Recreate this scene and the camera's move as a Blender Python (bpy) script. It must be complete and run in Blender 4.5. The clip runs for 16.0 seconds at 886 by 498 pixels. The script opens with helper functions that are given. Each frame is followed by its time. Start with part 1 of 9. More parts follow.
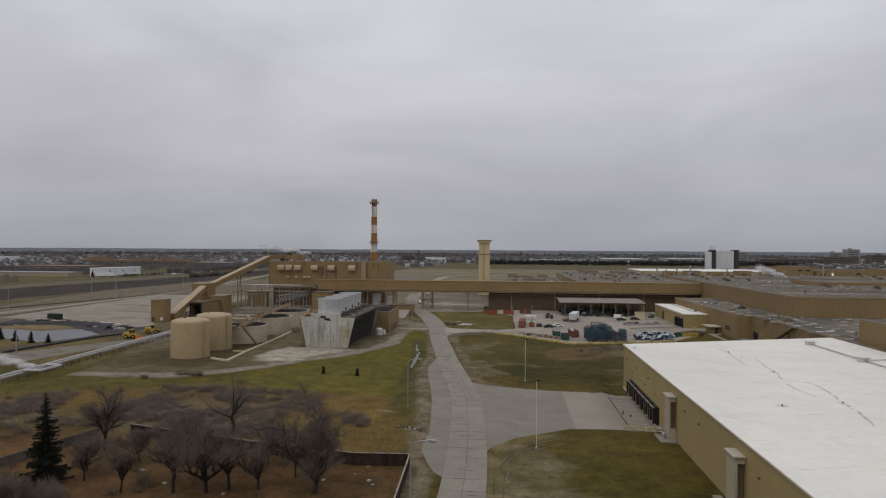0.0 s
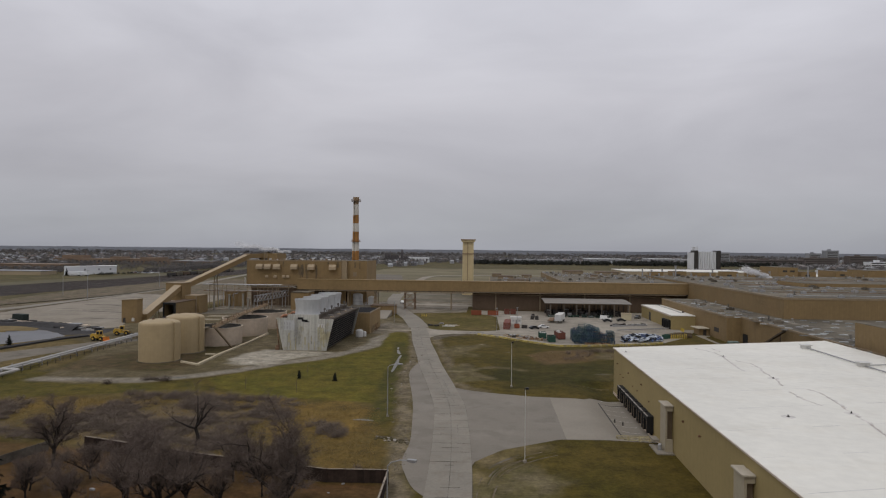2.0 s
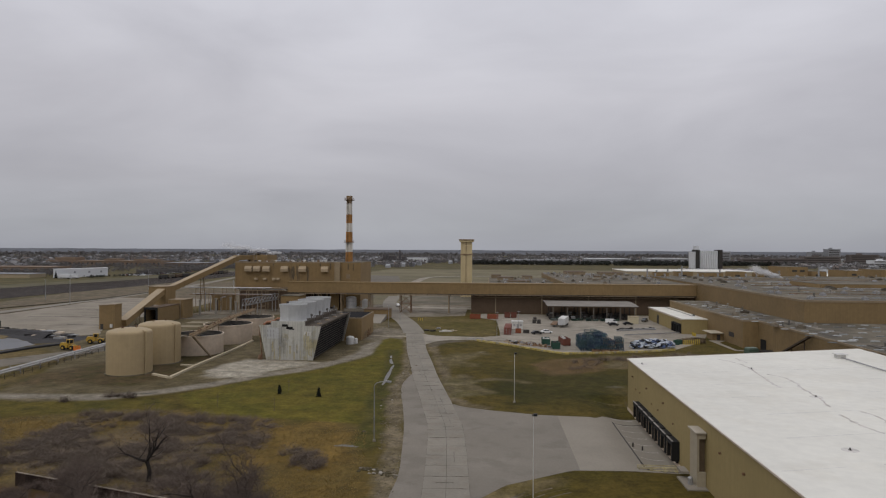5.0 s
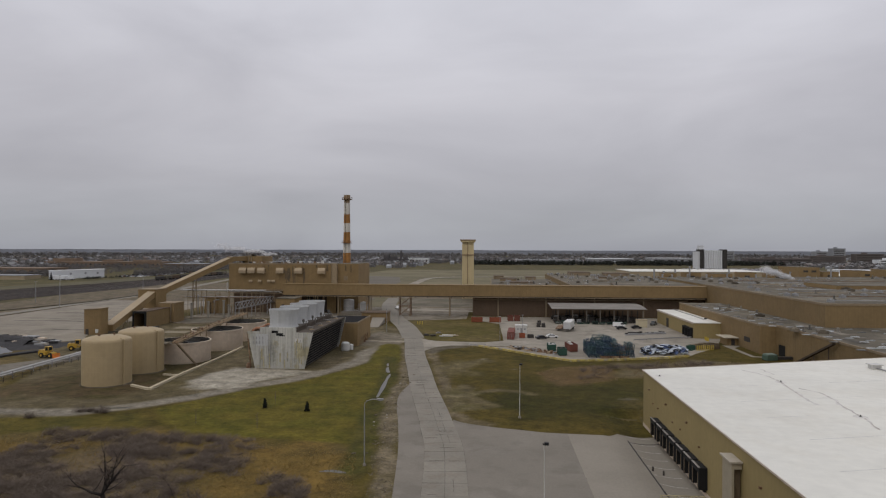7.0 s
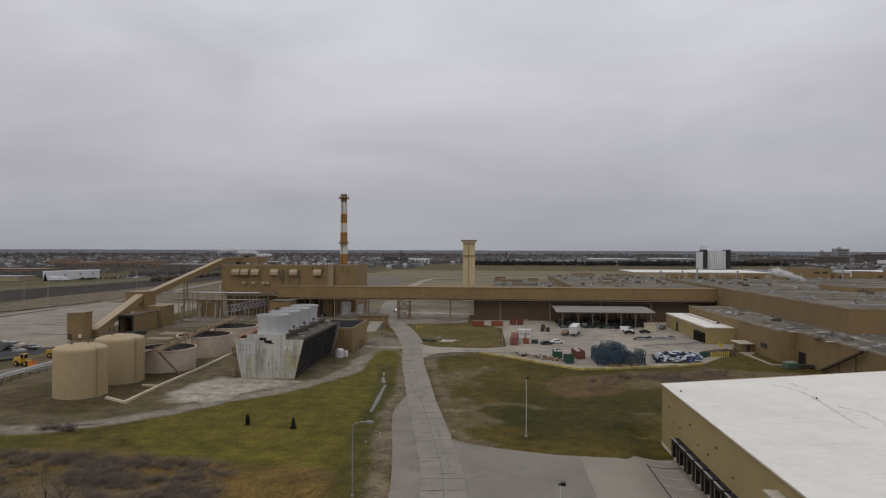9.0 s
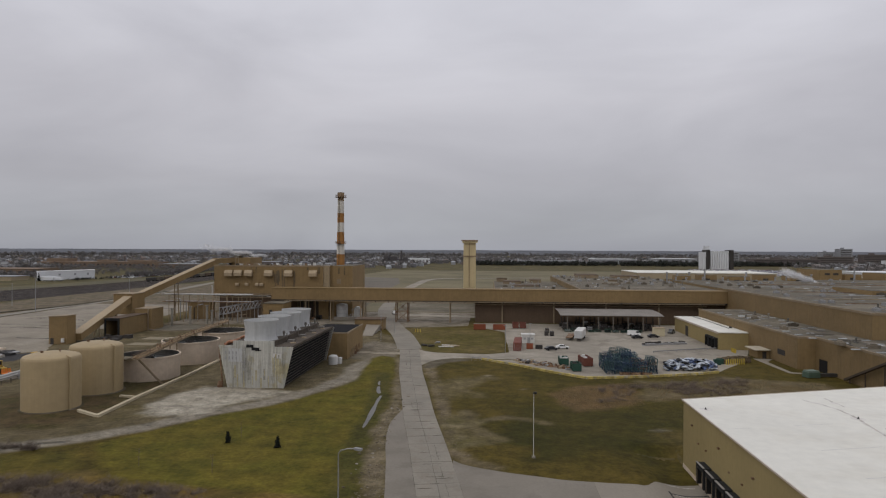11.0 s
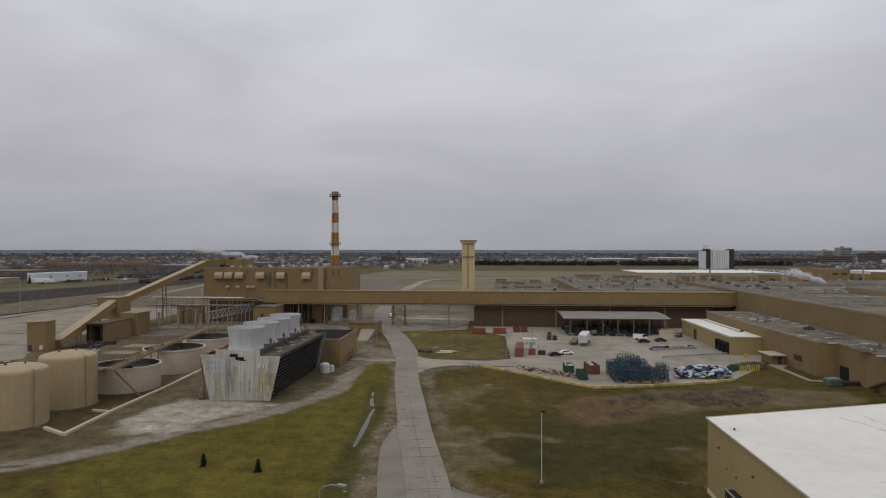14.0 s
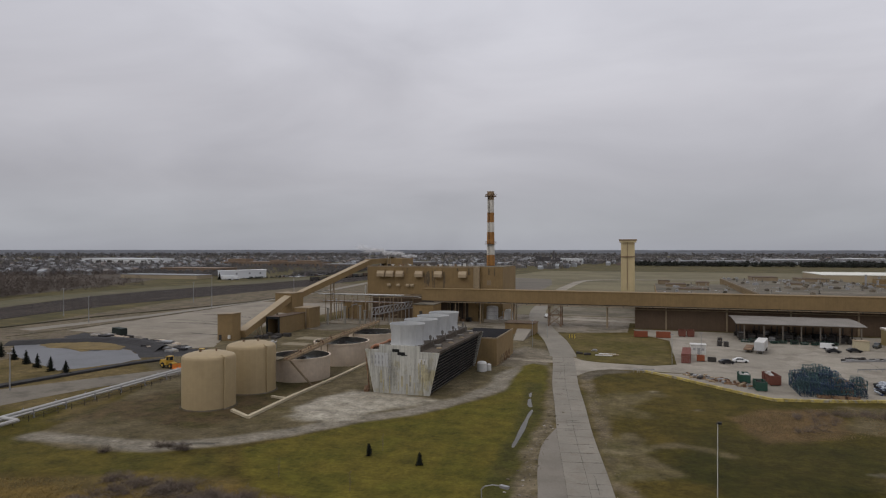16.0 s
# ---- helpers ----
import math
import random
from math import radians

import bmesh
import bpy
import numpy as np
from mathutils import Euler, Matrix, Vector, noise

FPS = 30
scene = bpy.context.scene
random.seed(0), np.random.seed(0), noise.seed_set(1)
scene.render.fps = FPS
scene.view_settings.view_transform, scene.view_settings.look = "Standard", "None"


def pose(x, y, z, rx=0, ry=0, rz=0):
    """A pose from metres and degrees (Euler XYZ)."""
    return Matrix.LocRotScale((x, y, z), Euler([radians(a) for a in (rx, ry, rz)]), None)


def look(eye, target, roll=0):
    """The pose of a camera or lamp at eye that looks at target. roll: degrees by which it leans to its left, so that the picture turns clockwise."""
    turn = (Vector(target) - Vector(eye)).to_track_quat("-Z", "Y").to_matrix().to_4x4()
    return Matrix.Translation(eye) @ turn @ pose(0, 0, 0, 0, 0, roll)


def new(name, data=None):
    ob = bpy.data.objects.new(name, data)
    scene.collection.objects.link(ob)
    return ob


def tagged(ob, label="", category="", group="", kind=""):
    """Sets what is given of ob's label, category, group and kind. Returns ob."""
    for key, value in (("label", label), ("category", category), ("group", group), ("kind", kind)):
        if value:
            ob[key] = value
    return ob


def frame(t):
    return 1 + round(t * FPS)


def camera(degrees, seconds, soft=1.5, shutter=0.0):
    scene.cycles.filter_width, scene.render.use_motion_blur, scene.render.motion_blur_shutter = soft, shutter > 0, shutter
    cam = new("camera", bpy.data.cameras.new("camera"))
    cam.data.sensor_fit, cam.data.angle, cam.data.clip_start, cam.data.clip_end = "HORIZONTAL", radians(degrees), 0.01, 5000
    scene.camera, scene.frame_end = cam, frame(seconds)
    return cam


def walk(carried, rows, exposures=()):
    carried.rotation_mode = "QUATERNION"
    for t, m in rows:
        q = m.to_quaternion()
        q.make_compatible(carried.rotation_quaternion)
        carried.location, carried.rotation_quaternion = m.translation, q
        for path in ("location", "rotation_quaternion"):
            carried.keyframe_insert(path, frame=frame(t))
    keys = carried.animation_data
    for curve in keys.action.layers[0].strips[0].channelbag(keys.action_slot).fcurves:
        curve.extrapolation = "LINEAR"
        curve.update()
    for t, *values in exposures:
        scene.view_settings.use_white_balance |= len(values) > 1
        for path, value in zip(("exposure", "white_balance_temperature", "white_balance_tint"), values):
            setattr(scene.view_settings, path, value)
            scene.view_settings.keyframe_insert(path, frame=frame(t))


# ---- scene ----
cam = camera(68.57, 16.0, soft=1.2)
PATH = [
    (0, look((0.03, 0.00, 33.60), (-9.55, 99.54, 33.61), 0.33)),
    (0.5, look((-0.13, 1.84, 33.47), (-9.18, 101.43, 33.48), 0.38)),
    (1, look((-0.25, 3.75, 33.38), (-8.66, 103.39, 33.40), 0.48)),
    (1.5, look((-0.40, 5.80, 33.40), (-8.07, 105.50, 33.41), 0.56)),
    (2, look((-0.55, 8.00, 33.36), (-7.60, 107.75, 33.34), 0.56)),
    (2.5, look((-0.71, 10.35, 33.35), (-7.48, 110.12, 33.30), 0.58)),
    (3, look((-0.75, 12.81, 33.39), (-7.30, 112.60, 33.32), 0.55)),
    (3.5, look((-0.85, 15.38, 33.41), (-7.36, 115.17, 33.28), 0.51)),
    (4, look((-0.78, 18.15, 33.43), (-7.31, 117.94, 33.39), 0.43)),
    (6.5, look((-0.82, 32.53, 33.71), (-8.05, 132.27, 33.76), 0.19)),
    (7, look((-0.94, 35.49, 33.83), (-8.08, 135.23, 33.86), 0.18)),
    (7.5, look((-1.07, 38.38, 33.93), (-8.47, 138.11, 33.99), 0.19)),
    (8, look((-1.20, 41.37, 34.04), (-8.57, 141.09, 34.11), 0.16)),
    (8.5, look((-1.31, 44.31, 34.11), (-8.65, 144.04, 34.13), 0.15)),
    (9, look((-1.43, 47.19, 34.19), (-8.69, 146.92, 34.24), 0.17)),
    (11.5, look((-2.22, 60.80, 34.64), (-9.53, 160.54, 34.64), 0.26)),
    (12, look((-2.43, 63.26, 34.74), (-9.63, 163.00, 34.71), 0.28)),
    (12.5, look((-2.56, 65.32, 34.80), (-9.42, 165.08, 34.69), 0.26)),
    (13, look((-2.61, 66.88, 34.86), (-9.31, 166.66, 34.81), 0.22)),
    (13.5, look((-2.61, 68.06, 34.90), (-9.32, 167.84, 34.91), 0.11)),
    (14, look((-2.68, 68.98, 34.95), (-9.71, 168.74, 34.93), 0.04)),
    (14.5, look((-2.72, 69.64, 34.95), (-10.24, 169.35, 34.95), -0.00)),
    (15, look((-3.01, 70.10, 34.66), (-11.02, 169.78, 34.67), -0.01)),
    (15.3, look((-3.42, 70.35, 34.60), (-12.92, 169.90, 34.62), -0.05)),
    (15.5, look((-3.69, 70.53, 34.56), (-17.02, 169.63, 34.61), -0.16)),
    (15.7, look((-3.78, 70.52, 34.57), (-23.28, 168.60, 34.60), -0.12)),
    (15.85, look((-3.84, 70.51, 34.59), (-28.64, 167.38, 34.60), -0.04)),
    (16, look((-3.90, 70.50, 34.60), (-33.99, 165.86, 34.59), 0.03)),
]

walk(cam, PATH)

# ---- world, sun ----
world = bpy.data.worlds.new("overcast")
scene.world = world
world.use_nodes = True
wn, wl = world.node_tree.nodes, world.node_tree.links
wn.clear()
w_out = wn.new("ShaderNodeOutputWorld")
w_bg = wn.new("ShaderNodeBackground")
w_sky = wn.new("ShaderNodeTexSky")
w_sky.sky_type = "NISHITA"
w_sky.sun_disc = False
w_sky.sun_elevation = radians(50)
w_sky.sun_rotation = radians(200)
w_co = wn.new("ShaderNodeTexCoord")
w_sep = wn.new("ShaderNodeSeparateXYZ")
wl.new(w_co.outputs["Generated"], w_sep.inputs[0])
w_map = wn.new("ShaderNodeMapping")
w_map.inputs["Scale"].default_value = (1.0, 1.0, 3.2)
wl.new(w_co.outputs["Generated"], w_map.inputs[0])
w_n = wn.new("ShaderNodeTexNoise")
w_n.inputs["Scale"].default_value = 2.1
w_n.inputs["Detail"].default_value = 6
w_n.inputs["Roughness"].default_value = 0.5
w_n.inputs["Distortion"].default_value = 0.4
wl.new(w_map.outputs[0], w_n.inputs["Vector"])
w_cr = wn.new("ShaderNodeValToRGB")
w_cr.color_ramp.elements[0].position, w_cr.color_ramp.elements[0].color = 0.30, (1.0, 0.99, 1.005, 1)
w_cr.color_ramp.elements[1].position, w_cr.color_ramp.elements[1].color = 0.70, (1.32, 1.31, 1.315, 1)
wl.new(w_n.outputs["Fac"], w_cr.inputs[0])
w_gr = wn.new("ShaderNodeValToRGB")
r_ = w_gr.color_ramp
r_.elements[0].position, r_.elements[0].color = 0.0, (0.30, 0.31, 0.345, 1)
r_.elements[1].position, r_.elements[1].color = 1.0, (0.70, 0.71, 0.76, 1)
for p_, c_ in ((0.03, (0.335, 0.345, 0.375)), (0.10, (0.365, 0.362, 0.388)), (0.22, (0.475, 0.47, 0.50)), (0.40, (0.58, 0.585, 0.63))):
    e_ = r_.elements.new(p_)
    e_.color = (*c_, 1)
wl.new(w_sep.outputs["Z"], w_gr.inputs[0])
w_mul = wn.new("ShaderNodeMix")
w_mul.data_type, w_mul.blend_type = "RGBA", "MULTIPLY"
w_mul.inputs["Factor"].default_value = 1.0
wl.new(w_gr.outputs[0], w_mul.inputs[6])
wl.new(w_cr.outputs[0], w_mul.inputs[7])
w_sc = wn.new("ShaderNodeMix")
w_sc.data_type, w_sc.blend_type = "RGBA", "MULTIPLY"
w_sc.inputs["Factor"].default_value = 1.0
w_sc.inputs[7].default_value = (0.1, 0.1, 0.1, 1)
wl.new(w_sky.outputs[0], w_sc.inputs[6])
w_mix = wn.new("ShaderNodeMix")
w_mix.data_type = "RGBA"
w_mix.inputs["Factor"].default_value = 0.95
wl.new(w_sc.outputs[2], w_mix.inputs[6])
wl.new(w_mul.outputs[2], w_mix.inputs[7])
wl.new(w_mix.outputs[2], w_bg.inputs["Color"])
w_bg.inputs["Strength"].default_value = 1.0
wl.new(w_bg.outputs[0], w_out.inputs[0])

sun = new("sun", bpy.data.lights.new("sun", "SUN"))
sun.data.energy = 0.55
sun.data.angle = radians(25)
sun.data.color = (1.0, 0.93, 0.82)
sun.matrix_world = look((-60, -80, 120), (0, 0, 0))

# ---- materials ----
MATS = {}


def mat(name, base, rough=0.8, metal=0.0, vary=0.18, big=0.05, fine=2.0, bump=0.15, second=None, cover=0.5, third=None, ribs=0.0, rib_axis="X", streak=0.0, per_object=0.0, attr=""):
    """Procedural surface: base colour broken at two scales, an optional second colour in patches, ribs, streaks running down, relief."""
    if name in MATS:
        return MATS[name]
    m = bpy.data.materials.new(name)
    m.use_nodes = True
    nt = m.node_tree
    b = nt.nodes["Principled BSDF"]
    b.inputs["Roughness"].default_value, b.inputs["Metallic"].default_value = rough, metal
    b.inputs["Specular IOR Level"].default_value = 0.3
    geo = nt.nodes.new("ShaderNodeNewGeometry")

    def noise_node(scale, detail, stretch=None):
        n = nt.nodes.new("ShaderNodeTexNoise")
        n.inputs["Scale"].default_value, n.inputs["Detail"].default_value = scale, detail
        n.inputs["Roughness"].default_value = 0.6
        if stretch:
            mp = nt.nodes.new("ShaderNodeMapping")
            mp.inputs["Scale"].default_value = stretch
            nt.links.new(geo.outputs["Position"], mp.inputs[0])
            nt.links.new(mp.outputs[0], n.inputs["Vector"])
        else:
            nt.links.new(geo.outputs["Position"], n.inputs["Vector"])
        return n

    def ramp(src, lo, hi):
        mr = nt.nodes.new("ShaderNodeMapRange")
        mr.inputs["From Min"].default_value, mr.inputs["From Max"].default_value = 0.3, 0.7
        mr.inputs["To Min"].default_value, mr.inputs["To Max"].default_value = lo, hi
        nt.links.new(src, mr.inputs["Value"])
        return mr.outputs[0]

    def mixer(kind, fac, a, c):
        mx = nt.nodes.new("ShaderNodeMix")
        mx.data_type, mx.blend_type = "RGBA", kind
        for sock, val in ((mx.inputs["Factor"], fac), (mx.inputs[6], a), (mx.inputs[7], c)):
            if isinstance(val, bpy.types.NodeSocket):
                nt.links.new(val, sock)
            else:
                sock.default_value = val
        return mx.outputs[2]

    nb, nf = noise_node(big, 9 if attr else 5), noise_node(fine, 7 if attr else 4)
    if attr:
        nb.inputs["Roughness"].default_value = nf.inputs["Roughness"].default_value = 0.74
    col = (*base, 1)
    if attr:
        at_ = nt.nodes.new("ShaderNodeAttribute")
        at_.attribute_name = attr
        col = at_.outputs["Color"]
    if second:
        s = nt.nodes.new("ShaderNodeMapRange")
        s.inputs["From Min"].default_value, s.inputs["From Max"].default_value = 0.62 - 0.3 * cover, 0.72 - 0.3 * cover
        nt.links.new(noise_node(big * 1.7, 7).outputs["Fac"], s.inputs["Value"])
        col = mixer("MIX", s.outputs[0], col, (*second, 1))
    if third:
        s = nt.nodes.new("ShaderNodeMapRange")
        s.inputs["From Min"].default_value, s.inputs["From Max"].default_value = 0.5, 0.62
        nt.links.new(noise_node(big * 3.9, 8).outputs["Fac"], s.inputs["Value"])
        col = mixer("MIX", s.outputs[0], col, (*third, 1))
    col = mixer("MULTIPLY", 1.0, col, ramp(nb.outputs["Fac"], 1 - vary, 1 + vary))
    col = mixer("MULTIPLY", 1.0, col, ramp(nf.outputs["Fac"], 1 - vary * 0.7, 1 + vary * 0.7))
    if streak:
        ns = noise_node(1.0, 4, (2.6, 2.6, 0.06))
        col = mixer("MULTIPLY", 1.0, col, ramp(ns.outputs["Fac"], 1 + 0.3 * streak, 1 - streak))
    if per_object:
        oi = nt.nodes.new("ShaderNodeObjectInfo")
        mr = nt.nodes.new("ShaderNodeMapRange")
        mr.inputs["To Min"].default_value, mr.inputs["To Max"].default_value = 1 - per_object, 1 + per_object
        nt.links.new(oi.outputs["Random"], mr.inputs["Value"])
        col = mixer("MULTIPLY", 1.0, col, mr.outputs[0])
    nt.links.new(col, b.inputs["Base Color"])
    bp = nt.nodes.new("ShaderNodeBump")
    bp.inputs["Strength"].default_value, bp.inputs["Distance"].default_value = bump, 0.1
    nt.links.new(nf.outputs["Fac"], bp.inputs["Height"])
    if ribs:
        wv = nt.nodes.new("ShaderNodeTexWave")
        wv.bands_direction = rib_axis
        wv.inputs["Scale"].default_value = ribs
        nt.links.new(geo.outputs["Position"], wv.inputs["Vector"])
        b2 = nt.nodes.new("ShaderNodeBump")
        b2.inputs["Strength"].default_value, b2.inputs["Distance"].default_value = 0.5, 0.06
        nt.links.new(wv.outputs["Fac"], b2.inputs["Height"])
        nt.links.new(bp.outputs[0], b2.inputs["Normal"])
        bp = b2
    nt.links.new(bp.outputs[0], b.inputs["Normal"])
    MATS[name] = m
    return m


# ---- helpers ----
def box(bm, x0, x1, y0, y1, z0, z1):
    v = [bm.verts.new(p) for p in ((x0, y0, z0), (x1, y0, z0), (x1, y1, z0), (x0, y1, z0), (x0, y0, z1), (x1, y0, z1), (x1, y1, z1), (x0, y1, z1))]
    for f in ((3, 2, 1, 0), (4, 5, 6, 7), (0, 1, 5, 4), (1, 2, 6, 5), (2, 3, 7, 6), (3, 0, 4, 7)):
        bm.faces.new([v[i] for i in f])
    return v


def boxes(*rows):
    bm = bmesh.new()
    for r in rows:
        box(bm, *r)
    return bm


def tube(bm, path, radii, n=8, cap=True):
    """A tapered round bar along points."""
    rings = []
    for i, p in enumerate(path):
        p = Vector(p)
        d = (Vector(path[min(i + 1, len(path) - 1)]) - Vector(path[max(i - 1, 0)])).normalized()
        a = d.orthogonal().normalized() if abs(d.z) > 0.95 else d.cross(Vector((0, 0, 1))).normalized()
        b = d.cross(a)
        r = radii[i] if isinstance(radii, (list, tuple)) else radii
        rings.append([bm.verts.new(p + r * (math.cos(k * math.tau / n) * a + math.sin(k * math.tau / n) * b)) for k in range(n)])
    for r0, r1 in zip(rings, rings[1:]):
        for k in range(n):
            bm.faces.new((r0[k], r0[(k + 1) % n], r1[(k + 1) % n], r1[k]))
    if cap and n > 2:
        bm.faces.new(rings[0][::-1])
        bm.faces.new(rings[-1])
    return bm


def turned(bm, cx, cy, prof, n=48, close_top=True, close_bottom=False):
    """A body of revolution from (radius, height) pairs."""
    def ring(r, z):
        return [bm.verts.new((cx + r * math.cos(k * math.tau / n), cy + r * math.sin(k * math.tau / n), z)) for k in range(n)]

    last, way, rings = None, None, []
    for (r0, z0), (r1, z1) in zip(prof, prof[1:]):
        d = Vector((r1 - r0, z1 - z0))
        a = last if last and way.length and d.length and way.angle(d) < 0.5 else ring(r0, z0)
        b = ring(r1, z1)
        for k in range(n):
            f = bm.faces.new((a[k], a[(k + 1) % n], b[(k + 1) % n], b[k]))
            f.smooth = True
        rings += [a, b]
        last, way = b, d
    if close_top:
        bm.faces.new(ring(*prof[-1]))
    if close_bottom:
        bm.faces.new(rings[0][::-1])
    return bm


def beam(bm, p, q, w, h=None):
    """A square bar from p to q."""
    p, q = Vector(p), Vector(q)
    h = h or w
    d = (q - p).normalized()
    a = Vector((1, 0, 0)) if abs(d.z) > 0.99 else d.cross(Vector((0, 0, 1))).normalized()
    b = a.cross(d)
    v = [bm.verts.new(o + sa * a * w / 2 + sb * b * h / 2) for o in (p, q) for sa, sb in ((-1, -1), (1, -1), (1, 1), (-1, 1))]
    for f in ((3, 2, 1, 0), (4, 5, 6, 7), (0, 1, 5, 4), (1, 2, 6, 5), (2, 3, 7, 6), (3, 0, 4, 7)):
        bm.faces.new([v[i] for i in f])


def prism(pts, z0, z1, hfun=None):
    """An upright block over a polygon."""
    bm = bmesh.new()
    lo = [bm.verts.new((x, y, z0)) for x, y in pts]
    hi = [bm.verts.new((x, y, z1)) for x, y in pts]
    n = len(pts)
    area = sum(pts[i][0] * pts[(i + 1) % n][1] - pts[(i + 1) % n][0] * pts[i][1] for i in range(n))
    top, bot = (hi, lo[::-1]) if area > 0 else (hi[::-1], lo)
    bm.faces.new(top)
    bm.faces.new(bot)
    for i in range(n):
        j = (i + 1) % n
        q = (lo[i], lo[j], hi[j], hi[i])
        bm.faces.new(q if area > 0 else q[::-1])
    bm.normal_update()
    bmesh.ops.triangulate(bm, faces=[f for f in bm.faces if len(f.verts) > 4], ngon_method="EAR_CLIP")
    return bm


def mesh_of(bm, name, material):
    me = bpy.data.meshes.new(name)
    bm.normal_update()
    bm.to_mesh(me)
    bm.free()
    me.materials.append(material)
    return me


def part(name, bm, material, parent, label=""):
    ob = new(name, mesh_of(bm, name, material))
    ob.parent = parent
    return tagged(ob, label)


def thing(name, label, category, bm=None, material=None, group="", kind="", at=(0, 0, 0)):
    if bm is None:
        ob = new(name)
        ob.empty_display_size = 0.5
    else:
        ob = new(name, mesh_of(bm, name, material))
    ob.location = at
    return tagged(ob, label, category, group, kind)


def smoothstep(a, b, x):
    t = min(1.0, max(0.0, (x - a) / (b - a)))
    return t * t * (3 - 2 * t)


def ground_h(x, y):
    """Height of the ground: level, but for the sunken truck dock."""
    return -1.6 * smoothstep(19, 28, x) * (1 - smoothstep(30, 33, x)) * smoothstep(122, 130, y) * (1 - smoothstep(171, 177, y))


# ---- palette ----
M_FIELD = mat("damp_field_grass", (0.064, 0.053, 0.013), 0.95, vary=0.32, big=0.03, fine=0.8, bump=0.5, second=(0.098, 0.073, 0.024), cover=0.5, third=(0.046, 0.040, 0.010))
M_DIRT = mat("bare_dirt", (0.118, 0.090, 0.056), 0.95, vary=0.34, big=0.10, fine=1.5, bump=0.5, second=(0.082, 0.066, 0.029), cover=0.5, third=(0.150, 0.122, 0.086))
M_GRAVEL = mat("gravel", (0.115, 0.094, 0.065), 0.95, vary=0.25, big=0.05, fine=2.0, bump=0.4, second=(0.072, 0.060, 0.032), cover=0.55, third=(0.155, 0.132, 0.10))
M_PALE = mat("pale_gravel", (0.31, 0.285, 0.245), 0.95, vary=0.25, big=0.12, fine=2.0, bump=0.4, second=(0.19, 0.165, 0.13), cover=0.5, third=(0.25, 0.225, 0.19))
M_CONC = mat("road_concrete", (0.218, 0.198, 0.162), 0.9, vary=0.12, big=0.1, fine=2.5, bump=0.15, third=(0.205, 0.180, 0.144), per_object=0.035)
M_APRON = mat("apron_concrete", (0.245, 0.218, 0.177), 0.9, vary=0.1, big=0.08, fine=2.5, bump=0.12)
M_ASPH = mat("worn_asphalt", (0.190, 0.169, 0.138), 0.92, vary=0.1, big=0.05, fine=3.0, bump=0.2, second=(0.205, 0.184, 0.152), cover=0.4, third=(0.17, 0.151, 0.123))
M_JOINT = mat("joint_filler", (0.05, 0.046, 0.042), 0.9, vary=0.2)
M_YARD = mat("yard_paving", (0.262, 0.234, 0.188), 0.92, vary=0.18, big=0.05, fine=2.0, bump=0.15, second=(0.208, 0.182, 0.144), cover=0.42, third=(0.29, 0.26, 0.213))
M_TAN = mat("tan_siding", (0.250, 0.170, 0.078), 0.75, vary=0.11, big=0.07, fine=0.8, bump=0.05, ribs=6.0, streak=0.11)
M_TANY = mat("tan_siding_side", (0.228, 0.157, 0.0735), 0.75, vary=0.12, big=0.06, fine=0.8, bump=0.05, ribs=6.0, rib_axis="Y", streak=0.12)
M_WHWALL = mat("olive_tan_siding", (0.298, 0.232, 0.104), 0.75, vary=0.07, big=0.08, fine=1.0, bump=0.05, streak=0.07)
M_BROWN = mat("dark_brown_siding", (0.108, 0.073, 0.047), 0.8, vary=0.12, big=0.1, fine=1.0, bump=0.05, ribs=4.0, streak=0.1)
M_ROOFW = mat("white_membrane", (0.68, 0.665, 0.60), 0.6, vary=0.07, big=0.04, fine=0.6, bump=0.05, third=(0.655, 0.635, 0.565))
M_ROOFG = mat("gravel_ballast_roof", (0.116, 0.101, 0.074), 0.95, vary=0.28, big=0.05, fine=1.5, bump=0.3, second=(0.158, 0.136, 0.10), cover=0.45, third=(0.088, 0.076, 0.057))
M_TANK = mat("cream_tank_paint", (0.355, 0.272, 0.152), 0.55, vary=0.08, big=0.12, fine=0.7, bump=0.03, streak=0.06)
M_CLAR = mat("weathered_concrete_tank", (0.55, 0.455, 0.352), 0.85, vary=0.12, big=0.15, fine=1.0, bump=0.12, streak=0.05)
M_WATER = mat("still_water", (0.055, 0.058, 0.056), 0.14, vary=0.1, big=0.1, fine=0.5, bump=0.03)
M_STEEL = mat("galvanised_steel", (0.34, 0.34, 0.34), 0.5, 0.6, vary=0.12, big=0.3, fine=3.0, bump=0.05)
M_DARK = mat("dark_steel", (0.045, 0.04, 0.036), 0.7, vary=0.2, big=0.3, fine=3.0)
M_BLACK = mat("black_rubber", (0.012, 0.012, 0.012), 0.8, vary=0.2)
M_RUST = mat("rusted_steel", (0.15, 0.085, 0.05), 0.85, vary=0.3, big=0.4, fine=3.0, second=(0.22, 0.15, 0.09))
M_TANSTEEL = mat("tan_painted_steel", (0.25, 0.19, 0.12), 0.7, vary=0.15, big=0.2, fine=2.0)
M_WHITE = mat("white_paint", (0.58, 0.57, 0.54), 0.6, vary=0.06, big=0.2, fine=1.0, streak=0.1)
M_CTWALL = mat("stained_white_panel", (0.50, 0.49, 0.44), 0.7, vary=0.12, big=0.1, fine=1.5, bump=0.08, streak=0.42, second=(0.42, 0.38, 0.25), cover=0.3)
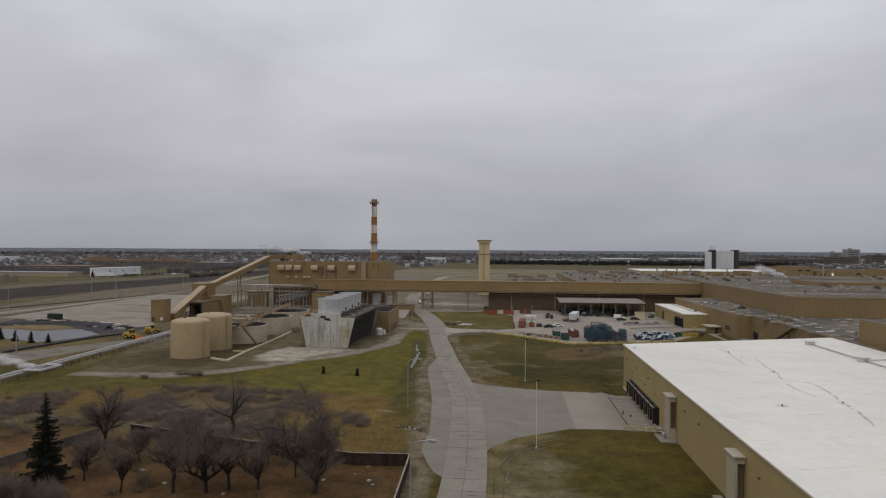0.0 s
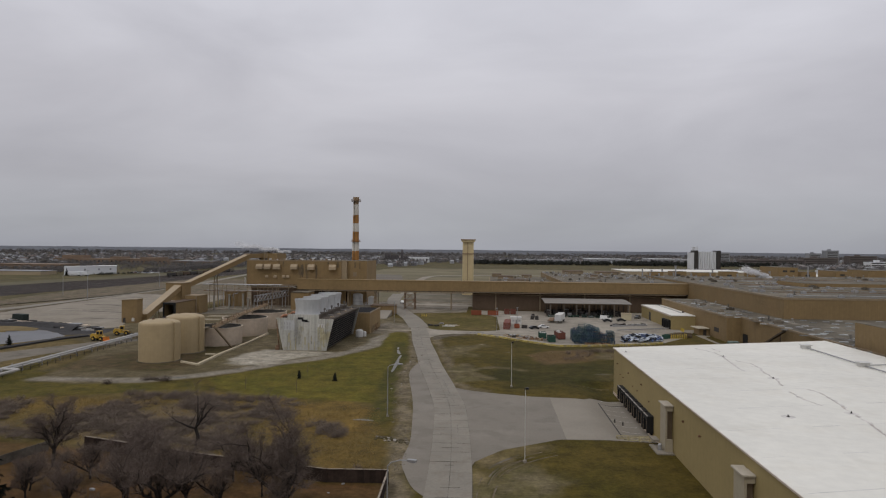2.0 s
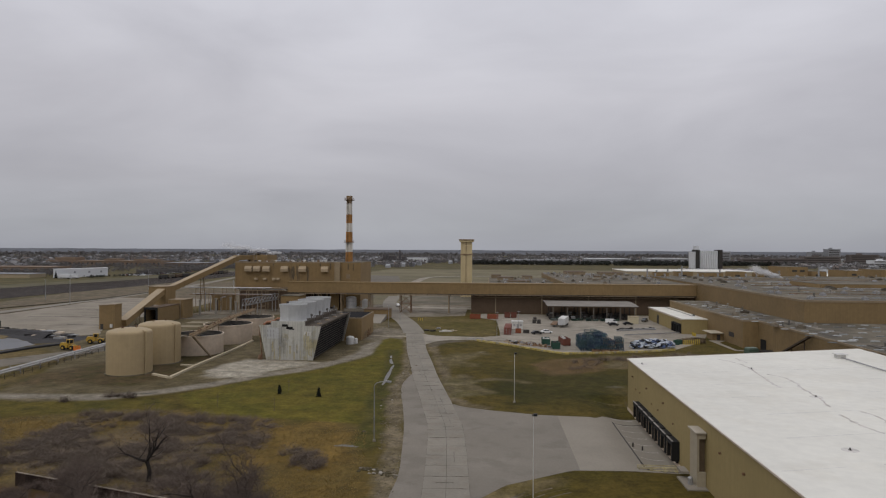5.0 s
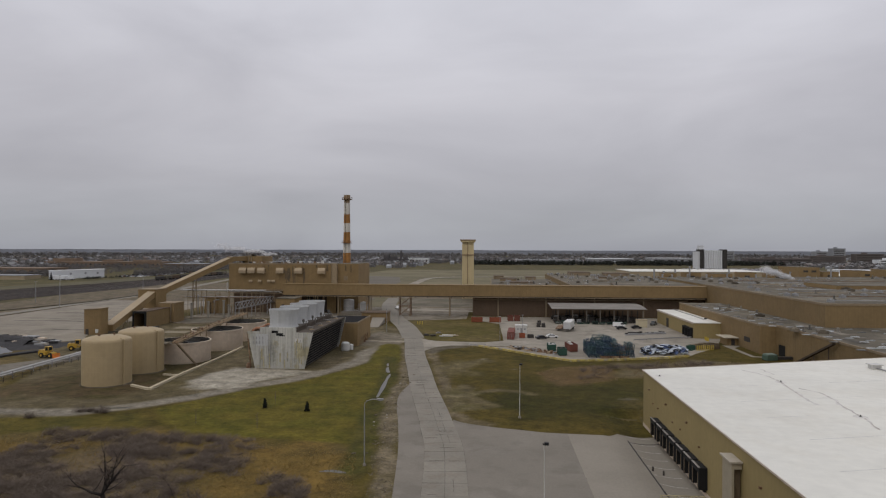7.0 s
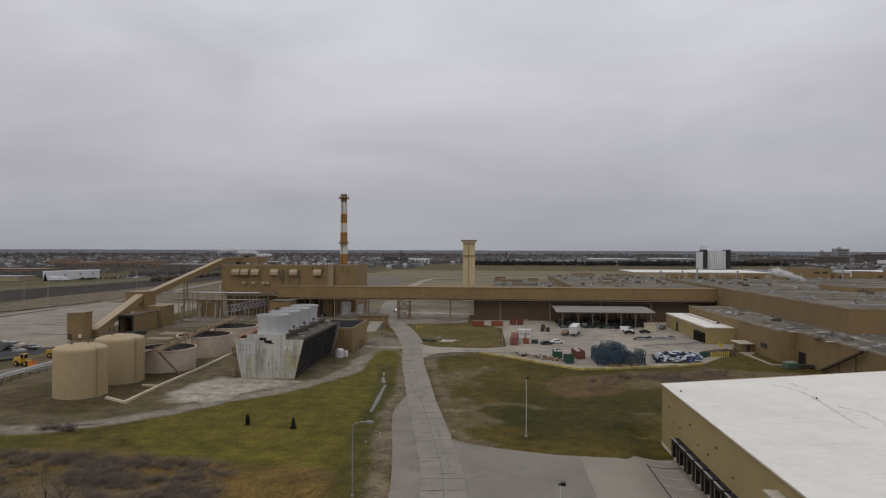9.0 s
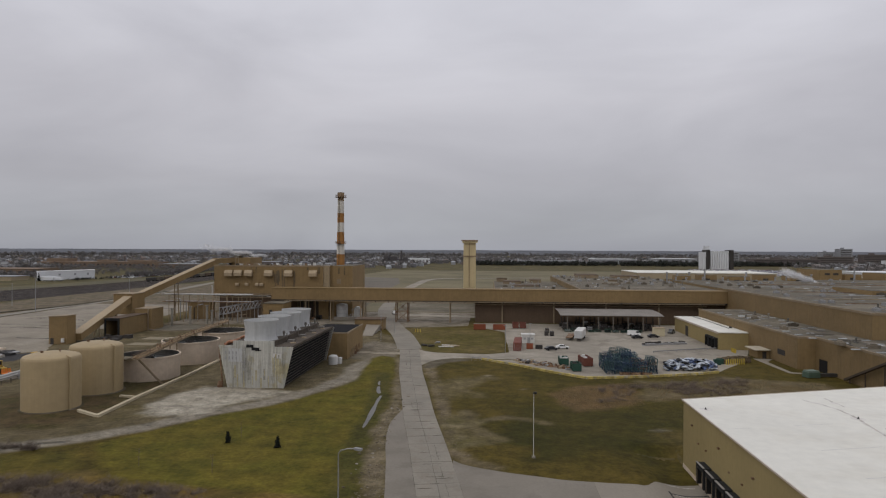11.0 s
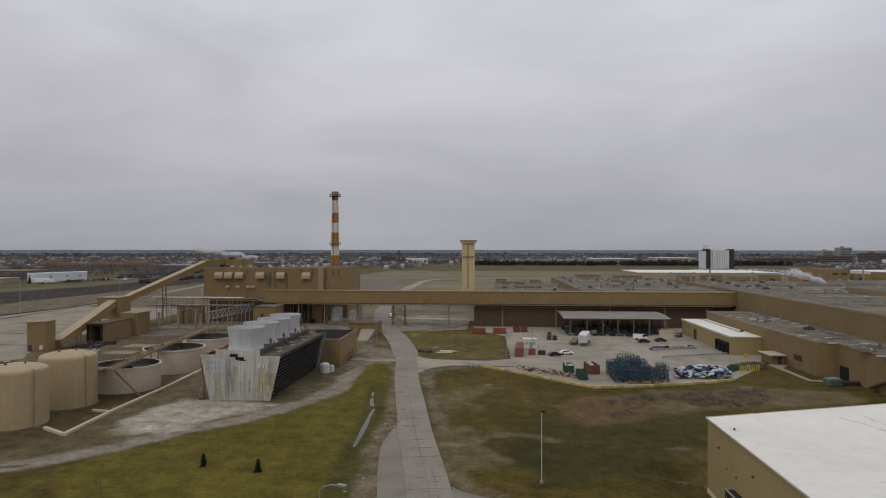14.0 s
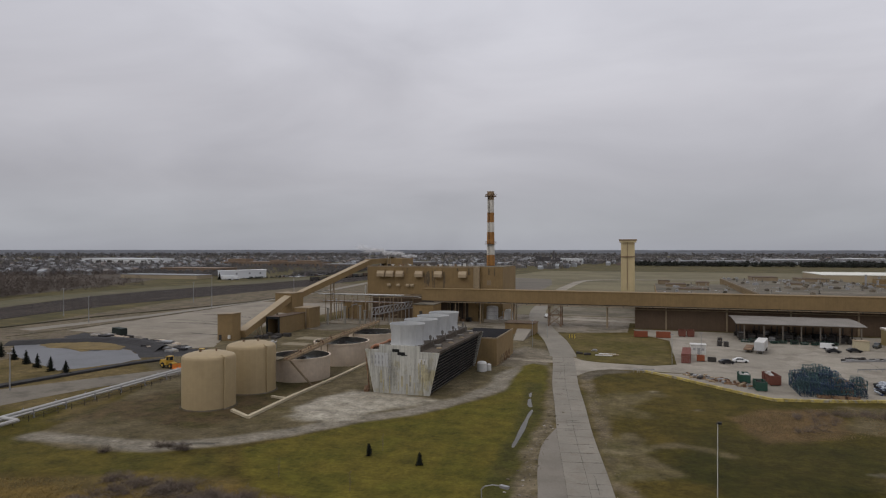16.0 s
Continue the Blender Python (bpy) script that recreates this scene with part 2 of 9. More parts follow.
M_FAN = mat("grey_fibreglass", (0.47, 0.475, 0.47), 0.55, vary=0.06, big=0.2, fine=1.0, streak=0.1)
M_YEL = mat("safety_yellow", (0.50, 0.37, 0.06), 0.6, vary=0.2, big=0.3, fine=2.0)
M_ORANGE = mat("loader_orange", (0.52, 0.16, 0.03), 0.6, vary=0.15)
M_LYEL = mat("loader_yellow", (0.42, 0.265, 0.04), 0.5, vary=0.12)
M_REDBIN = mat("faded_red_steel", (0.14, 0.05, 0.034), 0.7, vary=0.2, big=0.4, fine=3.0)
M_GRBIN = mat("green_steel", (0.022, 0.062, 0.044), 0.65, vary=0.2, big=0.4, fine=3.0)
M_CREAM = mat("cream_brick", (0.55, 0.45, 0.26), 0.8, vary=0.07, big=0.15, fine=2.0, streak=0.08)
M_CHW = mat("chimney_white", (0.58, 0.55, 0.49), 0.8, vary=0.1, big=0.2, streak=0.15)
M_CHO = mat("chimney_orange", (0.34, 0.165, 0.05), 0.8, vary=0.25, big=0.2, streak=0.15)
M_CHT = mat("chimney_tan", (0.27, 0.19, 0.115), 0.8, vary=0.12, big=0.2, streak=0.15)
M_BARK = mat("bark", (0.024, 0.0195, 0.0165), 0.95, vary=0.25, big=0.6, fine=4.0)
M_TWIG = mat("bare_twigs", (0.130, 0.099, 0.081), 0.95, vary=0.2)
M_SPRUCE = mat("spruce_needles", (0.0075, 0.009, 0.005), 1.0, vary=0.4, big=0.5, fine=3.0)
M_TYRE = M_BLACK
M_GLASS = mat("dark_glazing", (0.02, 0.023, 0.026), 0.15, vary=0.05)

# ---- ground, paving ----
def lines(edges):
    out = []
    for a, b, step in edges:
        n = max(1, round((b - a) / step))
        out += [a + (b - a) * i / n for i in range(n)]
    return out + [edges[-1][1]]


def sheet(name, xs, ys, z, material):
    bm = bmesh.new()
    g = [[bm.verts.new((x, y, z(x, y))) for x in xs] for y in ys]
    for r0, r1 in zip(g, g[1:]):
        for i in range(len(xs) - 1):
            bm.faces.new((r0[i], r0[i + 1], r1[i + 1], r1[i]))
    return new(name, mesh_of(bm, name, material))


ground = sheet("ground", lines([(-4600, -400, 600), (-400, 14, 60), (14, 36, 1), (36, 400, 60), (400, 4600, 600)]),
               lines([(-600, 60, 110), (60, 116, 14), (116, 182, 1.5), (182, 600, 60), (600, 4700, 500)]), ground_h, M_FIELD)
tagged(ground, "damp winter grassland with bare earth patches", "ground", kind="structure")


def ragged(pts, amp, seed):
    """An outline whose straight runs wander a little."""
    out = []
    n = len(pts)
    for i in range(n):
        a, b = Vector(pts[i]), Vector(pts[(i + 1) % n])
        d = b - a
        m = max(1, min(60, int(d.length / 1.4)))
        s = Vector((-d.y, d.x)).normalized() if d.length else Vector((0, 0))
        for k in range(m):
            p = a.lerp(b, k / m)
            w = min(1.0, 4 * min(k, m - k) / m)
            p += s * amp * w * (noise.noise(Vector((p.x * 0.16, p.y * 0.16, seed))) * 1.6 + noise.noise(Vector((p.x * 0.6, p.y * 0.6, seed + 5))) * 0.7)
            out.append((p.x, p.y))
    return out


SOFT = {"lawn", "verge", "brush", "garden", "yard", "ground", "field", "pond", "ditch", "pool", "railway"}


def patch(name, pts, z1, material, label, cat="ground"):
    if cat in SOFT and name not in ("storage_yard", "plant_floor"):
        pts = ragged(pts, 0.25 if cat in ("pool", "ditch") else 0.9, len(name))
    elif material in (M_ASPH, M_YARD):
        pts = ragged(pts, 0.12, 3)
    ob = new(name, mesh_of(prism(pts, -0.25, z1), name, material))
    return tagged(ob, label, cat, kind="structure")


def spine(t, pts):
    """A smooth curve through points, t from 0 to 1."""
    n = len(pts) - 1
    i = min(int(t * n), n - 1)
    u = t * n - i
    p = [Vector(pts[max(0, min(n, k))]) for k in (i - 1, i, i + 1, i + 2)]
    return 0.5 * (2 * p[1] + (p[2] - p[0]) * u + (2 * p[0] - 5 * p[1] + 4 * p[2] - p[3]) * u * u + (3 * p[1] - p[0] - 3 * p[2] + p[3]) * u ** 3)


def strip(pts, width, z0, z1, n=60):
    left, right = [], []
    for i in range(n + 1):
        a, b = spine(max(0, (i - 0.2) / n), pts), spine(min(1, (i + 0.2) / n), pts)
        c = spine(i / n, pts)
        d = (b - a).normalized()
        s = Vector((-d.y, d.x)) * width / 2
        left.append(c + s)
        right.append(c - s)
    bm = bmesh.new()
    rows = [[bm.verts.new((*q, z)) for q, z in ((l, z0), (l, z1), (r, z1), (r, z0))] for l, r in zip(left, right)]
    for a, b in zip(rows, rows[1:]):
        for k in range(3):
            bm.faces.new((a[k], a[k + 1], b[k + 1], b[k]))
    bmesh.ops.recalc_face_normals(bm, faces=bm.faces)
    return bm


ROAD = [(-5, -60), (-5.4, 30), (-5.7, 75), (-6.0, 105), (-8.2, 142), (-10.6, 158), (-12.6, 170), (-16.8, 193), (-20.4, 216), (-24.0, 238), (-27.2, 262), (-31, 288),
        (-37.5, 318), (-45, 345), (-54, 382), (-62, 430), (-64, 500)]
tagged(new("road_bed", mesh_of(strip(ROAD[:12], 6.6, -0.2, 0.075, 110), "road_bed", M_JOINT)), "dark joint filler under a concrete slab road", "road", kind="structure")
far_road = tagged(new("road_far", mesh_of(strip([(-30.0, 281), (-31, 288), (-37.5, 318), (-45, 345), (-54, 382), (-62, 430), (-66, 480)], 8.5, -0.2, 0.09, 40), "road_far", M_CONC)),
                  "pale concrete plant road", "road", kind="structure")
SHOULDER_EDGE = [(-19.6, 204), (-21.0, 195), (-21.7, 184), (-20.4, 172), (-18.7, 161.7), (-16.3, 145), (-14.7, 129.7), (-13.8, 118.7), (-13.9, 109.6), (-12.7, 103.7), (-10.6, 97.4), (-7.5, 93.4)]
patch("asphalt_widening", [tuple(spine(k / 66, SHOULDER_EDGE)) for k in range(67)] + [(-6.5, 120), (-11, 160), (-17, 193)], 0.06, M_ASPH, "worn grey asphalt shoulder", "road")
patch("plant_floor", [(-62, 345), (-150, 345), (-150, 410), (10, 410), (10, 395), (-12, 395), (-12, 350), (-34, 342), (-45, 342)], 0.045, mat("plant_gravel", (0.185, 0.158, 0.118), 0.95, vary=0.25, big=0.06, fine=1.5, bump=0.3, second=(0.115, 0.098, 0.066), cover=0.5, third=(0.22, 0.19, 0.148)), "mottled gravel and paving under a conveyor gallery", "yard")

# ---- soft ground: grass, soil and gravel that run into one another ----
LATTICE = np.random.RandomState(9).rand(256, 256)


def rough_field(x, y, size, seed, octaves=4):
    """Smooth random values from 0 to 1."""
    out, amp, tot = 0.0, 1.0, 0.0
    for o in range(octaves):
        u, v = x / size * 2 ** o + seed * 17.3 + o * 5.1, y / size * 2 ** o + seed * 9.7 + o * 3.3
        i, j = np.floor(u).astype(int), np.floor(v).astype(int)
        fu, fv = u - i, v - j
        fu, fv = fu * fu * (3 - 2 * fu), fv * fv * (3 - 2 * fv)
        g = [LATTICE[(i + di) % 256, (j + dj) % 256] for di, dj in ((0, 0), (1, 0), (0, 1), (1, 1))]
        out = out + amp * ((g[0] * (1 - fu) + g[1] * fu) * (1 - fv) + (g[2] * (1 - fu) + g[3] * fu) * fv)
        tot += amp
        amp *= 0.55
    return out / tot


def edge_distance(x, y, pts, half=None):
    """Distance to an outline, negative inside; with half, to a band that wide on each side of a line."""
    best = np.full(x.shape, 1e9)
    odd = np.zeros(x.shape, bool)
    ring = zip(pts, pts[1:]) if half else zip(pts, pts[1:] + pts[:1])
    for (x0, y0), (x1, y1) in ring:
        dx, dy = x1 - x0, y1 - y0
        t = np.clip(((x - x0) * dx + (y - y0) * dy) / (dx * dx + dy * dy + 1e-9), 0, 1)
        best = np.minimum(best, np.hypot(x - x0 - t * dx, y - y0 - t * dy))
        if abs(dy) > 1e-9:
            odd ^= ((y0 > y) != (y1 > y)) & (x < dx * (y - y0) / dy + x0)
    return best - half if half else np.where(odd, -best, best)


FIELD_C, DIRT_C = ((0.046, 0.039, 0.0056), (0.071, 0.054, 0.0105)), ((0.124, 0.095, 0.0444), (0.067, 0.054, 0.0163))
LAWN_C, SOIL_C = ((0.070, 0.066, 0.0088), (0.094, 0.078, 0.0120)), ((0.118, 0.099, 0.062), (0.070, 0.059, 0.030))
ROUGH_C, OCHRE_C, HEATH_C = ((0.080, 0.065, 0.0118), (0.053, 0.049, 0.0086)), ((0.132, 0.087, 0.0235), (0.092, 0.066, 0.0195)), ((0.104, 0.079, 0.047), (0.076, 0.060, 0.036))
MUD_C = ((0.132, 0.113, 0.070), (0.074, 0.066, 0.025))
DRY_C = ((0.098, 0.070, 0.0205), (0.068, 0.054, 0.022))
# name, outline, half width of a band, two colours, softness, wander, size of blotches, label, category
COVERS = []


def cover(*row):
    COVERS.append(row)


cover("field_grass", None, None, FIELD_C, 1, 0, 14, "damp olive winter grass with brown patches", "grass")
cover("works_soil", [(-205, -60), (-132, 122), (-119, 185), (-128, 215), (-150, 231), (-184, 300), (-162, 350), (-152, 420), (-260, 420), (-260, -60)], None, DIRT_C, 3, 3, 12, "bare dirt and thin grass beside railway sidings", "ground")
cover("back_garden", [(-200, -60), (-12.5, -60), (-13.8, 80), (-14.4, 99.4), (-23.2, 98.9), (-43.3, 103.6), (-66, 110.6), (-125, 118), (-200, 122)], None, ((0.100, 0.056, 0.024), (0.062, 0.039, 0.0145)), 1.5, 1.0, 5, "leaf-strewn back gardens", "garden")
cover("brush_ground", [(-140, 140), (-120, 142), (-100, 145), (-84, 150), (-72, 154), (-64, 155), (-58, 151), (-44, 148.5), (-30, 147), (-22.5, 142), (-20, 128), (-15.8, 101), (-24, 99.6), (-43, 104.4), (-62, 110), (-120, 119), (-140, 122)], None, DRY_C, 2.5, 4.0, 11, "dry ochre and grey brush ground", "brush")
cover("rough_grass", [(-127, 190), (-118, 168), (-100, 160), (-84, 160), (-74, 165), (-68, 160), (-66, 154), (-80, 150), (-98, 145), (-116, 140), (-150, 138), (-140, 165)], None, ROUGH_C, 2.0, 3.0, 9, "rough olive grass beside a pipeline", "grass")
cover("ochre_weeds", [(-60, 148), (-46, 146), (-30, 145.5), (-23.5, 141), (-21, 128), (-17.5, 102), (-26, 101), (-36, 116), (-38, 124), (-46, 134), (-60, 140)], None, OCHRE_C, 3.5, 4.5, 6, "ochre winter weeds", "brush")
cover("ochre_weeds", [(-108, 141), (-92, 142), (-78, 146), (-70, 144), (-76, 134), (-92, 130), (-110, 132)], None, OCHRE_C, 4.0, 5.0, 6, "ochre winter weeds", "brush")
cover("heath", [(-74, 139), (-62, 141), (-50, 133), (-44, 122), (-52, 113), (-66, 114), (-78, 124)], None, HEATH_C, 4.0, 5.0, 7, "grey-brown heathy ground", "brush")
cover("heath", [(-118, 131), (-104, 130), (-90, 124), (-96, 118), (-120, 121)], None, HEATH_C, 4.0, 5.0, 7, "grey-brown heathy ground", "brush")
cover("lawn", [(-30, 222), (-27, 205), (-23.5, 188), (-22.8, 150), (-24, 146.8), (-44, 149.2), (-58, 152), (-66, 160), (-71, 168), (-66, 176), (-58, 189), (-50, 198), (-41, 214), (-37, 227), (-38.5, 250), (-42, 260), (-32, 263), (-29.5, 240)], None, LAWN_C, 0.8, 0.6, 5, "mown yellow-green winter lawn", "lawn")
cover("gravel_yard", [(-84, 161), (-73, 169), (-66.5, 176.5), (-58, 190), (-50, 199), (-41, 215), (-37.5, 228), (-39, 250), (-43, 261), (-34, 264), (-32.5, 285), (-40, 310), (-60, 350), (-150, 350), (-185, 300), (-150, 230), (-128, 215), (-118, 185), (-112, 160), (-100, 158)], None, SOIL_C, 0.9, 0.8, 6, "brown gravel and mud plant yard", "yard")
cover("tank_soil", [(-118, 172), (-100, 176), (-86, 176), (-80, 184), (-84, 200), (-84, 230), (-104, 232), (-112, 205), (-120, 186)], None, ((0.078, 0.057, 0.031), (0.054, 0.048, 0.018)), 2.5, 3.5, 4, "dark weedy soil round tanks", "yard")
cover("weedy_strip", [(-80, 178), (-72, 186), (-66, 196), (-72, 204), (-79, 196)], None, ((0.075, 0.064, 0.026), (0.105, 0.088, 0.052)), 2.0, 3.0, 3, "weedy gravel", "yard")
cover("gravel_track", [(-112, 162), (-98, 163), (-86, 164), (-76, 170), (-68.5, 178.5), (-60.5, 190.5), (-52.5, 199.5), (-44, 215.5), (-40, 228), (-41, 246), (-38, 262), (-34, 272)], 2.6, ((0.192, 0.180, 0.155), (0.165, 0.152, 0.126)), 1.1, 0.8, 3, "grey gravel track round a lawn", "road")
cover("pale_hardstanding", [(-75.5, 188.2), (-69, 186.6), (-62.5, 190), (-56, 201), (-50, 211.5), (-58, 214.5), (-73, 215), (-77, 206)], None, ((0.315, 0.301, 0.266), (0.236, 0.222, 0.188)), 1.5, 2.2, 4, "pale dusty hardstanding", "yard")
cover("gravel_lane", [(-50, 262), (-42, 258), (-39, 252), (-33, 260), (-31, 272), (-34, 290), (-46, 300)], None, ((0.152, 0.138, 0.112), (0.122, 0.109, 0.084)), 1.2, 1.5, 4, "grey gravel lane beside a switch house", "road")
cover("gravel_lane", [(-47, 273), (-39, 271.4), (-31, 271.5)], 2.3, ((0.26, 0.237, 0.198), (0.20, 0.182, 0.148)), 0.8, 0.6, 3, "pale gravel lane end", "road")
cover("north_lawn", [(-36.8, 226), (-38.6, 250), (-38.9, 261), (-36.8, 266.3), (-32.4, 263.3), (-28.6, 238), (-27.4, 226)], None, LAWN_C, 0.45, 0.3, 4, "small mown lawn beside a ditch", "lawn")
cover("ditch_grass", [(-31.5, 236), (-29.6, 222), (-27.0, 205), (-25.9, 192), (-25.6, 182), (-25.0, 170), (-23.4, 155), (-21.5, 134)], 2.5, ((0.044, 0.045, 0.0085), (0.066, 0.058, 0.0145)), 1.0, 0.8, 4, "rank dark grass along a ditch", "ditch")
cover("verge", [(-30.6, 262), (-27.6, 243), (-24.6, 222), (-23.2, 205), (-22.5, 194), (-23.0, 184), (-22.0, 172), (-19.8, 158), (-18.4, 148), (-16.3, 130), (-14.6, 112), (-13, 96), (-12, 84)], 1.5, ((0.150, 0.127, 0.090), (0.090, 0.076, 0.042)), 0.9, 1.1, 2.2, "muddy road verge with rubble", "verge")
cover("road_shoulder", [(-27, 285), (-22, 256), (-18.6, 241), (-15.4, 221), (-12.3, 200), (-10.2, 184), (-8.4, 169.5), (-5.6, 163.6), (-1, 161.2)], 1.55, ((0.150, 0.124, 0.086), (0.092, 0.076, 0.040)), 1.2, 1.0, 3, "worn dirt road shoulder", "verge")
cover("worn_turf", [(-2.8, 86), (-2.6, 100), (-2.0, 107), (2.2, 114.5), (9, 119)], 2.0, ((0.153, 0.124, 0.0696), (0.087, 0.071, 0.0252)), 2.0, 2.0, 3, "rutted bare turf beside a truck apron", "verge")
cover("mud_patch", [(-2.6, 80), (-2.6, 98), (1, 106), (7, 108.5), (11, 103), (9, 94), (13, 86), (8, 78)], None, MUD_C, 3.0, 3.6, 3.5, "muddy trodden turf", "verge")
cover("mud_patch", [(-9.4, 170), (-11.5, 186), (-8, 196), (-4.5, 188), (-4, 174)], None, MUD_C, 2.6, 3.4, 3.5, "muddy trodden turf", "verge")
cover("mud_patch", [(-14, 206), (-17, 224), (-10, 236), (-3, 232), (-6, 214)], None, ((0.120, 0.100, 0.055), (0.078, 0.066, 0.023)), 3.0, 4.0, 4, "thin trodden turf", "verge")
cover("dark_turf", [(-1, 176), (3, 198), (12, 202), (17, 197), (30, 201), (40, 206), (70, 213), (86, 226), (92, 200), (60, 182), (30, 172), (8, 166)], None, ((0.029, 0.029, 0.0046), (0.045, 0.038, 0.0078)), 3.0, 4.5, 9, "rank dark green turf", "grass")
cover("straw_turf", [(30, 172), (32, 184), (52, 190), (70, 188), (50, 176)], None, ((0.085, 0.066, 0.022), (0.052, 0.044, 0.011)), 4.0, 5.0, 6, "thin straw-coloured turf", "grass")
cover("dry_weed_ground", [(12.3, 215), (14.3, 204), (17, 199.5), (24, 201.5), (30, 204), (34.5, 211), (34.8, 220), (32, 228), (27, 226.5), (18.5, 223)], None, ((0.118, 0.077, 0.036), (0.086, 0.061, 0.028)), 1.6, 1.6, 5, "brown dry weed ground", "brush")
cover("straw_strip", [(33, 210.5), (37, 209.5), (45, 212), (60, 217), (82, 223), (84, 233), (70, 238), (60, 241), (51, 233.4), (37, 232)], None, ((0.120, 0.099, 0.060), (0.084, 0.069, 0.034)), 1.8, 2.4, 5, "straw-coloured weedy strip", "brush")
cover("worn_turf", [(-7.6, 196), (-5.2, 186), (-3.6, 179.5), (-0.4, 176.5)], 1.5, ((0.112, 0.094, 0.054), (0.078, 0.066, 0.030)), 1.2, 1.6, 2.5, "thin sandy turf", "verge")
cover("worn_turf", [(-2.4, 190.4), (1.5, 192), (5.5, 190.8), (9.4, 188.2)], 0.8, ((0.112, 0.094, 0.054), (0.078, 0.066, 0.030)), 1.1, 1.3, 2.5, "thin sandy turf", "verge")
cover("bare_spot", [(4.8, 219.6), (6.2, 220.8), (7.6, 219.8), (6.0, 218.6)], None, ((0.19, 0.172, 0.13), (0.14, 0.124, 0.086)), 0.7, 0.5, 1.5, "small pale bare spot in turf", "verge")
cover("bare_spot", [(-4.6, 235.8), (-2.4, 237.4), (-0.6, 236.2), (-2.8, 234.6)], None, ((0.19, 0.172, 0.13), (0.14, 0.124, 0.086)), 0.7, 0.5, 1.5, "small pale bare spot in turf", "verge")
cover("bare_spot", [(28.6, 185.0), (30.8, 186.2), (32.6, 185.2), (30.6, 184.2)], None, ((0.16, 0.155, 0.12), (0.11, 0.10, 0.07)), 0.7, 0.4, 1.5, "small pale bare spot in turf", "verge")
cover("corner_gravel", [(-21.4, 246), (-20.8, 255), (-17, 261), (-8, 262.6), (-9, 258.6), (-15.4, 256), (-18.4, 246)], None, ((0.098, 0.088, 0.070), (0.076, 0.067, 0.048)), 1.0, 1.2, 3, "dark grey gravel at a road corner", "verge")
cover("grass_island", [(-39, 338), (-33, 319), (-27.2, 284), (-23.2, 278), (-19.0, 275.6), (-13.4, 274.6), (0, 274.6), (3.0, 279), (2.5, 328), (-7, 342), (-27, 345)], None, ((0.067, 0.059, 0.0133), (0.107, 0.084, 0.0333)), 0.8, 0.5, 9, "muddy grass island", "lawn")
gx, gy = np.meshgrid(np.linspace(-196, 96, 326), np.linspace(-30, 402, 481))
tint = np.zeros(gx.shape + (3,))
owner = np.zeros(gx.shape, int)
for i, (nm, outline, half, (ca, cb), soft_, wander, size, lab, cat_) in enumerate(COVERS):
    w = np.ones(gx.shape)
    if outline:
        d = edge_distance(gx, gy, outline, half) + wander * 3.0 * (rough_field(gx, gy, 7, 30 + i) - 0.5)
        t = np.clip(0.5 - d / (2 * soft_), 0, 1)
        w = t * t * (3 - 2 * t)
    m = np.clip((rough_field(gx, gy, size, i) - 0.5) * 3.2 + 0.5, 0, 1)[..., None]
    m = 0.75 * m + 0.25 * np.clip((rough_field(gx, gy, size * 0.25, i + 50, 2) - 0.5) * 3 + 0.5, 0, 1)[..., None]
    tint = tint * (1 - w[..., None]) + w[..., None] * (np.array(ca) * (1 - m) + np.array(cb) * m)
    owner[w > 0.5] = i
tint *= (0.90 + 0.24 * rough_field(gx, gy, 45, 77))[..., None] * np.array((1.09, 1.035, 0.94))
M_COVER = mat("ground_cover", (0.1, 0.1, 0.1), 0.96, vary=0.5, big=0.28, fine=1.3, bump=0.8, attr="cover")
M_COVER.node_tree.nodes["Principled BSDF"].inputs["Specular IOR Level"].default_value = 0.15
apron_zone = edge_distance(gx, gy, [(-6, 107), (2, 118), (12, 125), (30.5, 125.5), (30.5, 158), (21, 154), (4, 157), (-6, 162)])
face_owner = owner[:-1, :-1]
for i, (nm, outline, half, cols_, soft_, wander, size, lab, cat_) in enumerate(COVERS):
    rr, cc = np.nonzero((face_owner == i) & (apron_zone[:-1, :-1] > -1.0))
    wide = gx.shape[1]
    quads = np.stack([rr * wide + cc, rr * wide + cc + 1, (rr + 1) * wide + cc + 1, (rr + 1) * wide + cc], 1)
    keep_, inv = np.unique(quads.ravel(), return_inverse=True)
    vx, vy = gx.ravel()[keep_], gy.ravel()[keep_]
    vz = [ground_h(a, b) + 0.022 for a, b in zip(vx, vy)]
    me = bpy.data.meshes.new(nm)
    me.from_pydata(list(zip(vx.tolist(), vy.tolist(), vz)), [], inv.reshape(-1, 4).tolist())
    ca_ = me.color_attributes.new("cover", "FLOAT_COLOR", "POINT")
    ca_.data.foreach_set("color", np.concatenate([tint.reshape(-1, 3)[keep_], np.ones((len(keep_), 1))], 1).astype(np.float32).ravel())
    me.materials.append(M_COVER)
    tagged(new(nm, me), lab, cat_, kind="structure")

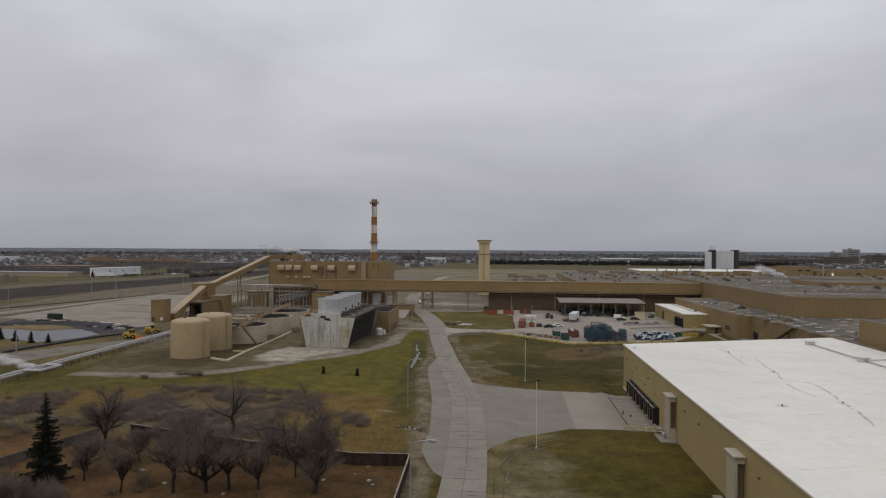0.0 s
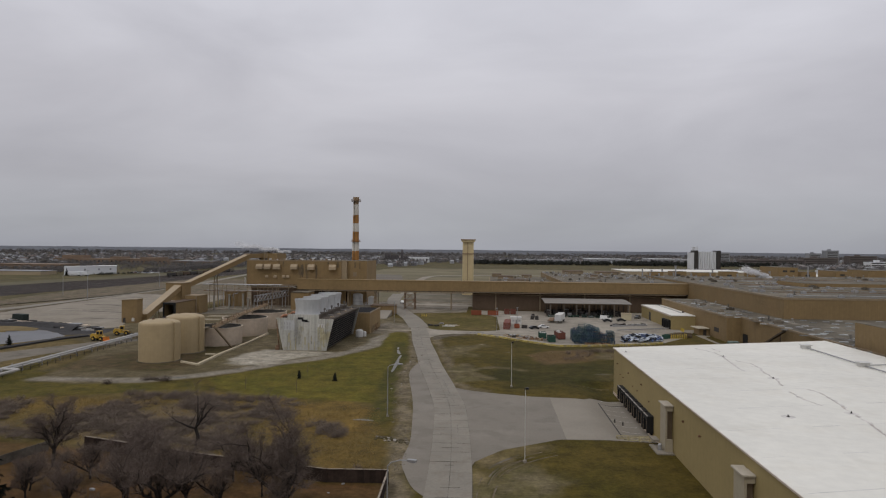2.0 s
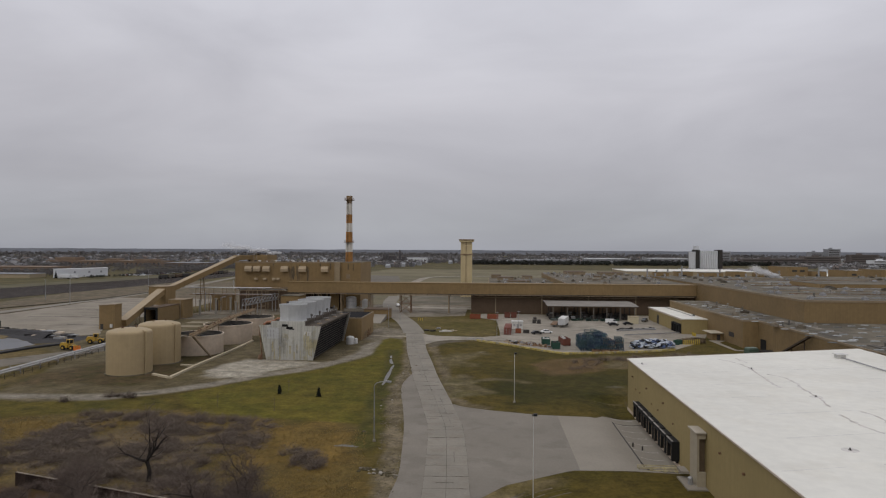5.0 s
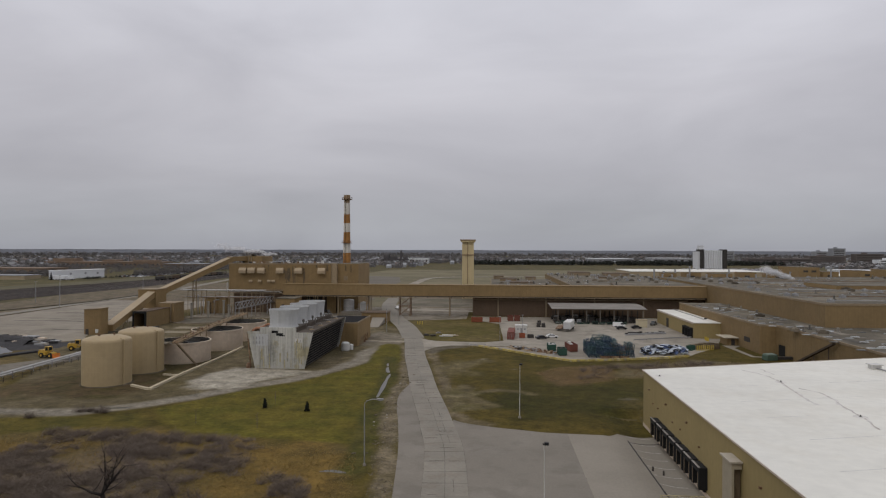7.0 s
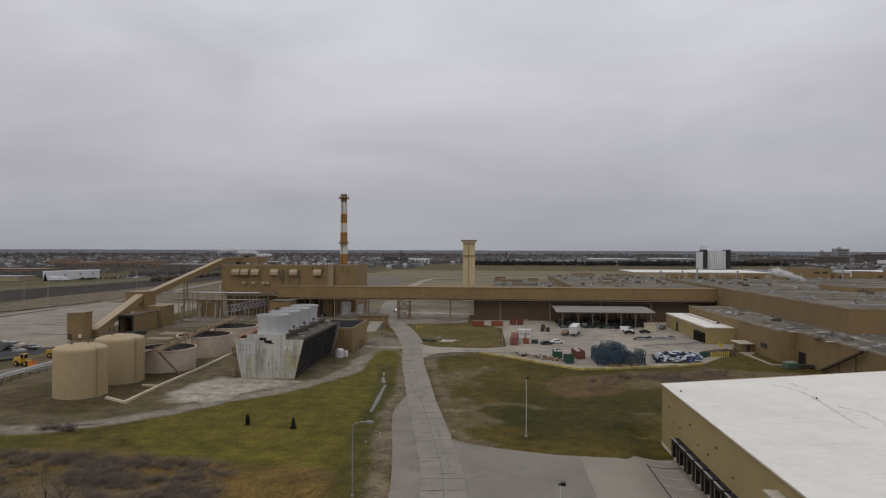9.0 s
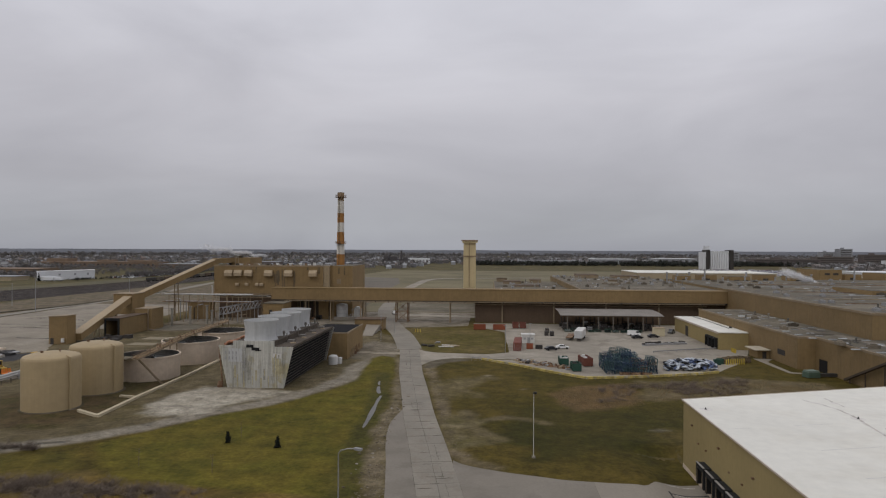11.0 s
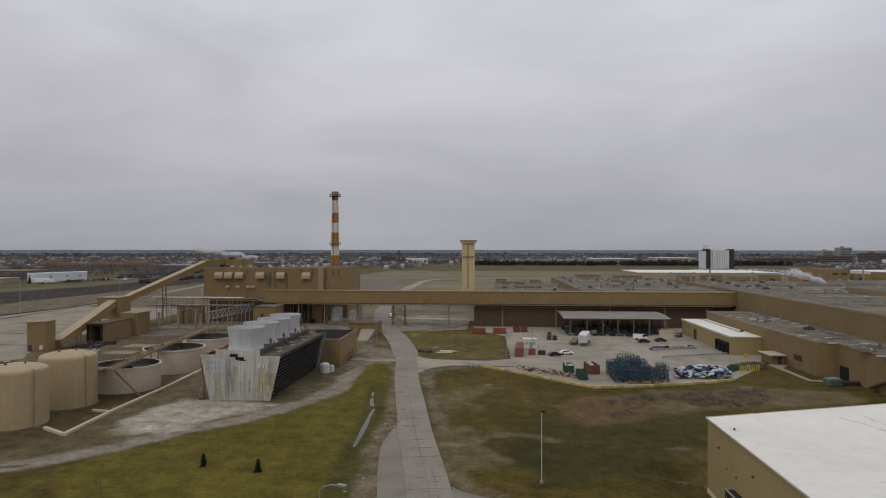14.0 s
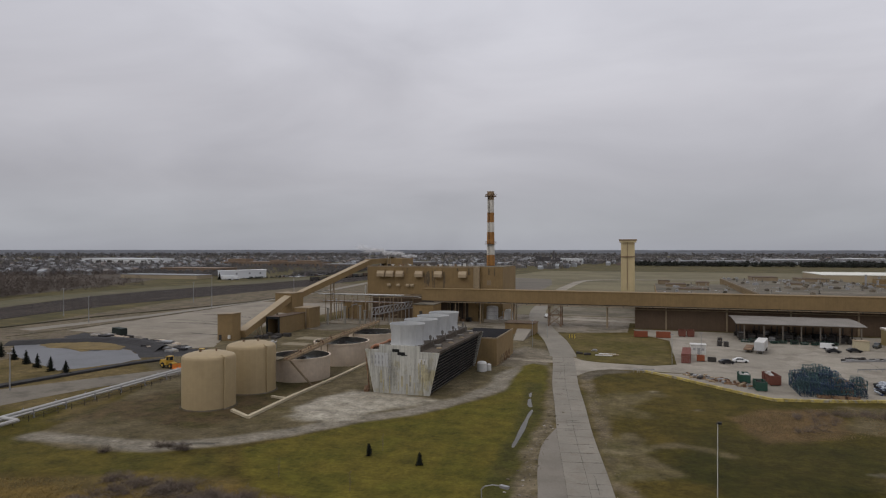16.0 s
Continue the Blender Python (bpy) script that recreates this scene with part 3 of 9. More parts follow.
# broken tyre ruts on the turf that hug the apron's curve
rng = random.Random(29)
RUT = [(-2.9, 90), (-2.5, 99), (-0.6, 107.5), (4.2, 114.2), (10.5, 118.6)]
for k in range(26):
    t0 = rng.uniform(0.0, 0.8)
    t1 = min(1.0, t0 + rng.uniform(0.06, 0.24))
    o = rng.uniform(0.2, 3.4)
    pts = [(c.x + o * 0.9, c.y - o * 0.75) for c in (spine(t0 + (t1 - t0) * i / 4, RUT) for i in range(5))]
    tagged(new("tyre_rut", mesh_of(strip(pts, rng.uniform(0.1, 0.26), 0.0, 0.03 + 0.0006 * k, 14), "tyre_rut", (M_DIRT, M_GRAVEL, M_DIRT, M_FIELD)[k % 4])), "shallow broken tyre rut in turf", "tyre rut", kind="structure")

# dock apron: asphalt, then concrete
def apron(name, x0, x1, material, lift, label):
    north = [(-8, 164.2), (-6.7, 162.5), (-3.7, 160.8), (0.5, 159.1), (5.3, 157.7), (9.1, 156.5), (15.6, 155.8), (21, 155.6), (23, 159), (30.2, 160.5)]
    south = [(-8, 103), (-3.4, 105.4), (-2.6, 109.7), (1.9, 116.3), (12.2, 123.4), (23.4, 124), (30.2, 124)]
    xs = np.linspace(x0, x1, 24)
    ny, sy = np.interp(xs, *zip(*north)), np.interp(xs, *zip(*south))
    bm = bmesh.new()
    n = 34
    g = [[bm.verts.new((x, s + (q - s) * k / n, ground_h(x, s + (q - s) * k / n) + lift)) for k in range(n + 1)] for x, q, s in zip(xs, ny, sy)]
    for a, b in zip(g, g[1:]):
        for k in range(n):
            bm.faces.new((a[k], b[k], b[k + 1], a[k + 1]))
    return tagged(new(name, mesh_of(bm, name, material)), label, "pavement", kind="structure")


apron("apron_asphalt", -8, 13.4, M_ASPH, 0.05, "smooth grey asphalt truck apron")
apron("apron_concrete", 13.4, 30.2, M_APRON, 0.06, "pale concrete truck apron sloping to a dock")
bm = bmesh.new()
for a, b in (((24.2, 126.5), (24.2, 155.8)), ((24.2, 155.0), (30, 156.0)), ((24.2, 127.3), (30, 127.3))):
    for k in range(12):
        p, q = (Vector(a).lerp(Vector(b), (k + j) / 12) for j in (0, 1))
        beam(bm, (*p, ground_h(*p) + 0.07), (*q, ground_h(*q) + 0.07), 0.3 if a[0] > 20 else 0.08, 0.03)
tagged(new("drain_channel", mesh_of(bm, "drain_channel", M_JOINT)), "dark drain slots in the apron", "drain", kind="structure")

bm = bmesh.new()
for k in range(8):
    y = 130.2 + 4.1 * k
    for j in range(6):
        a, b = 24.6 + 0.72 * j, 24.6 + 0.72 * (j + 1)
        beam(bm, (a, y, ground_h(a, y) + 0.068), (b, y, ground_h(b, y) + 0.068), 0.14, 0.02)
tagged(new("bay_line", mesh_of(bm, "bay_line", mat("worn_line_paint", (0.42, 0.40, 0.36), 0.8, vary=0.4, big=1.5))), "worn pale lines between the dock bays", "marking", kind="structure")

# the cross road, grass island and storage yard
patch("cross_road", [(-29.3, 287), (-26.8, 280.8), (-23.9, 276.4), (-20.8, 274.4), (-17.4, 273.4), (-2.5, 272.2), (4, 276.5), (8, 279), (10, 262), (-2, 263.4), (-9.1, 263.5), (-14, 262.8), (-16.8, 261.3), (-19.4, 258.4), (-21.2, 254.3), (-22.6, 249.5)], 0.065, M_YARD, "pale concrete side road", "road")
patch("storage_yard", [(-4.5, 261.8), (3.7, 254.2), (11, 246.5), (17.9, 239.5), (23.6, 234.4), (39, 237.6), (55, 243), (62, 246.5), (78, 268), (87, 290), (87, 362), (-10, 362), (-6, 344), (3.8, 330), (4.3, 278), (6, 262)],
      0.04, M_YARD, "pale concrete storage yard", "yard")
patch("service_lane", [(-47, 401.5), (-9.6, 393.5), (-9.6, 385.5), (-46, 392.5)], 0.05, M_YARD, "pale concrete lane behind a gallery", "road")
patch("service_lane", [(-68, 524), (-1, 511), (-1, 501), (-66, 508)], 0.05, M_YARD, "pale concrete lane behind the works", "road")
patch("parking_lot", [(-238, 285), (-241, 342), (-245, 440), (-170, 440), (-166, 345), (-168, 300), (-150, 265), (-160, 256), (-200, 280)], 0.05, mat("worn_lot_concrete", (0.235, 0.205, 0.160), 0.92, vary=0.16, big=0.04, fine=1.2, bump=0.15, second=(0.20, 0.172, 0.132), cover=0.45, third=(0.255, 0.225, 0.18)), "empty pale concrete lot", "yard")
rng = random.Random(15)
for k in range(13):
    x, y = rng.uniform(-236, -180), rng.uniform(292, 425)
    tagged(new("lot_crack", mesh_of(strip([(x, y), (x + rng.uniform(6, 22), y + rng.uniform(-3, 3)), (x + rng.uniform(24, 46), y + rng.uniform(-7, 7))], rng.uniform(0.35, 0.9), 0.0, 0.058 + 0.0004 * k, 20), "lot_crack", M_JOINT)), "dark weedy crack across worn concrete", "crack", kind="structure")
patch("works_ground", [(-132, 122), (-119, 185), (-128, 215), (-150, 231), (-184, 300), (-162, 350), (-152, 415), (-205, 660), (-333, 660), (-299, 414), (-274, 282), (-261, 122)], 0.012, M_DIRT, "bare dirt and thin grass beside railway sidings", "ground")
patch("access_road", [(-262, 282), (-254, 342), (-252, 430), (-262, 560), (-300, 800), (-292, 800), (-254, 560), (-244.5, 430), (-246, 342), (-252, 280)], 0.055, M_CONC, "pale concrete access road along sidings", "road")
patch("back_field", [(-150, 412), (250, 412), (420, 700), (600, 1100), (-160, 1100), (-200, 600)], 0.01, mat("far_field", (0.152, 0.131, 0.074), 0.95, vary=0.2, big=0.01, fine=0.2, second=(0.118, 0.102, 0.056), cover=0.45), "dry brown field behind the plant", "field")
patch("rough_ground", [(-150, 413), (-74, 413), (-78, 470), (-96, 540), (-150, 560)], 0.035, mat("rough_soil", (0.105, 0.09, 0.06), 0.95, vary=0.3, big=0.03, fine=0.5, second=(0.145, 0.125, 0.092), cover=0.45), "bare rough ground behind a power house", "ground")
patch("rough_ground", [(-54, 413), (110, 413), (130, 520), (60, 560), (-40, 545), (-58, 470)], 0.035, MATS["rough_soil"], "bare rough ground behind the works", "ground")
RAIL_E = [(-288, 100), (-290, 230), (-310, 330), (-316, 400), (-310, 470), (-304, 560), (-302, 700), (-302, 1050)]
RAIL_W = [(-330, 100), (-336, 230), (-362, 345), (-390, 440), (-394, 510), (-388, 560), (-372, 640), (-364, 760), (-360, 1050)]
patch("rail_bed", RAIL_E + RAIL_W[::-1], 0.06, mat("rail_ballast", (0.028, 0.023, 0.021), 0.95, vary=0.3, big=0.02, fine=0.5, second=(0.042, 0.034, 0.028), cover=0.3), "dark railway ballast", "railway")
patch("rail_verge", RAIL_W + [(-392, 1050), (-402, 760), (-412, 640), (-426, 560), (-428, 500), (-420, 420), (-392, 330), (-362, 230), (-352, 100)], 0.05, mat("pale_verge_grass", (0.098, 0.086, 0.048), 0.95, vary=0.25, big=0.03, fine=0.4, second=(0.085, 0.075, 0.035)), "pale grass strip beside a railway", "verge")
patch("scrub_ground", [(-432, 330), (-440, 400), (-470, 500), (-505, 600), (-540, 690), (-640, 780), (-1000, 960), (-1500, 1000), (-1400, 500), (-800, 200), (-460, 150)], 0.03, mat("scrub_soil", (0.085, 0.066, 0.05), 0.97, vary=0.35, big=0.02, fine=0.3, second=(0.06, 0.05, 0.038)), "brown scrub ground", "brush")

for nm_, line_, w_ in (("boundary_hedge", [(-278, 240), (-274, 282), (-271, 330), (-258, 388), (-251, 442), (-258, 560)], 2.2), ("lot_edge", [(-244, 262), (-241, 300), (-243.5, 345), (-246.5, 440)], 0.7)):
    tagged(new(nm_, mesh_of(strip(line_, w_, 0.0, 0.35 if w_ > 1 else 0.12, 50), nm_, mat("dark_rank_grass", (0.05, 0.042, 0.022), 0.95, vary=0.35, big=0.1, fine=0.8))), "dark rank grass line along a road", "hedge", kind="structure")
tagged(new("field_road", mesh_of(strip([(-60, 480), (-70, 560), (-74, 629), (-74, 711), (-72, 775), (-60, 812), (-30, 828), (60, 850), (200, 880)], 9, -0.2, 0.06, 60), "field_road", M_YARD)), "pale road across a dry field", "road", kind="structure")
patch("gravel_patch", [(-120, 560), (-90, 600), (-92, 700), (-110, 820), (-190, 860), (-210, 700), (-190, 590)], 0.03, mat("grey_gravel", (0.13, 0.115, 0.092), 0.95, vary=0.2, big=0.02, fine=0.3), "grey gravel clearing in a field", "field")

# ---- white-roofed warehouse ----
WX, WY = 30.1, 169.0
warehouse = thing("warehouse", "low olive-tan warehouse with a white membrane roof", "warehouse")
NE = (89.9, 189.3)
part("wall", prism([(WX, -20), (NE[0], -20), NE, (WX, WY)], -2.5, 9.5), M_WHWALL, warehouse, "olive-tan ribbed siding")
wroof = part("roof", prism([(WX - 0.15, -20.2), (NE[0] + 0.15, -20.2), (NE[0] + 0.15, NE[1] + 0.2), (WX - 0.15, WY + 0.15)], 9.5, 9.65), M_ROOFW, warehouse, "clean white membrane roof")
M_TRIM = mat("pink_trim", (0.50, 0.43, 0.355), 0.7, vary=0.12, big=0.3)
part("edge_trim", boxes((WX - 0.24, WX - 0.16, -20, WY + 0.2, 9.5, 9.72)), M_TRIM, warehouse, "pinkish metal edge trim")
bm = bmesh.new()
beam(bm, (WX - 0.2, WY + 0.25, 9.6), (NE[0] + 0.1, NE[1] + 0.3, 9.6), 0.1, 0.22)
part("edge_trim", bm, M_TRIM, warehouse)
part("base_course", boxes((WX - 0.06, WX - 0.001, -20, WY, -2.4, -0.9)), M_CLAR, warehouse, "pale concrete base course")
M_SEAM = mat("membrane_seam", (0.54, 0.53, 0.505), 0.7, vary=0.2, big=0.3)
M_STAIN = mat("ponding_stain", (0.42, 0.385, 0.335), 0.8, vary=0.35, big=0.4, fine=2.0)
M_FAINT = mat("faint_stain", (0.60, 0.575, 0.535), 0.8, vary=0.2, big=0.4)
rng = random.Random(3)
for y in (151, 140, 130, 119, 107.5, 96.2, 85, 74):
    x = 31.0
    while x < 86:
        n = rng.uniform(2, 9)
        if rng.random() < 0.55:
            bm = bmesh.new()
            w0, w1 = y + (x - 30) * 0.26, y + (min(x + n, 89) - 30) * 0.26
            beam(bm, (x, w0, 9.652), (min(x + n, 89), w1, 9.652), rng.uniform(0.05, 0.14), 0.012)
            part("seam", bm, M_SEAM, wroof)
        x += n
STREAKS = [[(49.6, 170.6), (51.9, 166), (52.3, 158.7), (50.6, 147), (50.4, 141)], [(53.2, 153.5), (54.9, 150), (54.8, 146), (53.5, 138), (52.9, 133), (51.6, 127)],
           [(54.1, 172), (54.4, 166)], [(50.8, 122.4), (50.2, 117.6), (51.2, 112.6)], [(54.8, 125), (55.5, 122), (54.6, 116), (53.3, 108.6), (52.4, 102), (50.6, 94.3)]]
for pts in STREAKS:
    for wide, m, z in ((1.1, M_FAINT, 9.652), (0.42, M_STAIN, 9.657)):
        bm = bmesh.new()
        n, last = 60, None
        for k in range(n + 1):
            a = spine(k / n, pts)
            o = wide * 0.5 * noise.noise(Vector((a.y * 0.4, a.x, z)))
            w = wide * max(0.05, 0.45 + 0.9 * noise.noise(Vector((a.y * 0.9, 3.0, wide)))) * 0.5
            row = [bm.verts.new((a.x + o + s * w, a.y, z)) for s in (-1, 1)]
            if last:
                bm.faces.new((last[0], last[1], row[1], row[0]))
            last = row
        bmesh.ops.recalc_face_normals(bm, faces=bm.faces)
        part("stain_streak", bm, m, wroof, "brown ponding stain")
for x, y in ((52.4, 158.7), (52.9, 134), (53.1, 108), (42.7, 104.9), (31.6, 162.5)):
    bm = turned(bmesh.new(), x, y, [(0.24, 9.65), (0.2, 9.7), (0.1, 9.72), (0.08, 9.95)], 10)
    part("roof_drain", bm, M_DARK, wroof, "dark roof drain")
    ring_ = turned(bmesh.new(), x, y, [(1.0, 9.653), (0.3, 9.662)], 14)
    part("drain_stain", ring_, M_FAINT, wroof)
for y in (173.4, 148.6):
    rv = part("roof_vent", boxes((76.7, 78.5, y, y + 1.6, 9.65, 10.5), (76.4, 78.8, y - 0.3, y + 1.9, 10.5, 10.65)), M_WHITE, wroof, "white roof vent box")
bm = bmesh.new()
tube(bm, [(77.6, 150, 9.95), (77.6, 173.6, 9.95)], 0.14, 6)
tube(bm, [(77.6, 149, 9.95), (77.8, 120, 9.95)], 0.14, 6)
tube(bm, [(78.5, 149.5, 9.95), (89, 152, 9.95)], 0.12, 6)
part("roof_pipe", bm, M_STEEL, wroof)
# seven dock shelters
for k in range(7):
    y = 130.5 + 4.1 * k
    d = part("dock_shelter", boxes((WX - 1.2, WX, y - 0.1, y + 0.5, -0.35, 2.75), (WX - 1.2, WX, y + 2.75, y + 3.35, -0.35, 2.75), (WX - 1.2, WX, y + 0.5, y + 2.75, 2.05, 2.75)), M_BLACK, warehouse, "black rubber dock shelter")
    part("hood", boxes((WX - 1.25, WX - 0.95, y + 0.1, y + 3.4, 2.75, 2.82)), mat("grey_hood", (0.30, 0.285, 0.26), 0.7, vary=0.2), d, "pale grey shelter hood")
    part("door", boxes((WX - 0.12, WX - 0.01, y + 0.5, y + 2.75, -0.3, 2.05)), M_DARK, d)
    part("bumper", boxes((WX - 0.4, WX - 0.06, y + 0.3, y + 2.95, -0.8, -0.35)), M_BLACK, d)
    for w in (y + 0.42, y + 2.75):
        part("guide_strip", boxes((WX - 1.24, WX - 1.2, w, w + 0.08, -0.3, 2.05)), M_TANSTEEL, d, "worn pale guide strip")
for y in (20, 32, 44, 56, 68, 80, 104, 112, 140, 152, 164):
    part("wall_light", boxes((WX - 0.3, WX, y - 0.15, y + 0.15, 6.6, 6.85)), M_RUST, warehouse)
for y in (134, 143.5, 148, 157.5, 161):
    part("wall_light", boxes((WX - 0.22, WX, y - 0.12, y + 0.12, 4.6, 4.8)), M_RUST, warehouse)
# air-intake towers standing against the wall
for y in (117.6, 84.5):
    t_ = thing("intake_tower", "tan sheet-metal intake tower on a concrete pad", "tower", group="intake towers on the warehouse")
    part("pad", boxes((27.2, WX - 0.07, y - 1.2, y + 4.2, -0.3, 0.22)), M_APRON, t_, "pale concrete pad")
    part("casing", boxes((28.8, WX - 0.07, y + 2.0, y + 3.2, 0.22, 7.7), (28.8, 29.1, y, y + 2.0, 0.22, 7.7), (29.1, WX - 0.07, y, y + 2.0, 6.9, 7.7), (29.1, WX - 0.07, y, y + 2.0, 0.22, 2.2)), mat("pale_sheet_metal", (0.37, 0.325, 0.24), 0.6, 0.1, vary=0.08, big=0.3, streak=0.1), t_, "pale sheet-metal casing")
    part("cap", boxes((28.5, WX - 0.07, y - 0.25, y + 1.55, 7.7, 7.9), (28.5, WX - 0.07, y + 1.6, y + 3.45, 7.7, 7.9)), mat("cream_cap", (0.42, 0.375, 0.30), 0.6, vary=0.1), t_, "cream metal cap")
    # plain panel whose dark brown paints the shade inside the recess
    part("louvre", boxes((29.15, WX - 0.1, y + 0.5, y + 1.95, 2.2, 6.9)), mat("brown_louvre", (0.13, 0.095, 0.06), 0.7, vary=0.2), t_, "recess panel with shade put into its dark brown")
    part("motor", turned(bmesh.new(), 28.2, y + 1.0, [(0.36, 0.22), (0.36, 1.1), (0.2, 1.3)], 12), M_STEEL, t_)
    part("ledge", boxes((27.6, 28.7, y + 3.2, y + 5.6, 0.9, 1.25)) if y > 100 else boxes((27.6, 28.7, y + 3.6, y + 5.0, 0.6, 1.1)), M_APRON, t_)
for y in (125.5, 126.4):
    g_ = thing("guard_rail", "faded yellow steel guard rail by the dock", "guard rail", group="dock guard rails")
    for z in (0.5, 1.0):
        part("rail", boxes((22.5, 28.5, y - 0.06, y + 0.06, z - 0.06 - 0.8, z + 0.06 - 0.8)), mat("faded_yellow_paint", (0.40, 0.345, 0.20), 0.7, vary=0.3, big=0.5), g_)
    for x in (22.6, 24.6, 26.6, 28.4):
        part("post", boxes((x - 0.07, x + 0.07, y - 0.07, y + 0.07, -1.7, 0.25)), MATS["faded_yellow_paint"], g_)
for x, y in ((24.9, 140.2), (26.3, 139.2)):
    b_ = thing("bollard", "dark steel bollard on the apron", "bollard", turned(bmesh.new(), x, y, [(0.14, ground_h(x, y)), (0.14, ground_h(x, y) + 0.7), (0.05, ground_h(x, y) + 0.8)], 10), M_DARK, group="apron bollards")

# ---- main plant ----
plant = thing("main_plant", "sprawling flat-roofed tan factory", "factory")
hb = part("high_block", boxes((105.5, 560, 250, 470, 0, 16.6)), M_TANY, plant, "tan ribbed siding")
part("parapet", boxes((105.35, 560, 249.85, 250.15, 16.3, 17.0), (105.35, 105.65, 250.15, 362, 16.3, 17.0)), M_TANSTEEL, hb)
hr = part("high_roof", boxes((105.7, 559.6, 250.2, 469.6, 16.6, 16.75)), M_ROOFG, plant, "grey ballast roof")
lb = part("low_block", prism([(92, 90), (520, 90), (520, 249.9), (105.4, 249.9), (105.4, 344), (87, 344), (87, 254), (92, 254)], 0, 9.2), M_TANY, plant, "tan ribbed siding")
part("parapet", boxes((86.85, 87.15, 253.85, 344, 9.0, 9.6), (87.15, 92.15, 253.85, 254.15, 9.0, 9.6), (91.85, 92.15, 90, 253.85, 9.0, 9.6)), M_TANSTEEL, lb)
lr = part("low_roof", prism([(92.2, 90.4), (519, 90.4), (519, 249.8), (105.3, 249.8), (105.3, 343.6), (87.2, 343.6), (87.2, 254.2), (92.2, 254.2)], 9.2, 9.35), M_ROOFG, plant, "grey ballast roof")
M_SKYL = mat("dirty_skylight", (0.33, 0.345, 0.35), 0.45, vary=0.25, big=0.4, per_object=0.6)
me_sky = mesh_of(boxes((-1.1, 1.1, -0.34, 0.34, 0, 0.14), (-1.0, 1.0, -0.26, 0.26, 0.14, 0.2)), "skylight", M_SKYL)
rng = random.Random(5)


def roof_piece(me, x, y, z, parent, turn=0.0):
    ob = new(me.name, me)
    ob.matrix_local = pose(x, y, z, 0, 0, turn)
    ob.parent = parent
    return ob


for row, x in enumerate((90.3, 94.5, 98.5, 102.5, 110, 116, 122, 128, 136, 146, 158, 170)):
    for k in range(32):
        y = 112 + 7.4 * k + 3.7 * (row % 2)
        if (x < 105 and y < 340 and not (x < 100 and y > 330)) or y < 246:
            if rng.random() < 0.66:
                roof_piece(me_sky, x + rng.uniform(-0.5, 0.5), y + rng.uniform(-1, 1), 9.35, lr)
me_unit = mesh_of(boxes((-1.1, 1.1, -0.7, 0.7, 0.2, 0.9), (-1.2, 1.2, -0.8, 0.8, 0, 0.2), (-0.4, 0.4, -0.3, 0.3, 0.9, 1.2)), "rooftop_unit", M_STEEL)
for x, y in ((118, 150), (160, 220)):
    roof_piece(me_unit, x, y, 9.35, lr)
for row in range(13):
    for k in range(20):
        x, y = 114 + 14 * row + rng.uniform(-3, 3), 258 + 10.4 * k + rng.uniform(-2, 2)
        if rng.random() < 0.55:
            roof_piece(me_sky, x, y, 16.75, hr)
        elif rng.random() < 0.3:
            roof_piece(me_unit, x, y, 16.75, hr, 90)
# upper storeys and stacks on the far roofs
for x0, x1, y0, y1, z1 in ((150, 240, 330, 360, 18.4), (198, 211, 470, 500, 22.8), (216, 226, 476, 500, 19.8), (236, 247, 470, 494, 20.6), (262, 300, 478, 505, 21), (108, 116, 452, 462, 19.2), (122, 132, 455, 464, 19.6), (138, 150, 452, 464, 19.0), (156, 166, 456, 465, 19.8), (172, 184, 450, 462, 19.4), (300, 420, 400, 440, 21), (190, 330, 290, 300, 18.4), (330, 350, 260, 330, 20)):
    hs = part("upper_storey", boxes((x0, x1, y0, y1, 16.6 if y0 < 470 else 0, z1)), M_TAN, plant)
    part("flat_roof", boxes((x0 + 0.3, x1 - 0.3, y0 + 0.3, y1 - 0.3, z1, z1 + 0.12)), M_ROOFG, hs)
    for x in np.arange(x0 + 3, x1 - 3, 5.0) if x1 - x0 < 30 else ():
        part("dark_opening", boxes((x, x + 3.0, y0 - 0.06, y0 - 0.005, z1 - 3.2, z1 - 1.9)), M_DARK, hs)
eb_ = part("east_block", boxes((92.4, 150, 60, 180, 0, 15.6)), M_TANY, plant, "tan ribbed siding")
part("east_roof", boxes((92.6, 149.8, 60.2, 179.8, 15.6, 15.72)), M_ROOFG, eb_)
for x, y, h in ((103, 455, 21), (109, 455, 20), (116, 455, 21), (124, 452, 23), (150, 458, 21), (172, 455, 22), (186, 455, 20), (214, 462, 24), (106, 447, 18.4), (112.5, 449, 18), (121, 446, 18.6), (133, 448, 18.2), (144, 444, 18.8), (163, 449, 18.4), (179, 446, 19)):
    part("vent_pipe", turned(bmesh.new(), x, y, [(0.5, 15), (0.5, h), (0.7, h + 0.1), (0.7, h + 0.5)], 10), M_STEEL, plant)
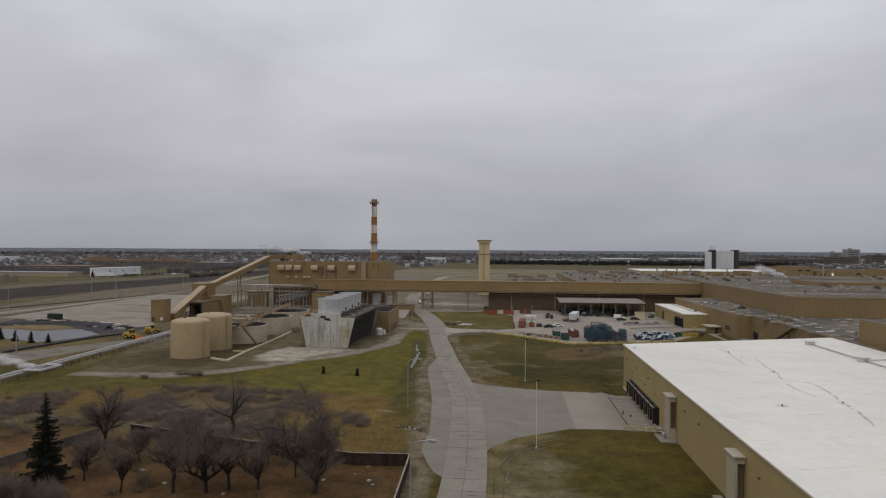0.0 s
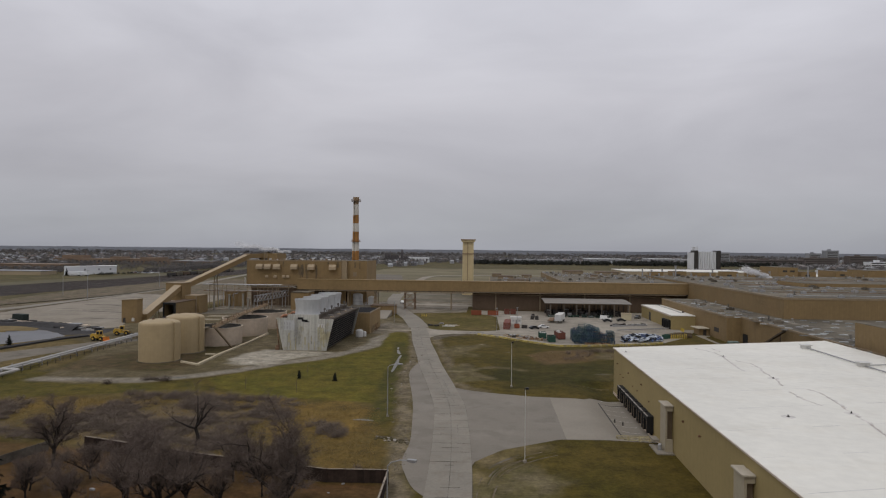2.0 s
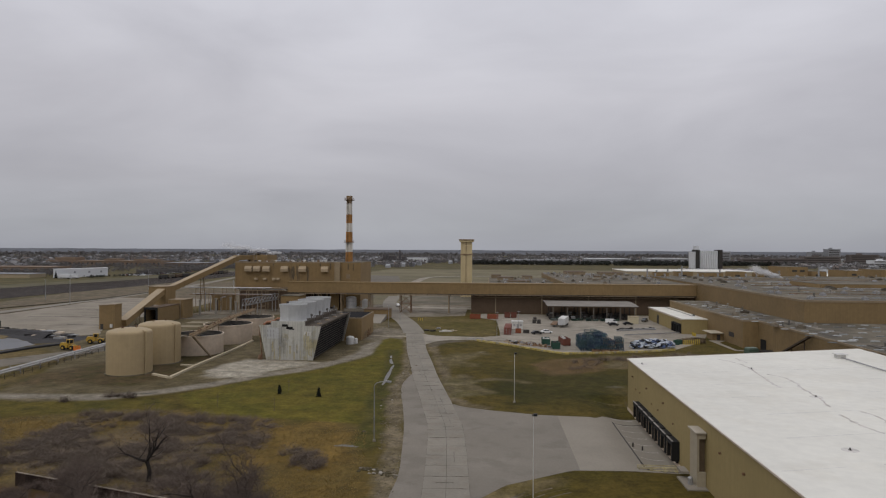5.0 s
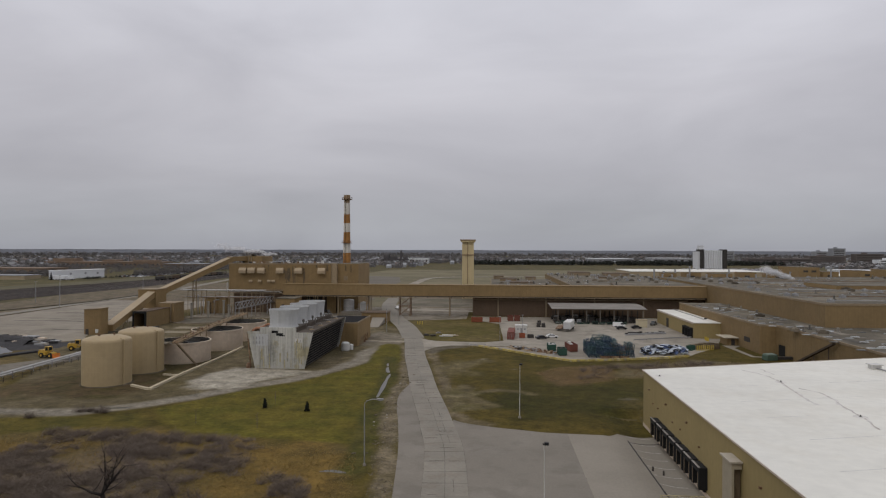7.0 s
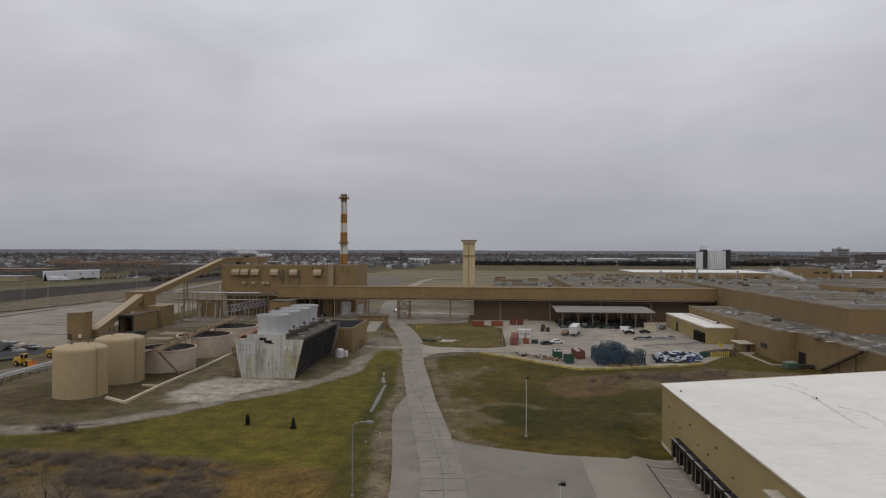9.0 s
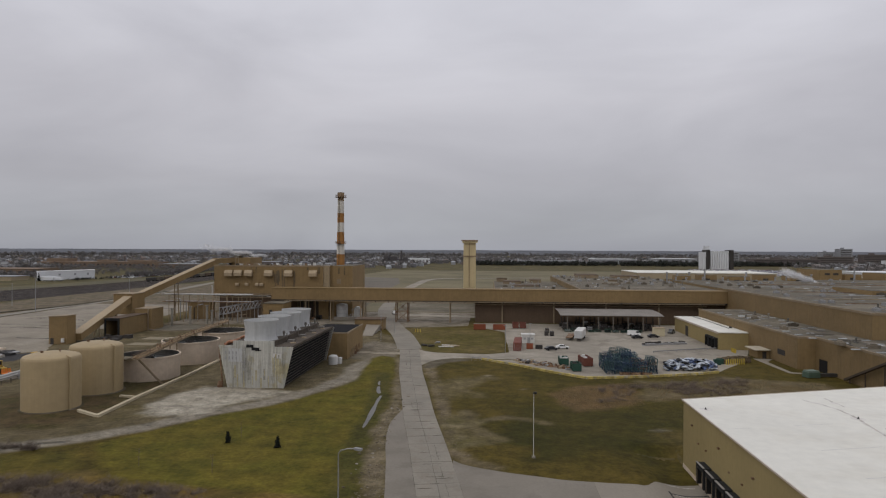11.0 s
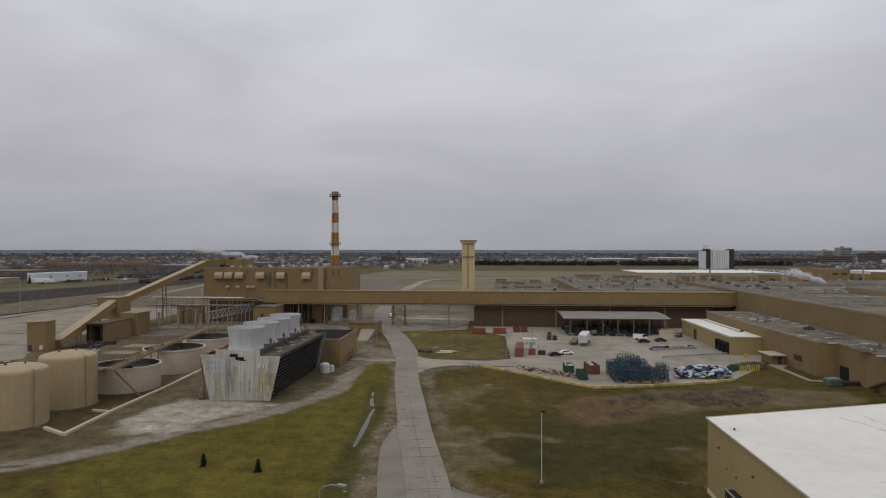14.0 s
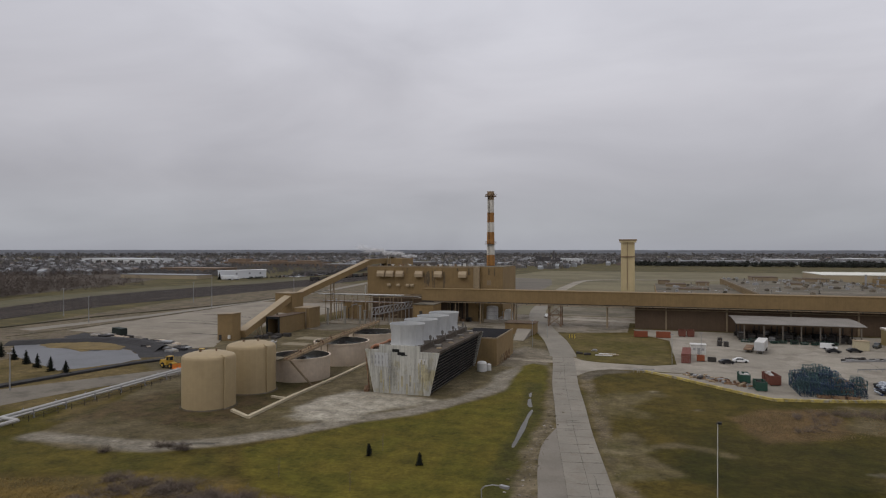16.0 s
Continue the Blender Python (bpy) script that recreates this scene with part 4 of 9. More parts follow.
# long patches, pipes and walk boards on the ballast roofs
M_PATCH = [mat("dark_roof_patch", (0.085, 0.075, 0.062), 0.95, vary=0.25, big=0.1), mat("pale_roof_patch", (0.19, 0.168, 0.135), 0.95, vary=0.2, big=0.1)]
for k in range(64):
    high = k % 2
    x, y = (rng.uniform(112, 280), rng.uniform(258, 440)) if high else (rng.uniform(94, 103), rng.uniform(120, 330))
    l, w = (rng.uniform(6, 26), rng.uniform(0.5, 2.2)) if rng.random() < 0.6 else (rng.uniform(1, 3), rng.uniform(4, 14))
    if not high:
        l = min(l, 104.5 - x, 3.0 + 4 * rng.random())
    z = (16.752 if high else 9.352) + 0.0021 * k
    part("roof_patch", boxes((x, x + l, y, y + w, z, z + 0.02)), M_PATCH[(k // 2) % 2], hr if high else lr, "patched strip of roofing")
for k in range(9):
    y = 262 + 20 * k
    bm = bmesh.new()
    tube(bm, [(112 + 3 * k, y, 17.1), (190 + 9 * k, y + rng.uniform(-3, 3), 17.1)], 0.14, 6)
    part("roof_pipe", bm, (M_STEEL, M_RUST, M_TANSTEEL)[k % 3], hr)
# doors, sills and gear on the west wall
part("door_opening", boxes((91.9, 91.995, 247.2, 251.6, 0.0, 3.6)), M_BLACK, plant, "dark open roller door")
part("wall_louvre", boxes((86.9, 86.995, 262, 267, 2.6, 4.2)), M_DARK, plant)
part("door_panel", boxes((86.9, 86.995, 296, 299, 0, 2.6)), M_DARK, plant)
bm = bmesh.new()
beam(bm, (91.2, 236.5, 0.6), (90.9, 216, 8.9), 0.9, 0.5)
for y, z in ((234, 1.5), (227, 4.4), (219, 7.6)):
    beam(bm, (91.0, y, 0), (91.0, y, z), 0.25)
conv = thing("wall_conveyor", "brown steel inclined conveyor against the wall", "conveyor", bm, mat("brown_painted_steel", (0.07, 0.052, 0.038), 0.75, vary=0.3, big=0.4))
gm = thing("compactor", "green steel waste compactor beside a wall", "compactor")
part("body", prism([(83.6, 239.8), (87.0, 240.8), (86.4, 243.6), (83.0, 242.5)], 0.2, 1.6), mat("dull_green_steel", (0.075, 0.115, 0.085), 0.65, vary=0.2), gm)
part("lid", prism([(83.7, 240.0), (86.8, 240.9), (86.3, 243.4), (83.2, 242.4)], 1.6, 2.0), mat("pale_green_paint", (0.15, 0.20, 0.165), 0.6), gm, "pale green lid")
part("chute", boxes((86.6, 91.9, 241.7, 242.9, 0.3, 1.1)), M_DARK, gm)
part("skid", boxes((83.2, 86.8, 240.6, 240.9, 0, 0.2), (83.0, 86.2, 242.4, 242.7, 0, 0.2)), M_DARK, gm)
patch("footpath", [(81.4, 272), (86.9, 272), (86.9, 270.6), (83.4, 266), (83.2, 249), (91.8, 246.5), (91.8, 245), (81.8, 247.4)], 0.06, M_APRON, "pale concrete footpath", "path")
gs = thing("gate_lodge", "small tan lodge with a pale flat roof", "lodge")
part("wall", boxes((83.0, 86.8, 272.5, 279, 0.06, 2.7)), M_TAN, gs)
part("roof", boxes((81.8, 86.8, 271.4, 280, 2.7, 2.95)), mat("cream_felt", (0.42, 0.37, 0.28), 0.8, vary=0.15, big=0.3), gs, "pale flat roof")
part("door", boxes((84.6, 85.8, 272.4, 272.495, 0.1, 2.2)), M_DARK, gs)
for k in range(5):
    y = 283 + 0.9 * k
    part("stair_rail", boxes((79.6, 80.0, y - 1, y - 0.9, 0.06, 1.4)), M_YEL, gs, "yellow stair rail")

# ---- conveyor gallery on its bents ----
gallery = thing("conveyor_gallery", "long tan elevated gallery on steel bents", "gallery")
part("body", boxes((-106.5, 105.4, 362, 369, 10.2, 15.6)), M_TAN, gallery, "tan ribbed siding")
part("roof", boxes((-106.7, 105.4, 361.8, 369.2, 15.6, 15.82)), M_TAN, gallery)
part("floor_beam", boxes((-106.5, 105.4, 362.2, 362.7, 9.6, 10.2), (-106.5, 105.4, 368.3, 368.8, 9.6, 10.2)), M_DARK, gallery)
bm = bmesh.new()
tube(bm, [(-100, 361.6, 9.7), (104, 361.6, 9.7)], 0.16, 6)
tube(bm, [(-60, 361.4, 9.2), (-10, 361.4, 9.2)], 0.12, 6)
part("service_pipe", bm, M_TANSTEEL, gallery)
for k in range(34):
    x = -98 + 6 * k
    part("bracket", boxes((x - 0.15, x + 0.15, 361.3, 362.2, 9.3, 9.8)), M_DARK, gallery)


def bent(x, w, braced):
    m = M_TANSTEEL if not braced else M_RUST
    for xx in ((x, x + w) if w else (x,)):
        for yy in (363, 368):
            part("column", boxes((xx - 0.22, xx + 0.22, yy - 0.22, yy + 0.22, 0, 9.6), (xx - 0.45, xx + 0.45, yy - 0.45, yy + 0.45, 0, 0.25)), m, gallery, "steel support column")
    if braced:
        for yy in (363, 368):
            for z0, z1 in ((0.3, 4.8), (4.8, 9.5)):
                for za, zb, t in ((z0, z1, 0.2), (z1, z0, 0.2), (z1, z1, 0.22)):
                    bm = bmesh.new()
                    beam(bm, (x, yy, za), (x + w, yy, zb), t)
                    part("brace", bm, M_RUST, gallery)


for x, w, br in ((-46.6, 5.6, True), (-21, 0, False), (-63.4, 1.5, False), (-90, 0, False), (-78, 0, False)):
    bent(x, w, br)
shed = thing("brown_shed", "dark brown sided works under a gallery", "works")
part("wall", boxes((-9.3, 105.3, 365, 469, 0, 9.55)), M_BROWN, shed, "dark brown siding")
rb_ = part("rear_block", boxes((0, 40.5, 372, 505, 9.55, 12.6)), M_TAN, shed, "tan rear block")
part("rear_roof", boxes((0.3, 40.5, 372.3, 504.7, 12.6, 12.75)), M_ROOFG, rb_)
rb_ = part("raised_block", boxes((40.6, 105.3, 372, 527, 9.55, 15.5)), M_TANY, shed, "tan raised rear block")
part("raised_roof", boxes((40.9, 105.3, 372.3, 526.7, 15.5, 15.62)), M_ROOFG, rb_)
part("parapet", boxes((40.45, 40.75, 372, 527, 15.3, 15.9)), M_TANSTEEL, rb_)
for x0, x1, y0, y1, z0, z1 in ((6, 17, 470, 484, 12.75, 14.9), (24, 31, 488, 500, 12.75, 15.2), (12, 26, 440, 452, 12.75, 14.0), (2, 9, 496, 504, 12.75, 15.6), (56, 70, 500, 518, 15.62, 18.2), (80, 96, 496, 512, 15.62, 17.8), (66, 74, 452, 460, 15.62, 17.0)):
    ph_ = part("roof_house", boxes((x0, x1, y0, y1, z0, z1 - 0.6)), M_TANSTEEL, shed)
    part("roof_felt", boxes((x0 - 0.2, x1 + 0.2, y0 - 0.2, y1 + 0.2, z1 - 0.6, z1 - 0.45)), M_BROWN, ph_)
part("eaves_rail", boxes((-9.3, 97, 364.5, 364.9, 8.3, 8.7)), M_TANSTEEL, shed, "tan eaves rail")
for x in (3.5, 27.5, 51.5, 75.5):
    part("column", boxes((x - 0.3, x + 0.3, 364.4, 364.98, 0, 10.1)), M_TANSTEEL, shed)
me_stack = mesh_of(turned(boxes((-0.5, 0.5, -0.5, 0.5, 0, 0.35)), 0, 0, [(0.25, 0.35), (0.25, 1.2), (0.4, 1.25), (0.36, 1.5), (0.1, 1.55)], 10), "roof_cowl", mat("weathered_zinc", (0.22, 0.205, 0.18), 0.7, 0.3, vary=0.3, big=0.3, per_object=0.5))
me_dark = mesh_of(boxes((-1.4, 1.4, -0.8, 0.8, 0.0, 0.9), (-0.6, 0.6, -0.5, 0.5, 0.9, 1.2)), "air_handler", mat("grimy_casing", (0.14, 0.118, 0.088), 0.8, vary=0.3, big=0.3, per_object=0.5))
for k in range(150):
    x, y = rng.uniform(2, 103), 375 + 148 * rng.random() ** 0.8
    if x < 39 and y > 500:
        continue
    roof_piece((me_unit, me_sky, me_stack, me_dark, me_stack)[k % 5], x, y, 12.75 if x < 40.5 else 15.62, shed, rng.choice((0, 90)))
for k in range(120):
    roof_piece((me_stack, me_dark, me_unit)[k % 3], rng.uniform(110, 330), rng.uniform(262, 465), 16.75, hr, rng.choice((0, 90)))
for k in range(26):
    roof_piece((me_stack, me_sky, me_dark)[k % 3], rng.uniform(89, 103), rng.uniform(120, 338), 9.35, lr, rng.choice((0, 90)))

# ---- boiler house ----
boiler = thing("boiler_house", "tall tan power house with vent hoods", "power house")
bb = part("body", boxes((-139, -84, 372, 405, 12.2, 25.7)), M_TAN, boiler, "tan ribbed siding")
part("base", boxes((-137, -84, 374, 404, 0, 12.2)), M_BROWN, boiler, "dark recessed base")
part("parapet", boxes((-139.15, -84, 371.85, 372.15, 25.5, 26.2)), M_TANSTEEL, bb)
part("roof", boxes((-138.8, -84, 372.2, 404.8, 25.7, 25.85)), M_ROOFG, boiler)
part("pilaster", boxes((-84.2, -81.0, 372.4, 374, 9, 26.1)), mat("pale_tan_siding", (0.29, 0.225, 0.14), 0.75, ribs=6.0, streak=0.1), boiler, "paler tan wall strip")
part("annex", boxes((-81.0, -69.8, 374, 405, 0, 25.9)), M_TAN, boiler)
part("annex_roof", boxes((-80.8, -70.0, 374.2, 404.8, 25.9, 26.05)), M_ROOFG, boiler)
part("annex_door", boxes((-77.6, -75.6, 373.85, 373.995, 17.2, 19.6)), M_TANSTEEL, boiler)
part("upper_roof", boxes((-136, -126, 386, 403, 25.85, 29.6)), M_TAN, boiler)
bm = bmesh.new()
beam(bm, (-141.2, 376.6, 28.1), (-134.5, 388, 28.3), 3.2, 2.5)
part("transfer_duct", bm, M_TAN, boiler)
bm = bmesh.new()
for x in (-133, -131.5):
    tube(bm, [(x, 384, 25.8), (x, 384, 30.5)], 0.3, 8)
part("roof_flue", bm, M_TANSTEEL, boiler)
for x, y, h in ((-126, 374, 0.9), (-117, 374, 1.0), (-101, 374, 1.3), (-108, 376, 0.8), (-92, 376, 0.9), (-98, 381, 1.2), (-87, 380, 1.0)):
    part("roof_ventilator", turned(bmesh.new(), x, y, [(0.55, 25.85), (0.55, 25.9 + h * 0.7), (0.95, 25.9 + h * 0.75), (0.8, 25.9 + h)], 12), M_WHITE, boiler, "white roof ventilator")

rng = random.Random(19)
for k in range(34):
    x, y, w, h = rng.uniform(-137.5, -86), rng.choice((373.2, 374.5, 377, 380, 384)), rng.uniform(0.3, 1.6), rng.uniform(0.4, 1.5)
    part("roof_fitting", boxes((x, x + w, y, y + rng.uniform(0.4, 1.4), 25.85, 25.85 + h)), (M_DARK, M_RUST, M_TANSTEEL, M_STEEL, M_WHITE)[k % 5], boiler)
for k in range(9):
    x = rng.uniform(-135, -128)
    part("roof_fitting", boxes((x, x + rng.uniform(0.4, 2.0), 386.5, 388, 29.6, 29.6 + rng.uniform(0.4, 1.2))), (M_DARK, M_TANSTEEL, M_WHITE)[k % 3], boiler)


def hood(x, z, w, h, d, material):
    bm = bmesh.new()
    prof = [(0, h / 2), (-d * 0.45, h / 2), (-d, 0.05), (-d, -h / 2), (0, -h / 2)]
    rings = [[bm.verts.new((x + s * w / 2, 371.99 + a, z + b)) for a, b in prof] for s in (-1, 1)]
    n = len(prof)
    for k in range(n):
        bm.faces.new((rings[0][k], rings[1][k], rings[1][(k + 1) % n], rings[0][(k + 1) % n]))
    bm.faces.new(rings[0])
    bm.faces.new(rings[1][::-1])
    bmesh.ops.recalc_face_normals(bm, faces=bm.faces)
    return part("vent_hood", bm, material, bb, "pale tan vent hood")


M_HOOD = mat("pale_tan_paint", (0.36, 0.28, 0.18), 0.7, vary=0.1, streak=0.15)
for x in (-131.3, -126.6, -121.3, -111.2, -101.2, -88.9):
    hood(x, 22.3, 3.9, 2.9, 1.9, M_HOOD)
for x in (-127.2, -122.3, -117.2, -114.9):
    hood(x, 16.7, 1.7, 1.3, 0.9, M_HOOD)
M_STAINW = mat("sooty_siding", (0.130, 0.098, 0.060), 0.8, vary=0.2, big=0.3, streak=0.1)
rng = random.Random(18)
for k in range(34):
    x = rng.gauss(-107.2, 0.9) if k < 14 else rng.gauss(-103.6, 0.7) if k < 22 else rng.gauss(-98.2, 0.6) if k < 27 else rng.uniform(-137, -72)
    z1 = 25.3 if k > 26 else rng.uniform(20, 24.6)
    w, l = rng.uniform(0.08, 0.4), rng.uniform(1.2, 7.5) if k < 27 else rng.uniform(1, 4)
    y = (371.97 if x < -84.3 else 373.97) - 0.005 * k
    part("soot_streak", prism([(x - w, y - 0.02), (x + w, y - 0.02), (x + w * 0.6, y + 0.02), (x - w * 0.6, y + 0.02)], z1 - l, z1), M_STAINW, bb if x < -84.3 else boiler, "soot streak on siding")
bm = bmesh.new()
tube(bm, [(-139.6, 371, 16), (-139.6, 371, 11.2), (-112, 371, 11.2), (-110, 371, 10.6)], 0.28, 8)
part("white_pipe", bm, M_WHITE, boiler, "white insulated pipe")
bm = bmesh.new()
for z in (12.0, 11.6, 10.4):
    tube(bm, [(-139, 370.5, z), (-92, 370.5, z)], 0.2, 6)
for x in range(-138, -90, 6):
    beam(bm, (x, 370.4, 0), (x, 370.4, 12.2), 0.3)
part("pipe_rack", bm, M_TANSTEEL, boiler)
low = thing("pump_house", "low tan pump house with a dark doorway", "pump house")
part("wall", boxes((-106, -96.5, 349, 361, 0, 9.2)), M_TAN, low)
part("roof", boxes((-106.3, -96.2, 348.7, 361.3, 9.2, 9.5)), M_ROOFG, low)
part("window", boxes((-103, -101.6, 348.93, 348.995, 4.5, 6.4)), M_DARK, low)
sd = thing("louvred_bay", "dark louvred equipment bay below a power house", "equipment bay")
# flat sheet, the bay's shade painted in as near-black brown
part("recess", boxes((-96.4, -86.0, 371.0, 371.9, 0, 11.6)), mat("shadowed_brown_siding", (0.055, 0.043, 0.034), 0.85, vary=0.25, big=0.3), sd)
part("wall", boxes((-85.9, -81.1, 370.9, 371.9, 0, 11.6)), M_TAN, sd, "tan siding")
bm = bmesh.new()
for z in np.arange(0.6, 11, 0.8):
    box(bm, -96.2, -90.5, 370.7, 370.95, z, z + 0.4)
part("louvre", bm, M_DARK, sd)
rng = random.Random(77)
for k in range(9):
    x = -95.8 + 1.1 * k + rng.uniform(-0.4, 0.4)
    bm = bmesh.new()
    tube(bm, [(x, 370.3, 0), (x, 370.3, rng.uniform(4, 10.4))], rng.uniform(0.1, 0.3), 8)
    part("standpipe", bm, rng.choice((M_RUST, M_TANSTEEL, M_DARK, M_STEEL)), sd)
for k in range(6):
    x, w = rng.uniform(-95, -84), rng.uniform(0.8, 2.0)
    part("equipment_box", boxes((x, x + w, 368.9, 370.0, 0, rng.uniform(0.9, 2.4))), rng.choice((M_DARK, M_RUST, M_TANSTEEL)), sd)
# white stair truss
tr = thing("pipe_bridge", "grey steel pipe truss on legs", "pipe bridge")
bm = bmesh.new()
P0, P1 = Vector((-123, 343, 4.6)), Vector((-113.5, 366, 6.2))
for dz in (0, 3.0):
    for s in (-0.9, 0.9):
        beam(bm, P0 + Vector((s, 0, dz)), P1 + Vector((s, 0, dz)), 0.28)
for k in range(10):
    a, b = P0.lerp(P1, k / 10), P0.lerp(P1, (k + 1) / 10)
    for s in (-0.9, 0.9):
        beam(bm, a + Vector((s, 0, 0)), b + Vector((s, 0, 3)), 0.16)
        beam(bm, a + Vector((s, 0, 0)), a + Vector((s, 0, 3)), 0.16)
part("truss", bm, M_STEEL, tr)
for k in (0.0, 0.45, 0.9):
    a = P0.lerp(P1, k)
    for s in (-0.9, 0.9):
        bm = bmesh.new()
        beam(bm, (a.x + s, a.y, 0), (a.x + s, a.y, a.z), 0.3)
        part("leg", bm, M_STEEL, tr)

# ---- chimney, cream tower ----
chimney = thing("chimney", "tall round chimney banded orange and white", "chimney")


def ch_r(z):
    return 2.18 - (z - 20) * 0.0135


for z0, z1, m in ((20, 31.6, M_CHO), (31.6, 37.1, M_CHW), (37.1, 43.2, M_CHO), (43.2, 48.2, M_CHW), (48.2, 53.2, M_CHO), (53.2, 59.6, M_CHW), (59.6, 62.0, M_CHT), (62.0, 64.0, M_CHT)):
    k = 1.12 if z0 > 61 else 1.0
    part("band", turned(bmesh.new(), -80.7, 395, [(ch_r(z0) * k, z0), (ch_r(z1) * k, z1)] + ([(ch_r(z1) * 0.85, z1), (ch_r(z1) * 0.85, z1 - 1)] if z0 > 61 else []), close_top=z0 < 61), m, chimney)
for z in (37.0, 61.4):
    pl_ = part("platform", turned(bmesh.new(), -80.7, 395, [(1.5, z), (2.95, z), (2.95, z + 0.2), (1.5, z + 0.2)], 28, close_top=False), M_RUST, chimney, "rusty steel platform")
    bm = bmesh.new()
    for k in range(14):
        a = k * math.tau / 14
        beam(bm, (-80.7 + 2.85 * math.cos(a), 395 + 2.85 * math.sin(a), z + 0.2), (-80.7 + 2.85 * math.cos(a), 395 + 2.85 * math.sin(a), z + 1.3), 0.09)
    for h in (0.75, 1.3):
        ring = [(-80.7 + 2.85 * math.cos(k * math.tau / 24), 395 + 2.85 * math.sin(k * math.tau / 24), z + h) for k in range(25)]
        tube(bm, ring, 0.06, 4)
    part("railing", bm, M_RUST, pl_)
bm = bmesh.new()
for s in (-0.25, 0.25):
    beam(bm, (-81.2 + s, 392.75, 26), (-81.2 + s, 393.35, 62), 0.08)
for k in range(45):
    beam(bm, (-81.45, 392.75 + k * 0.0133, 26.5 + 0.8 * k), (-80.95, 392.75 + k * 0.0133, 26.5 + 0.8 * k), 0.06)
part("ladder", bm, M_DARK, chimney)
tower = thing("cream_tower", "square cream masonry tower with a flat cap", "tower")
TX, TY = -15.6, 480.0
part("shaft", boxes((TX - 3.7, TX + 3.7, TY, TY + 7.4, 0, 38.6)), M_CREAM, tower)
part("corner_strip", boxes((TX - 4.0, TX - 3.0, TY - 0.35, TY - 0.001, 0, 38.6)), M_CREAM, tower)
part("corner_strip", boxes((TX + 3.0, TX + 4.0, TY - 0.35, TY - 0.001, 0, 38.6)), M_CREAM, tower)
part("ladder", boxes((TX - 0.5, TX - 0.1, TY - 0.5, TY - 0.1, 10, 38.6)), M_CHT, tower, "brown ladder strip")
part("band_course", boxes((TX - 4.2, TX + 4.2, TY - 0.5, TY + 7.8, 29.6, 30.3)), M_CHT, tower, "brown band course")
part("cap", boxes((TX - 4.9, TX + 4.9, TY - 1.2, TY + 8.6, 38.6, 39.8)), M_CREAM, tower)
part("cap_edge", boxes((TX - 5.3, TX + 5.3, TY - 1.6, TY + 9.0, 39.8, 40.5)), M_CHT, tower)

# ---- white-roofed shed by the yard ----
whb = thing("white_roof_shed", "low olive-tan shed with a white roof", "shed")
part("wall", boxes((77, 91, 290, 344, 0, 5.8)), M_WHWALL, whb)
wr = part("roof", boxes((76.8, 91.2, 289.8, 344.2, 5.8, 6.1)), M_ROOFW, whb, "white membrane roof")
part("edge_strip", boxes((76.72, 76.79, 289.7, 344.2, 5.5, 6.15)), MATS["pink_trim"], whb)
bm = bmesh.new()
tube(bm, [(84, 300, 6.3), (84.4, 318, 6.3), (84, 343, 6.3)], 0.14, 6)
part("roof_pipe", bm, M_STEEL, wr)
part("roof_drain", turned(bmesh.new(), 85.6, 303, [(0.6, 6.1), (0.5, 6.6), (0.2, 6.7)], 10), M_DARK, wr)
part("dark_door", boxes((76.93, 76.995, 325, 328.4, 0, 4.0)), M_DARK, whb)
for y in (291, 294.7, 298.4):
    d_ = part("dock_shelter", boxes((76.0, 77, y, y + 0.5, 0, 3.9), (76.0, 77, y + 2.7, y + 3.2, 0, 3.9), (76.0, 77, y + 0.5, y + 2.7, 3.3, 3.9)), M_BLACK, whb, "black rubber dock shelter")
    part("door", boxes((76.9, 76.995, y + 0.5, y + 2.7, 0.8, 3.3)), M_DARK, d_)

# ---- cooling tower ----
ct = thing("cooling_tower", "white panelled cooling tower with dark louvred sides", "cooling tower")
Y0, Y1 = 215.0, 257.0
CT_ = [(-67, 0), (-52.8, 0), (-50.4, 10.2), (-55.2, 10.2), (-55.2, 11.6), (-65.6, 11.6), (-65.6, 10.4), (-69.3, 10.4)]


def slice_ct(y0, y1, prof):
    bm = bmesh.new()
    rings = [[bm.verts.new((x, y, z)) for x, z in prof] for y in (y0, y1)]
    n = len(prof)
    for k in range(n):
        bm.faces.new((rings[0][k], rings[0][(k + 1) % n], rings[1][(k + 1) % n], rings[1][k]))
    bm.faces.new(rings[0])
    bm.faces.new(rings[1][::-1])
    bmesh.ops.recalc_face_normals(bm, faces=bm.faces)
    return bm


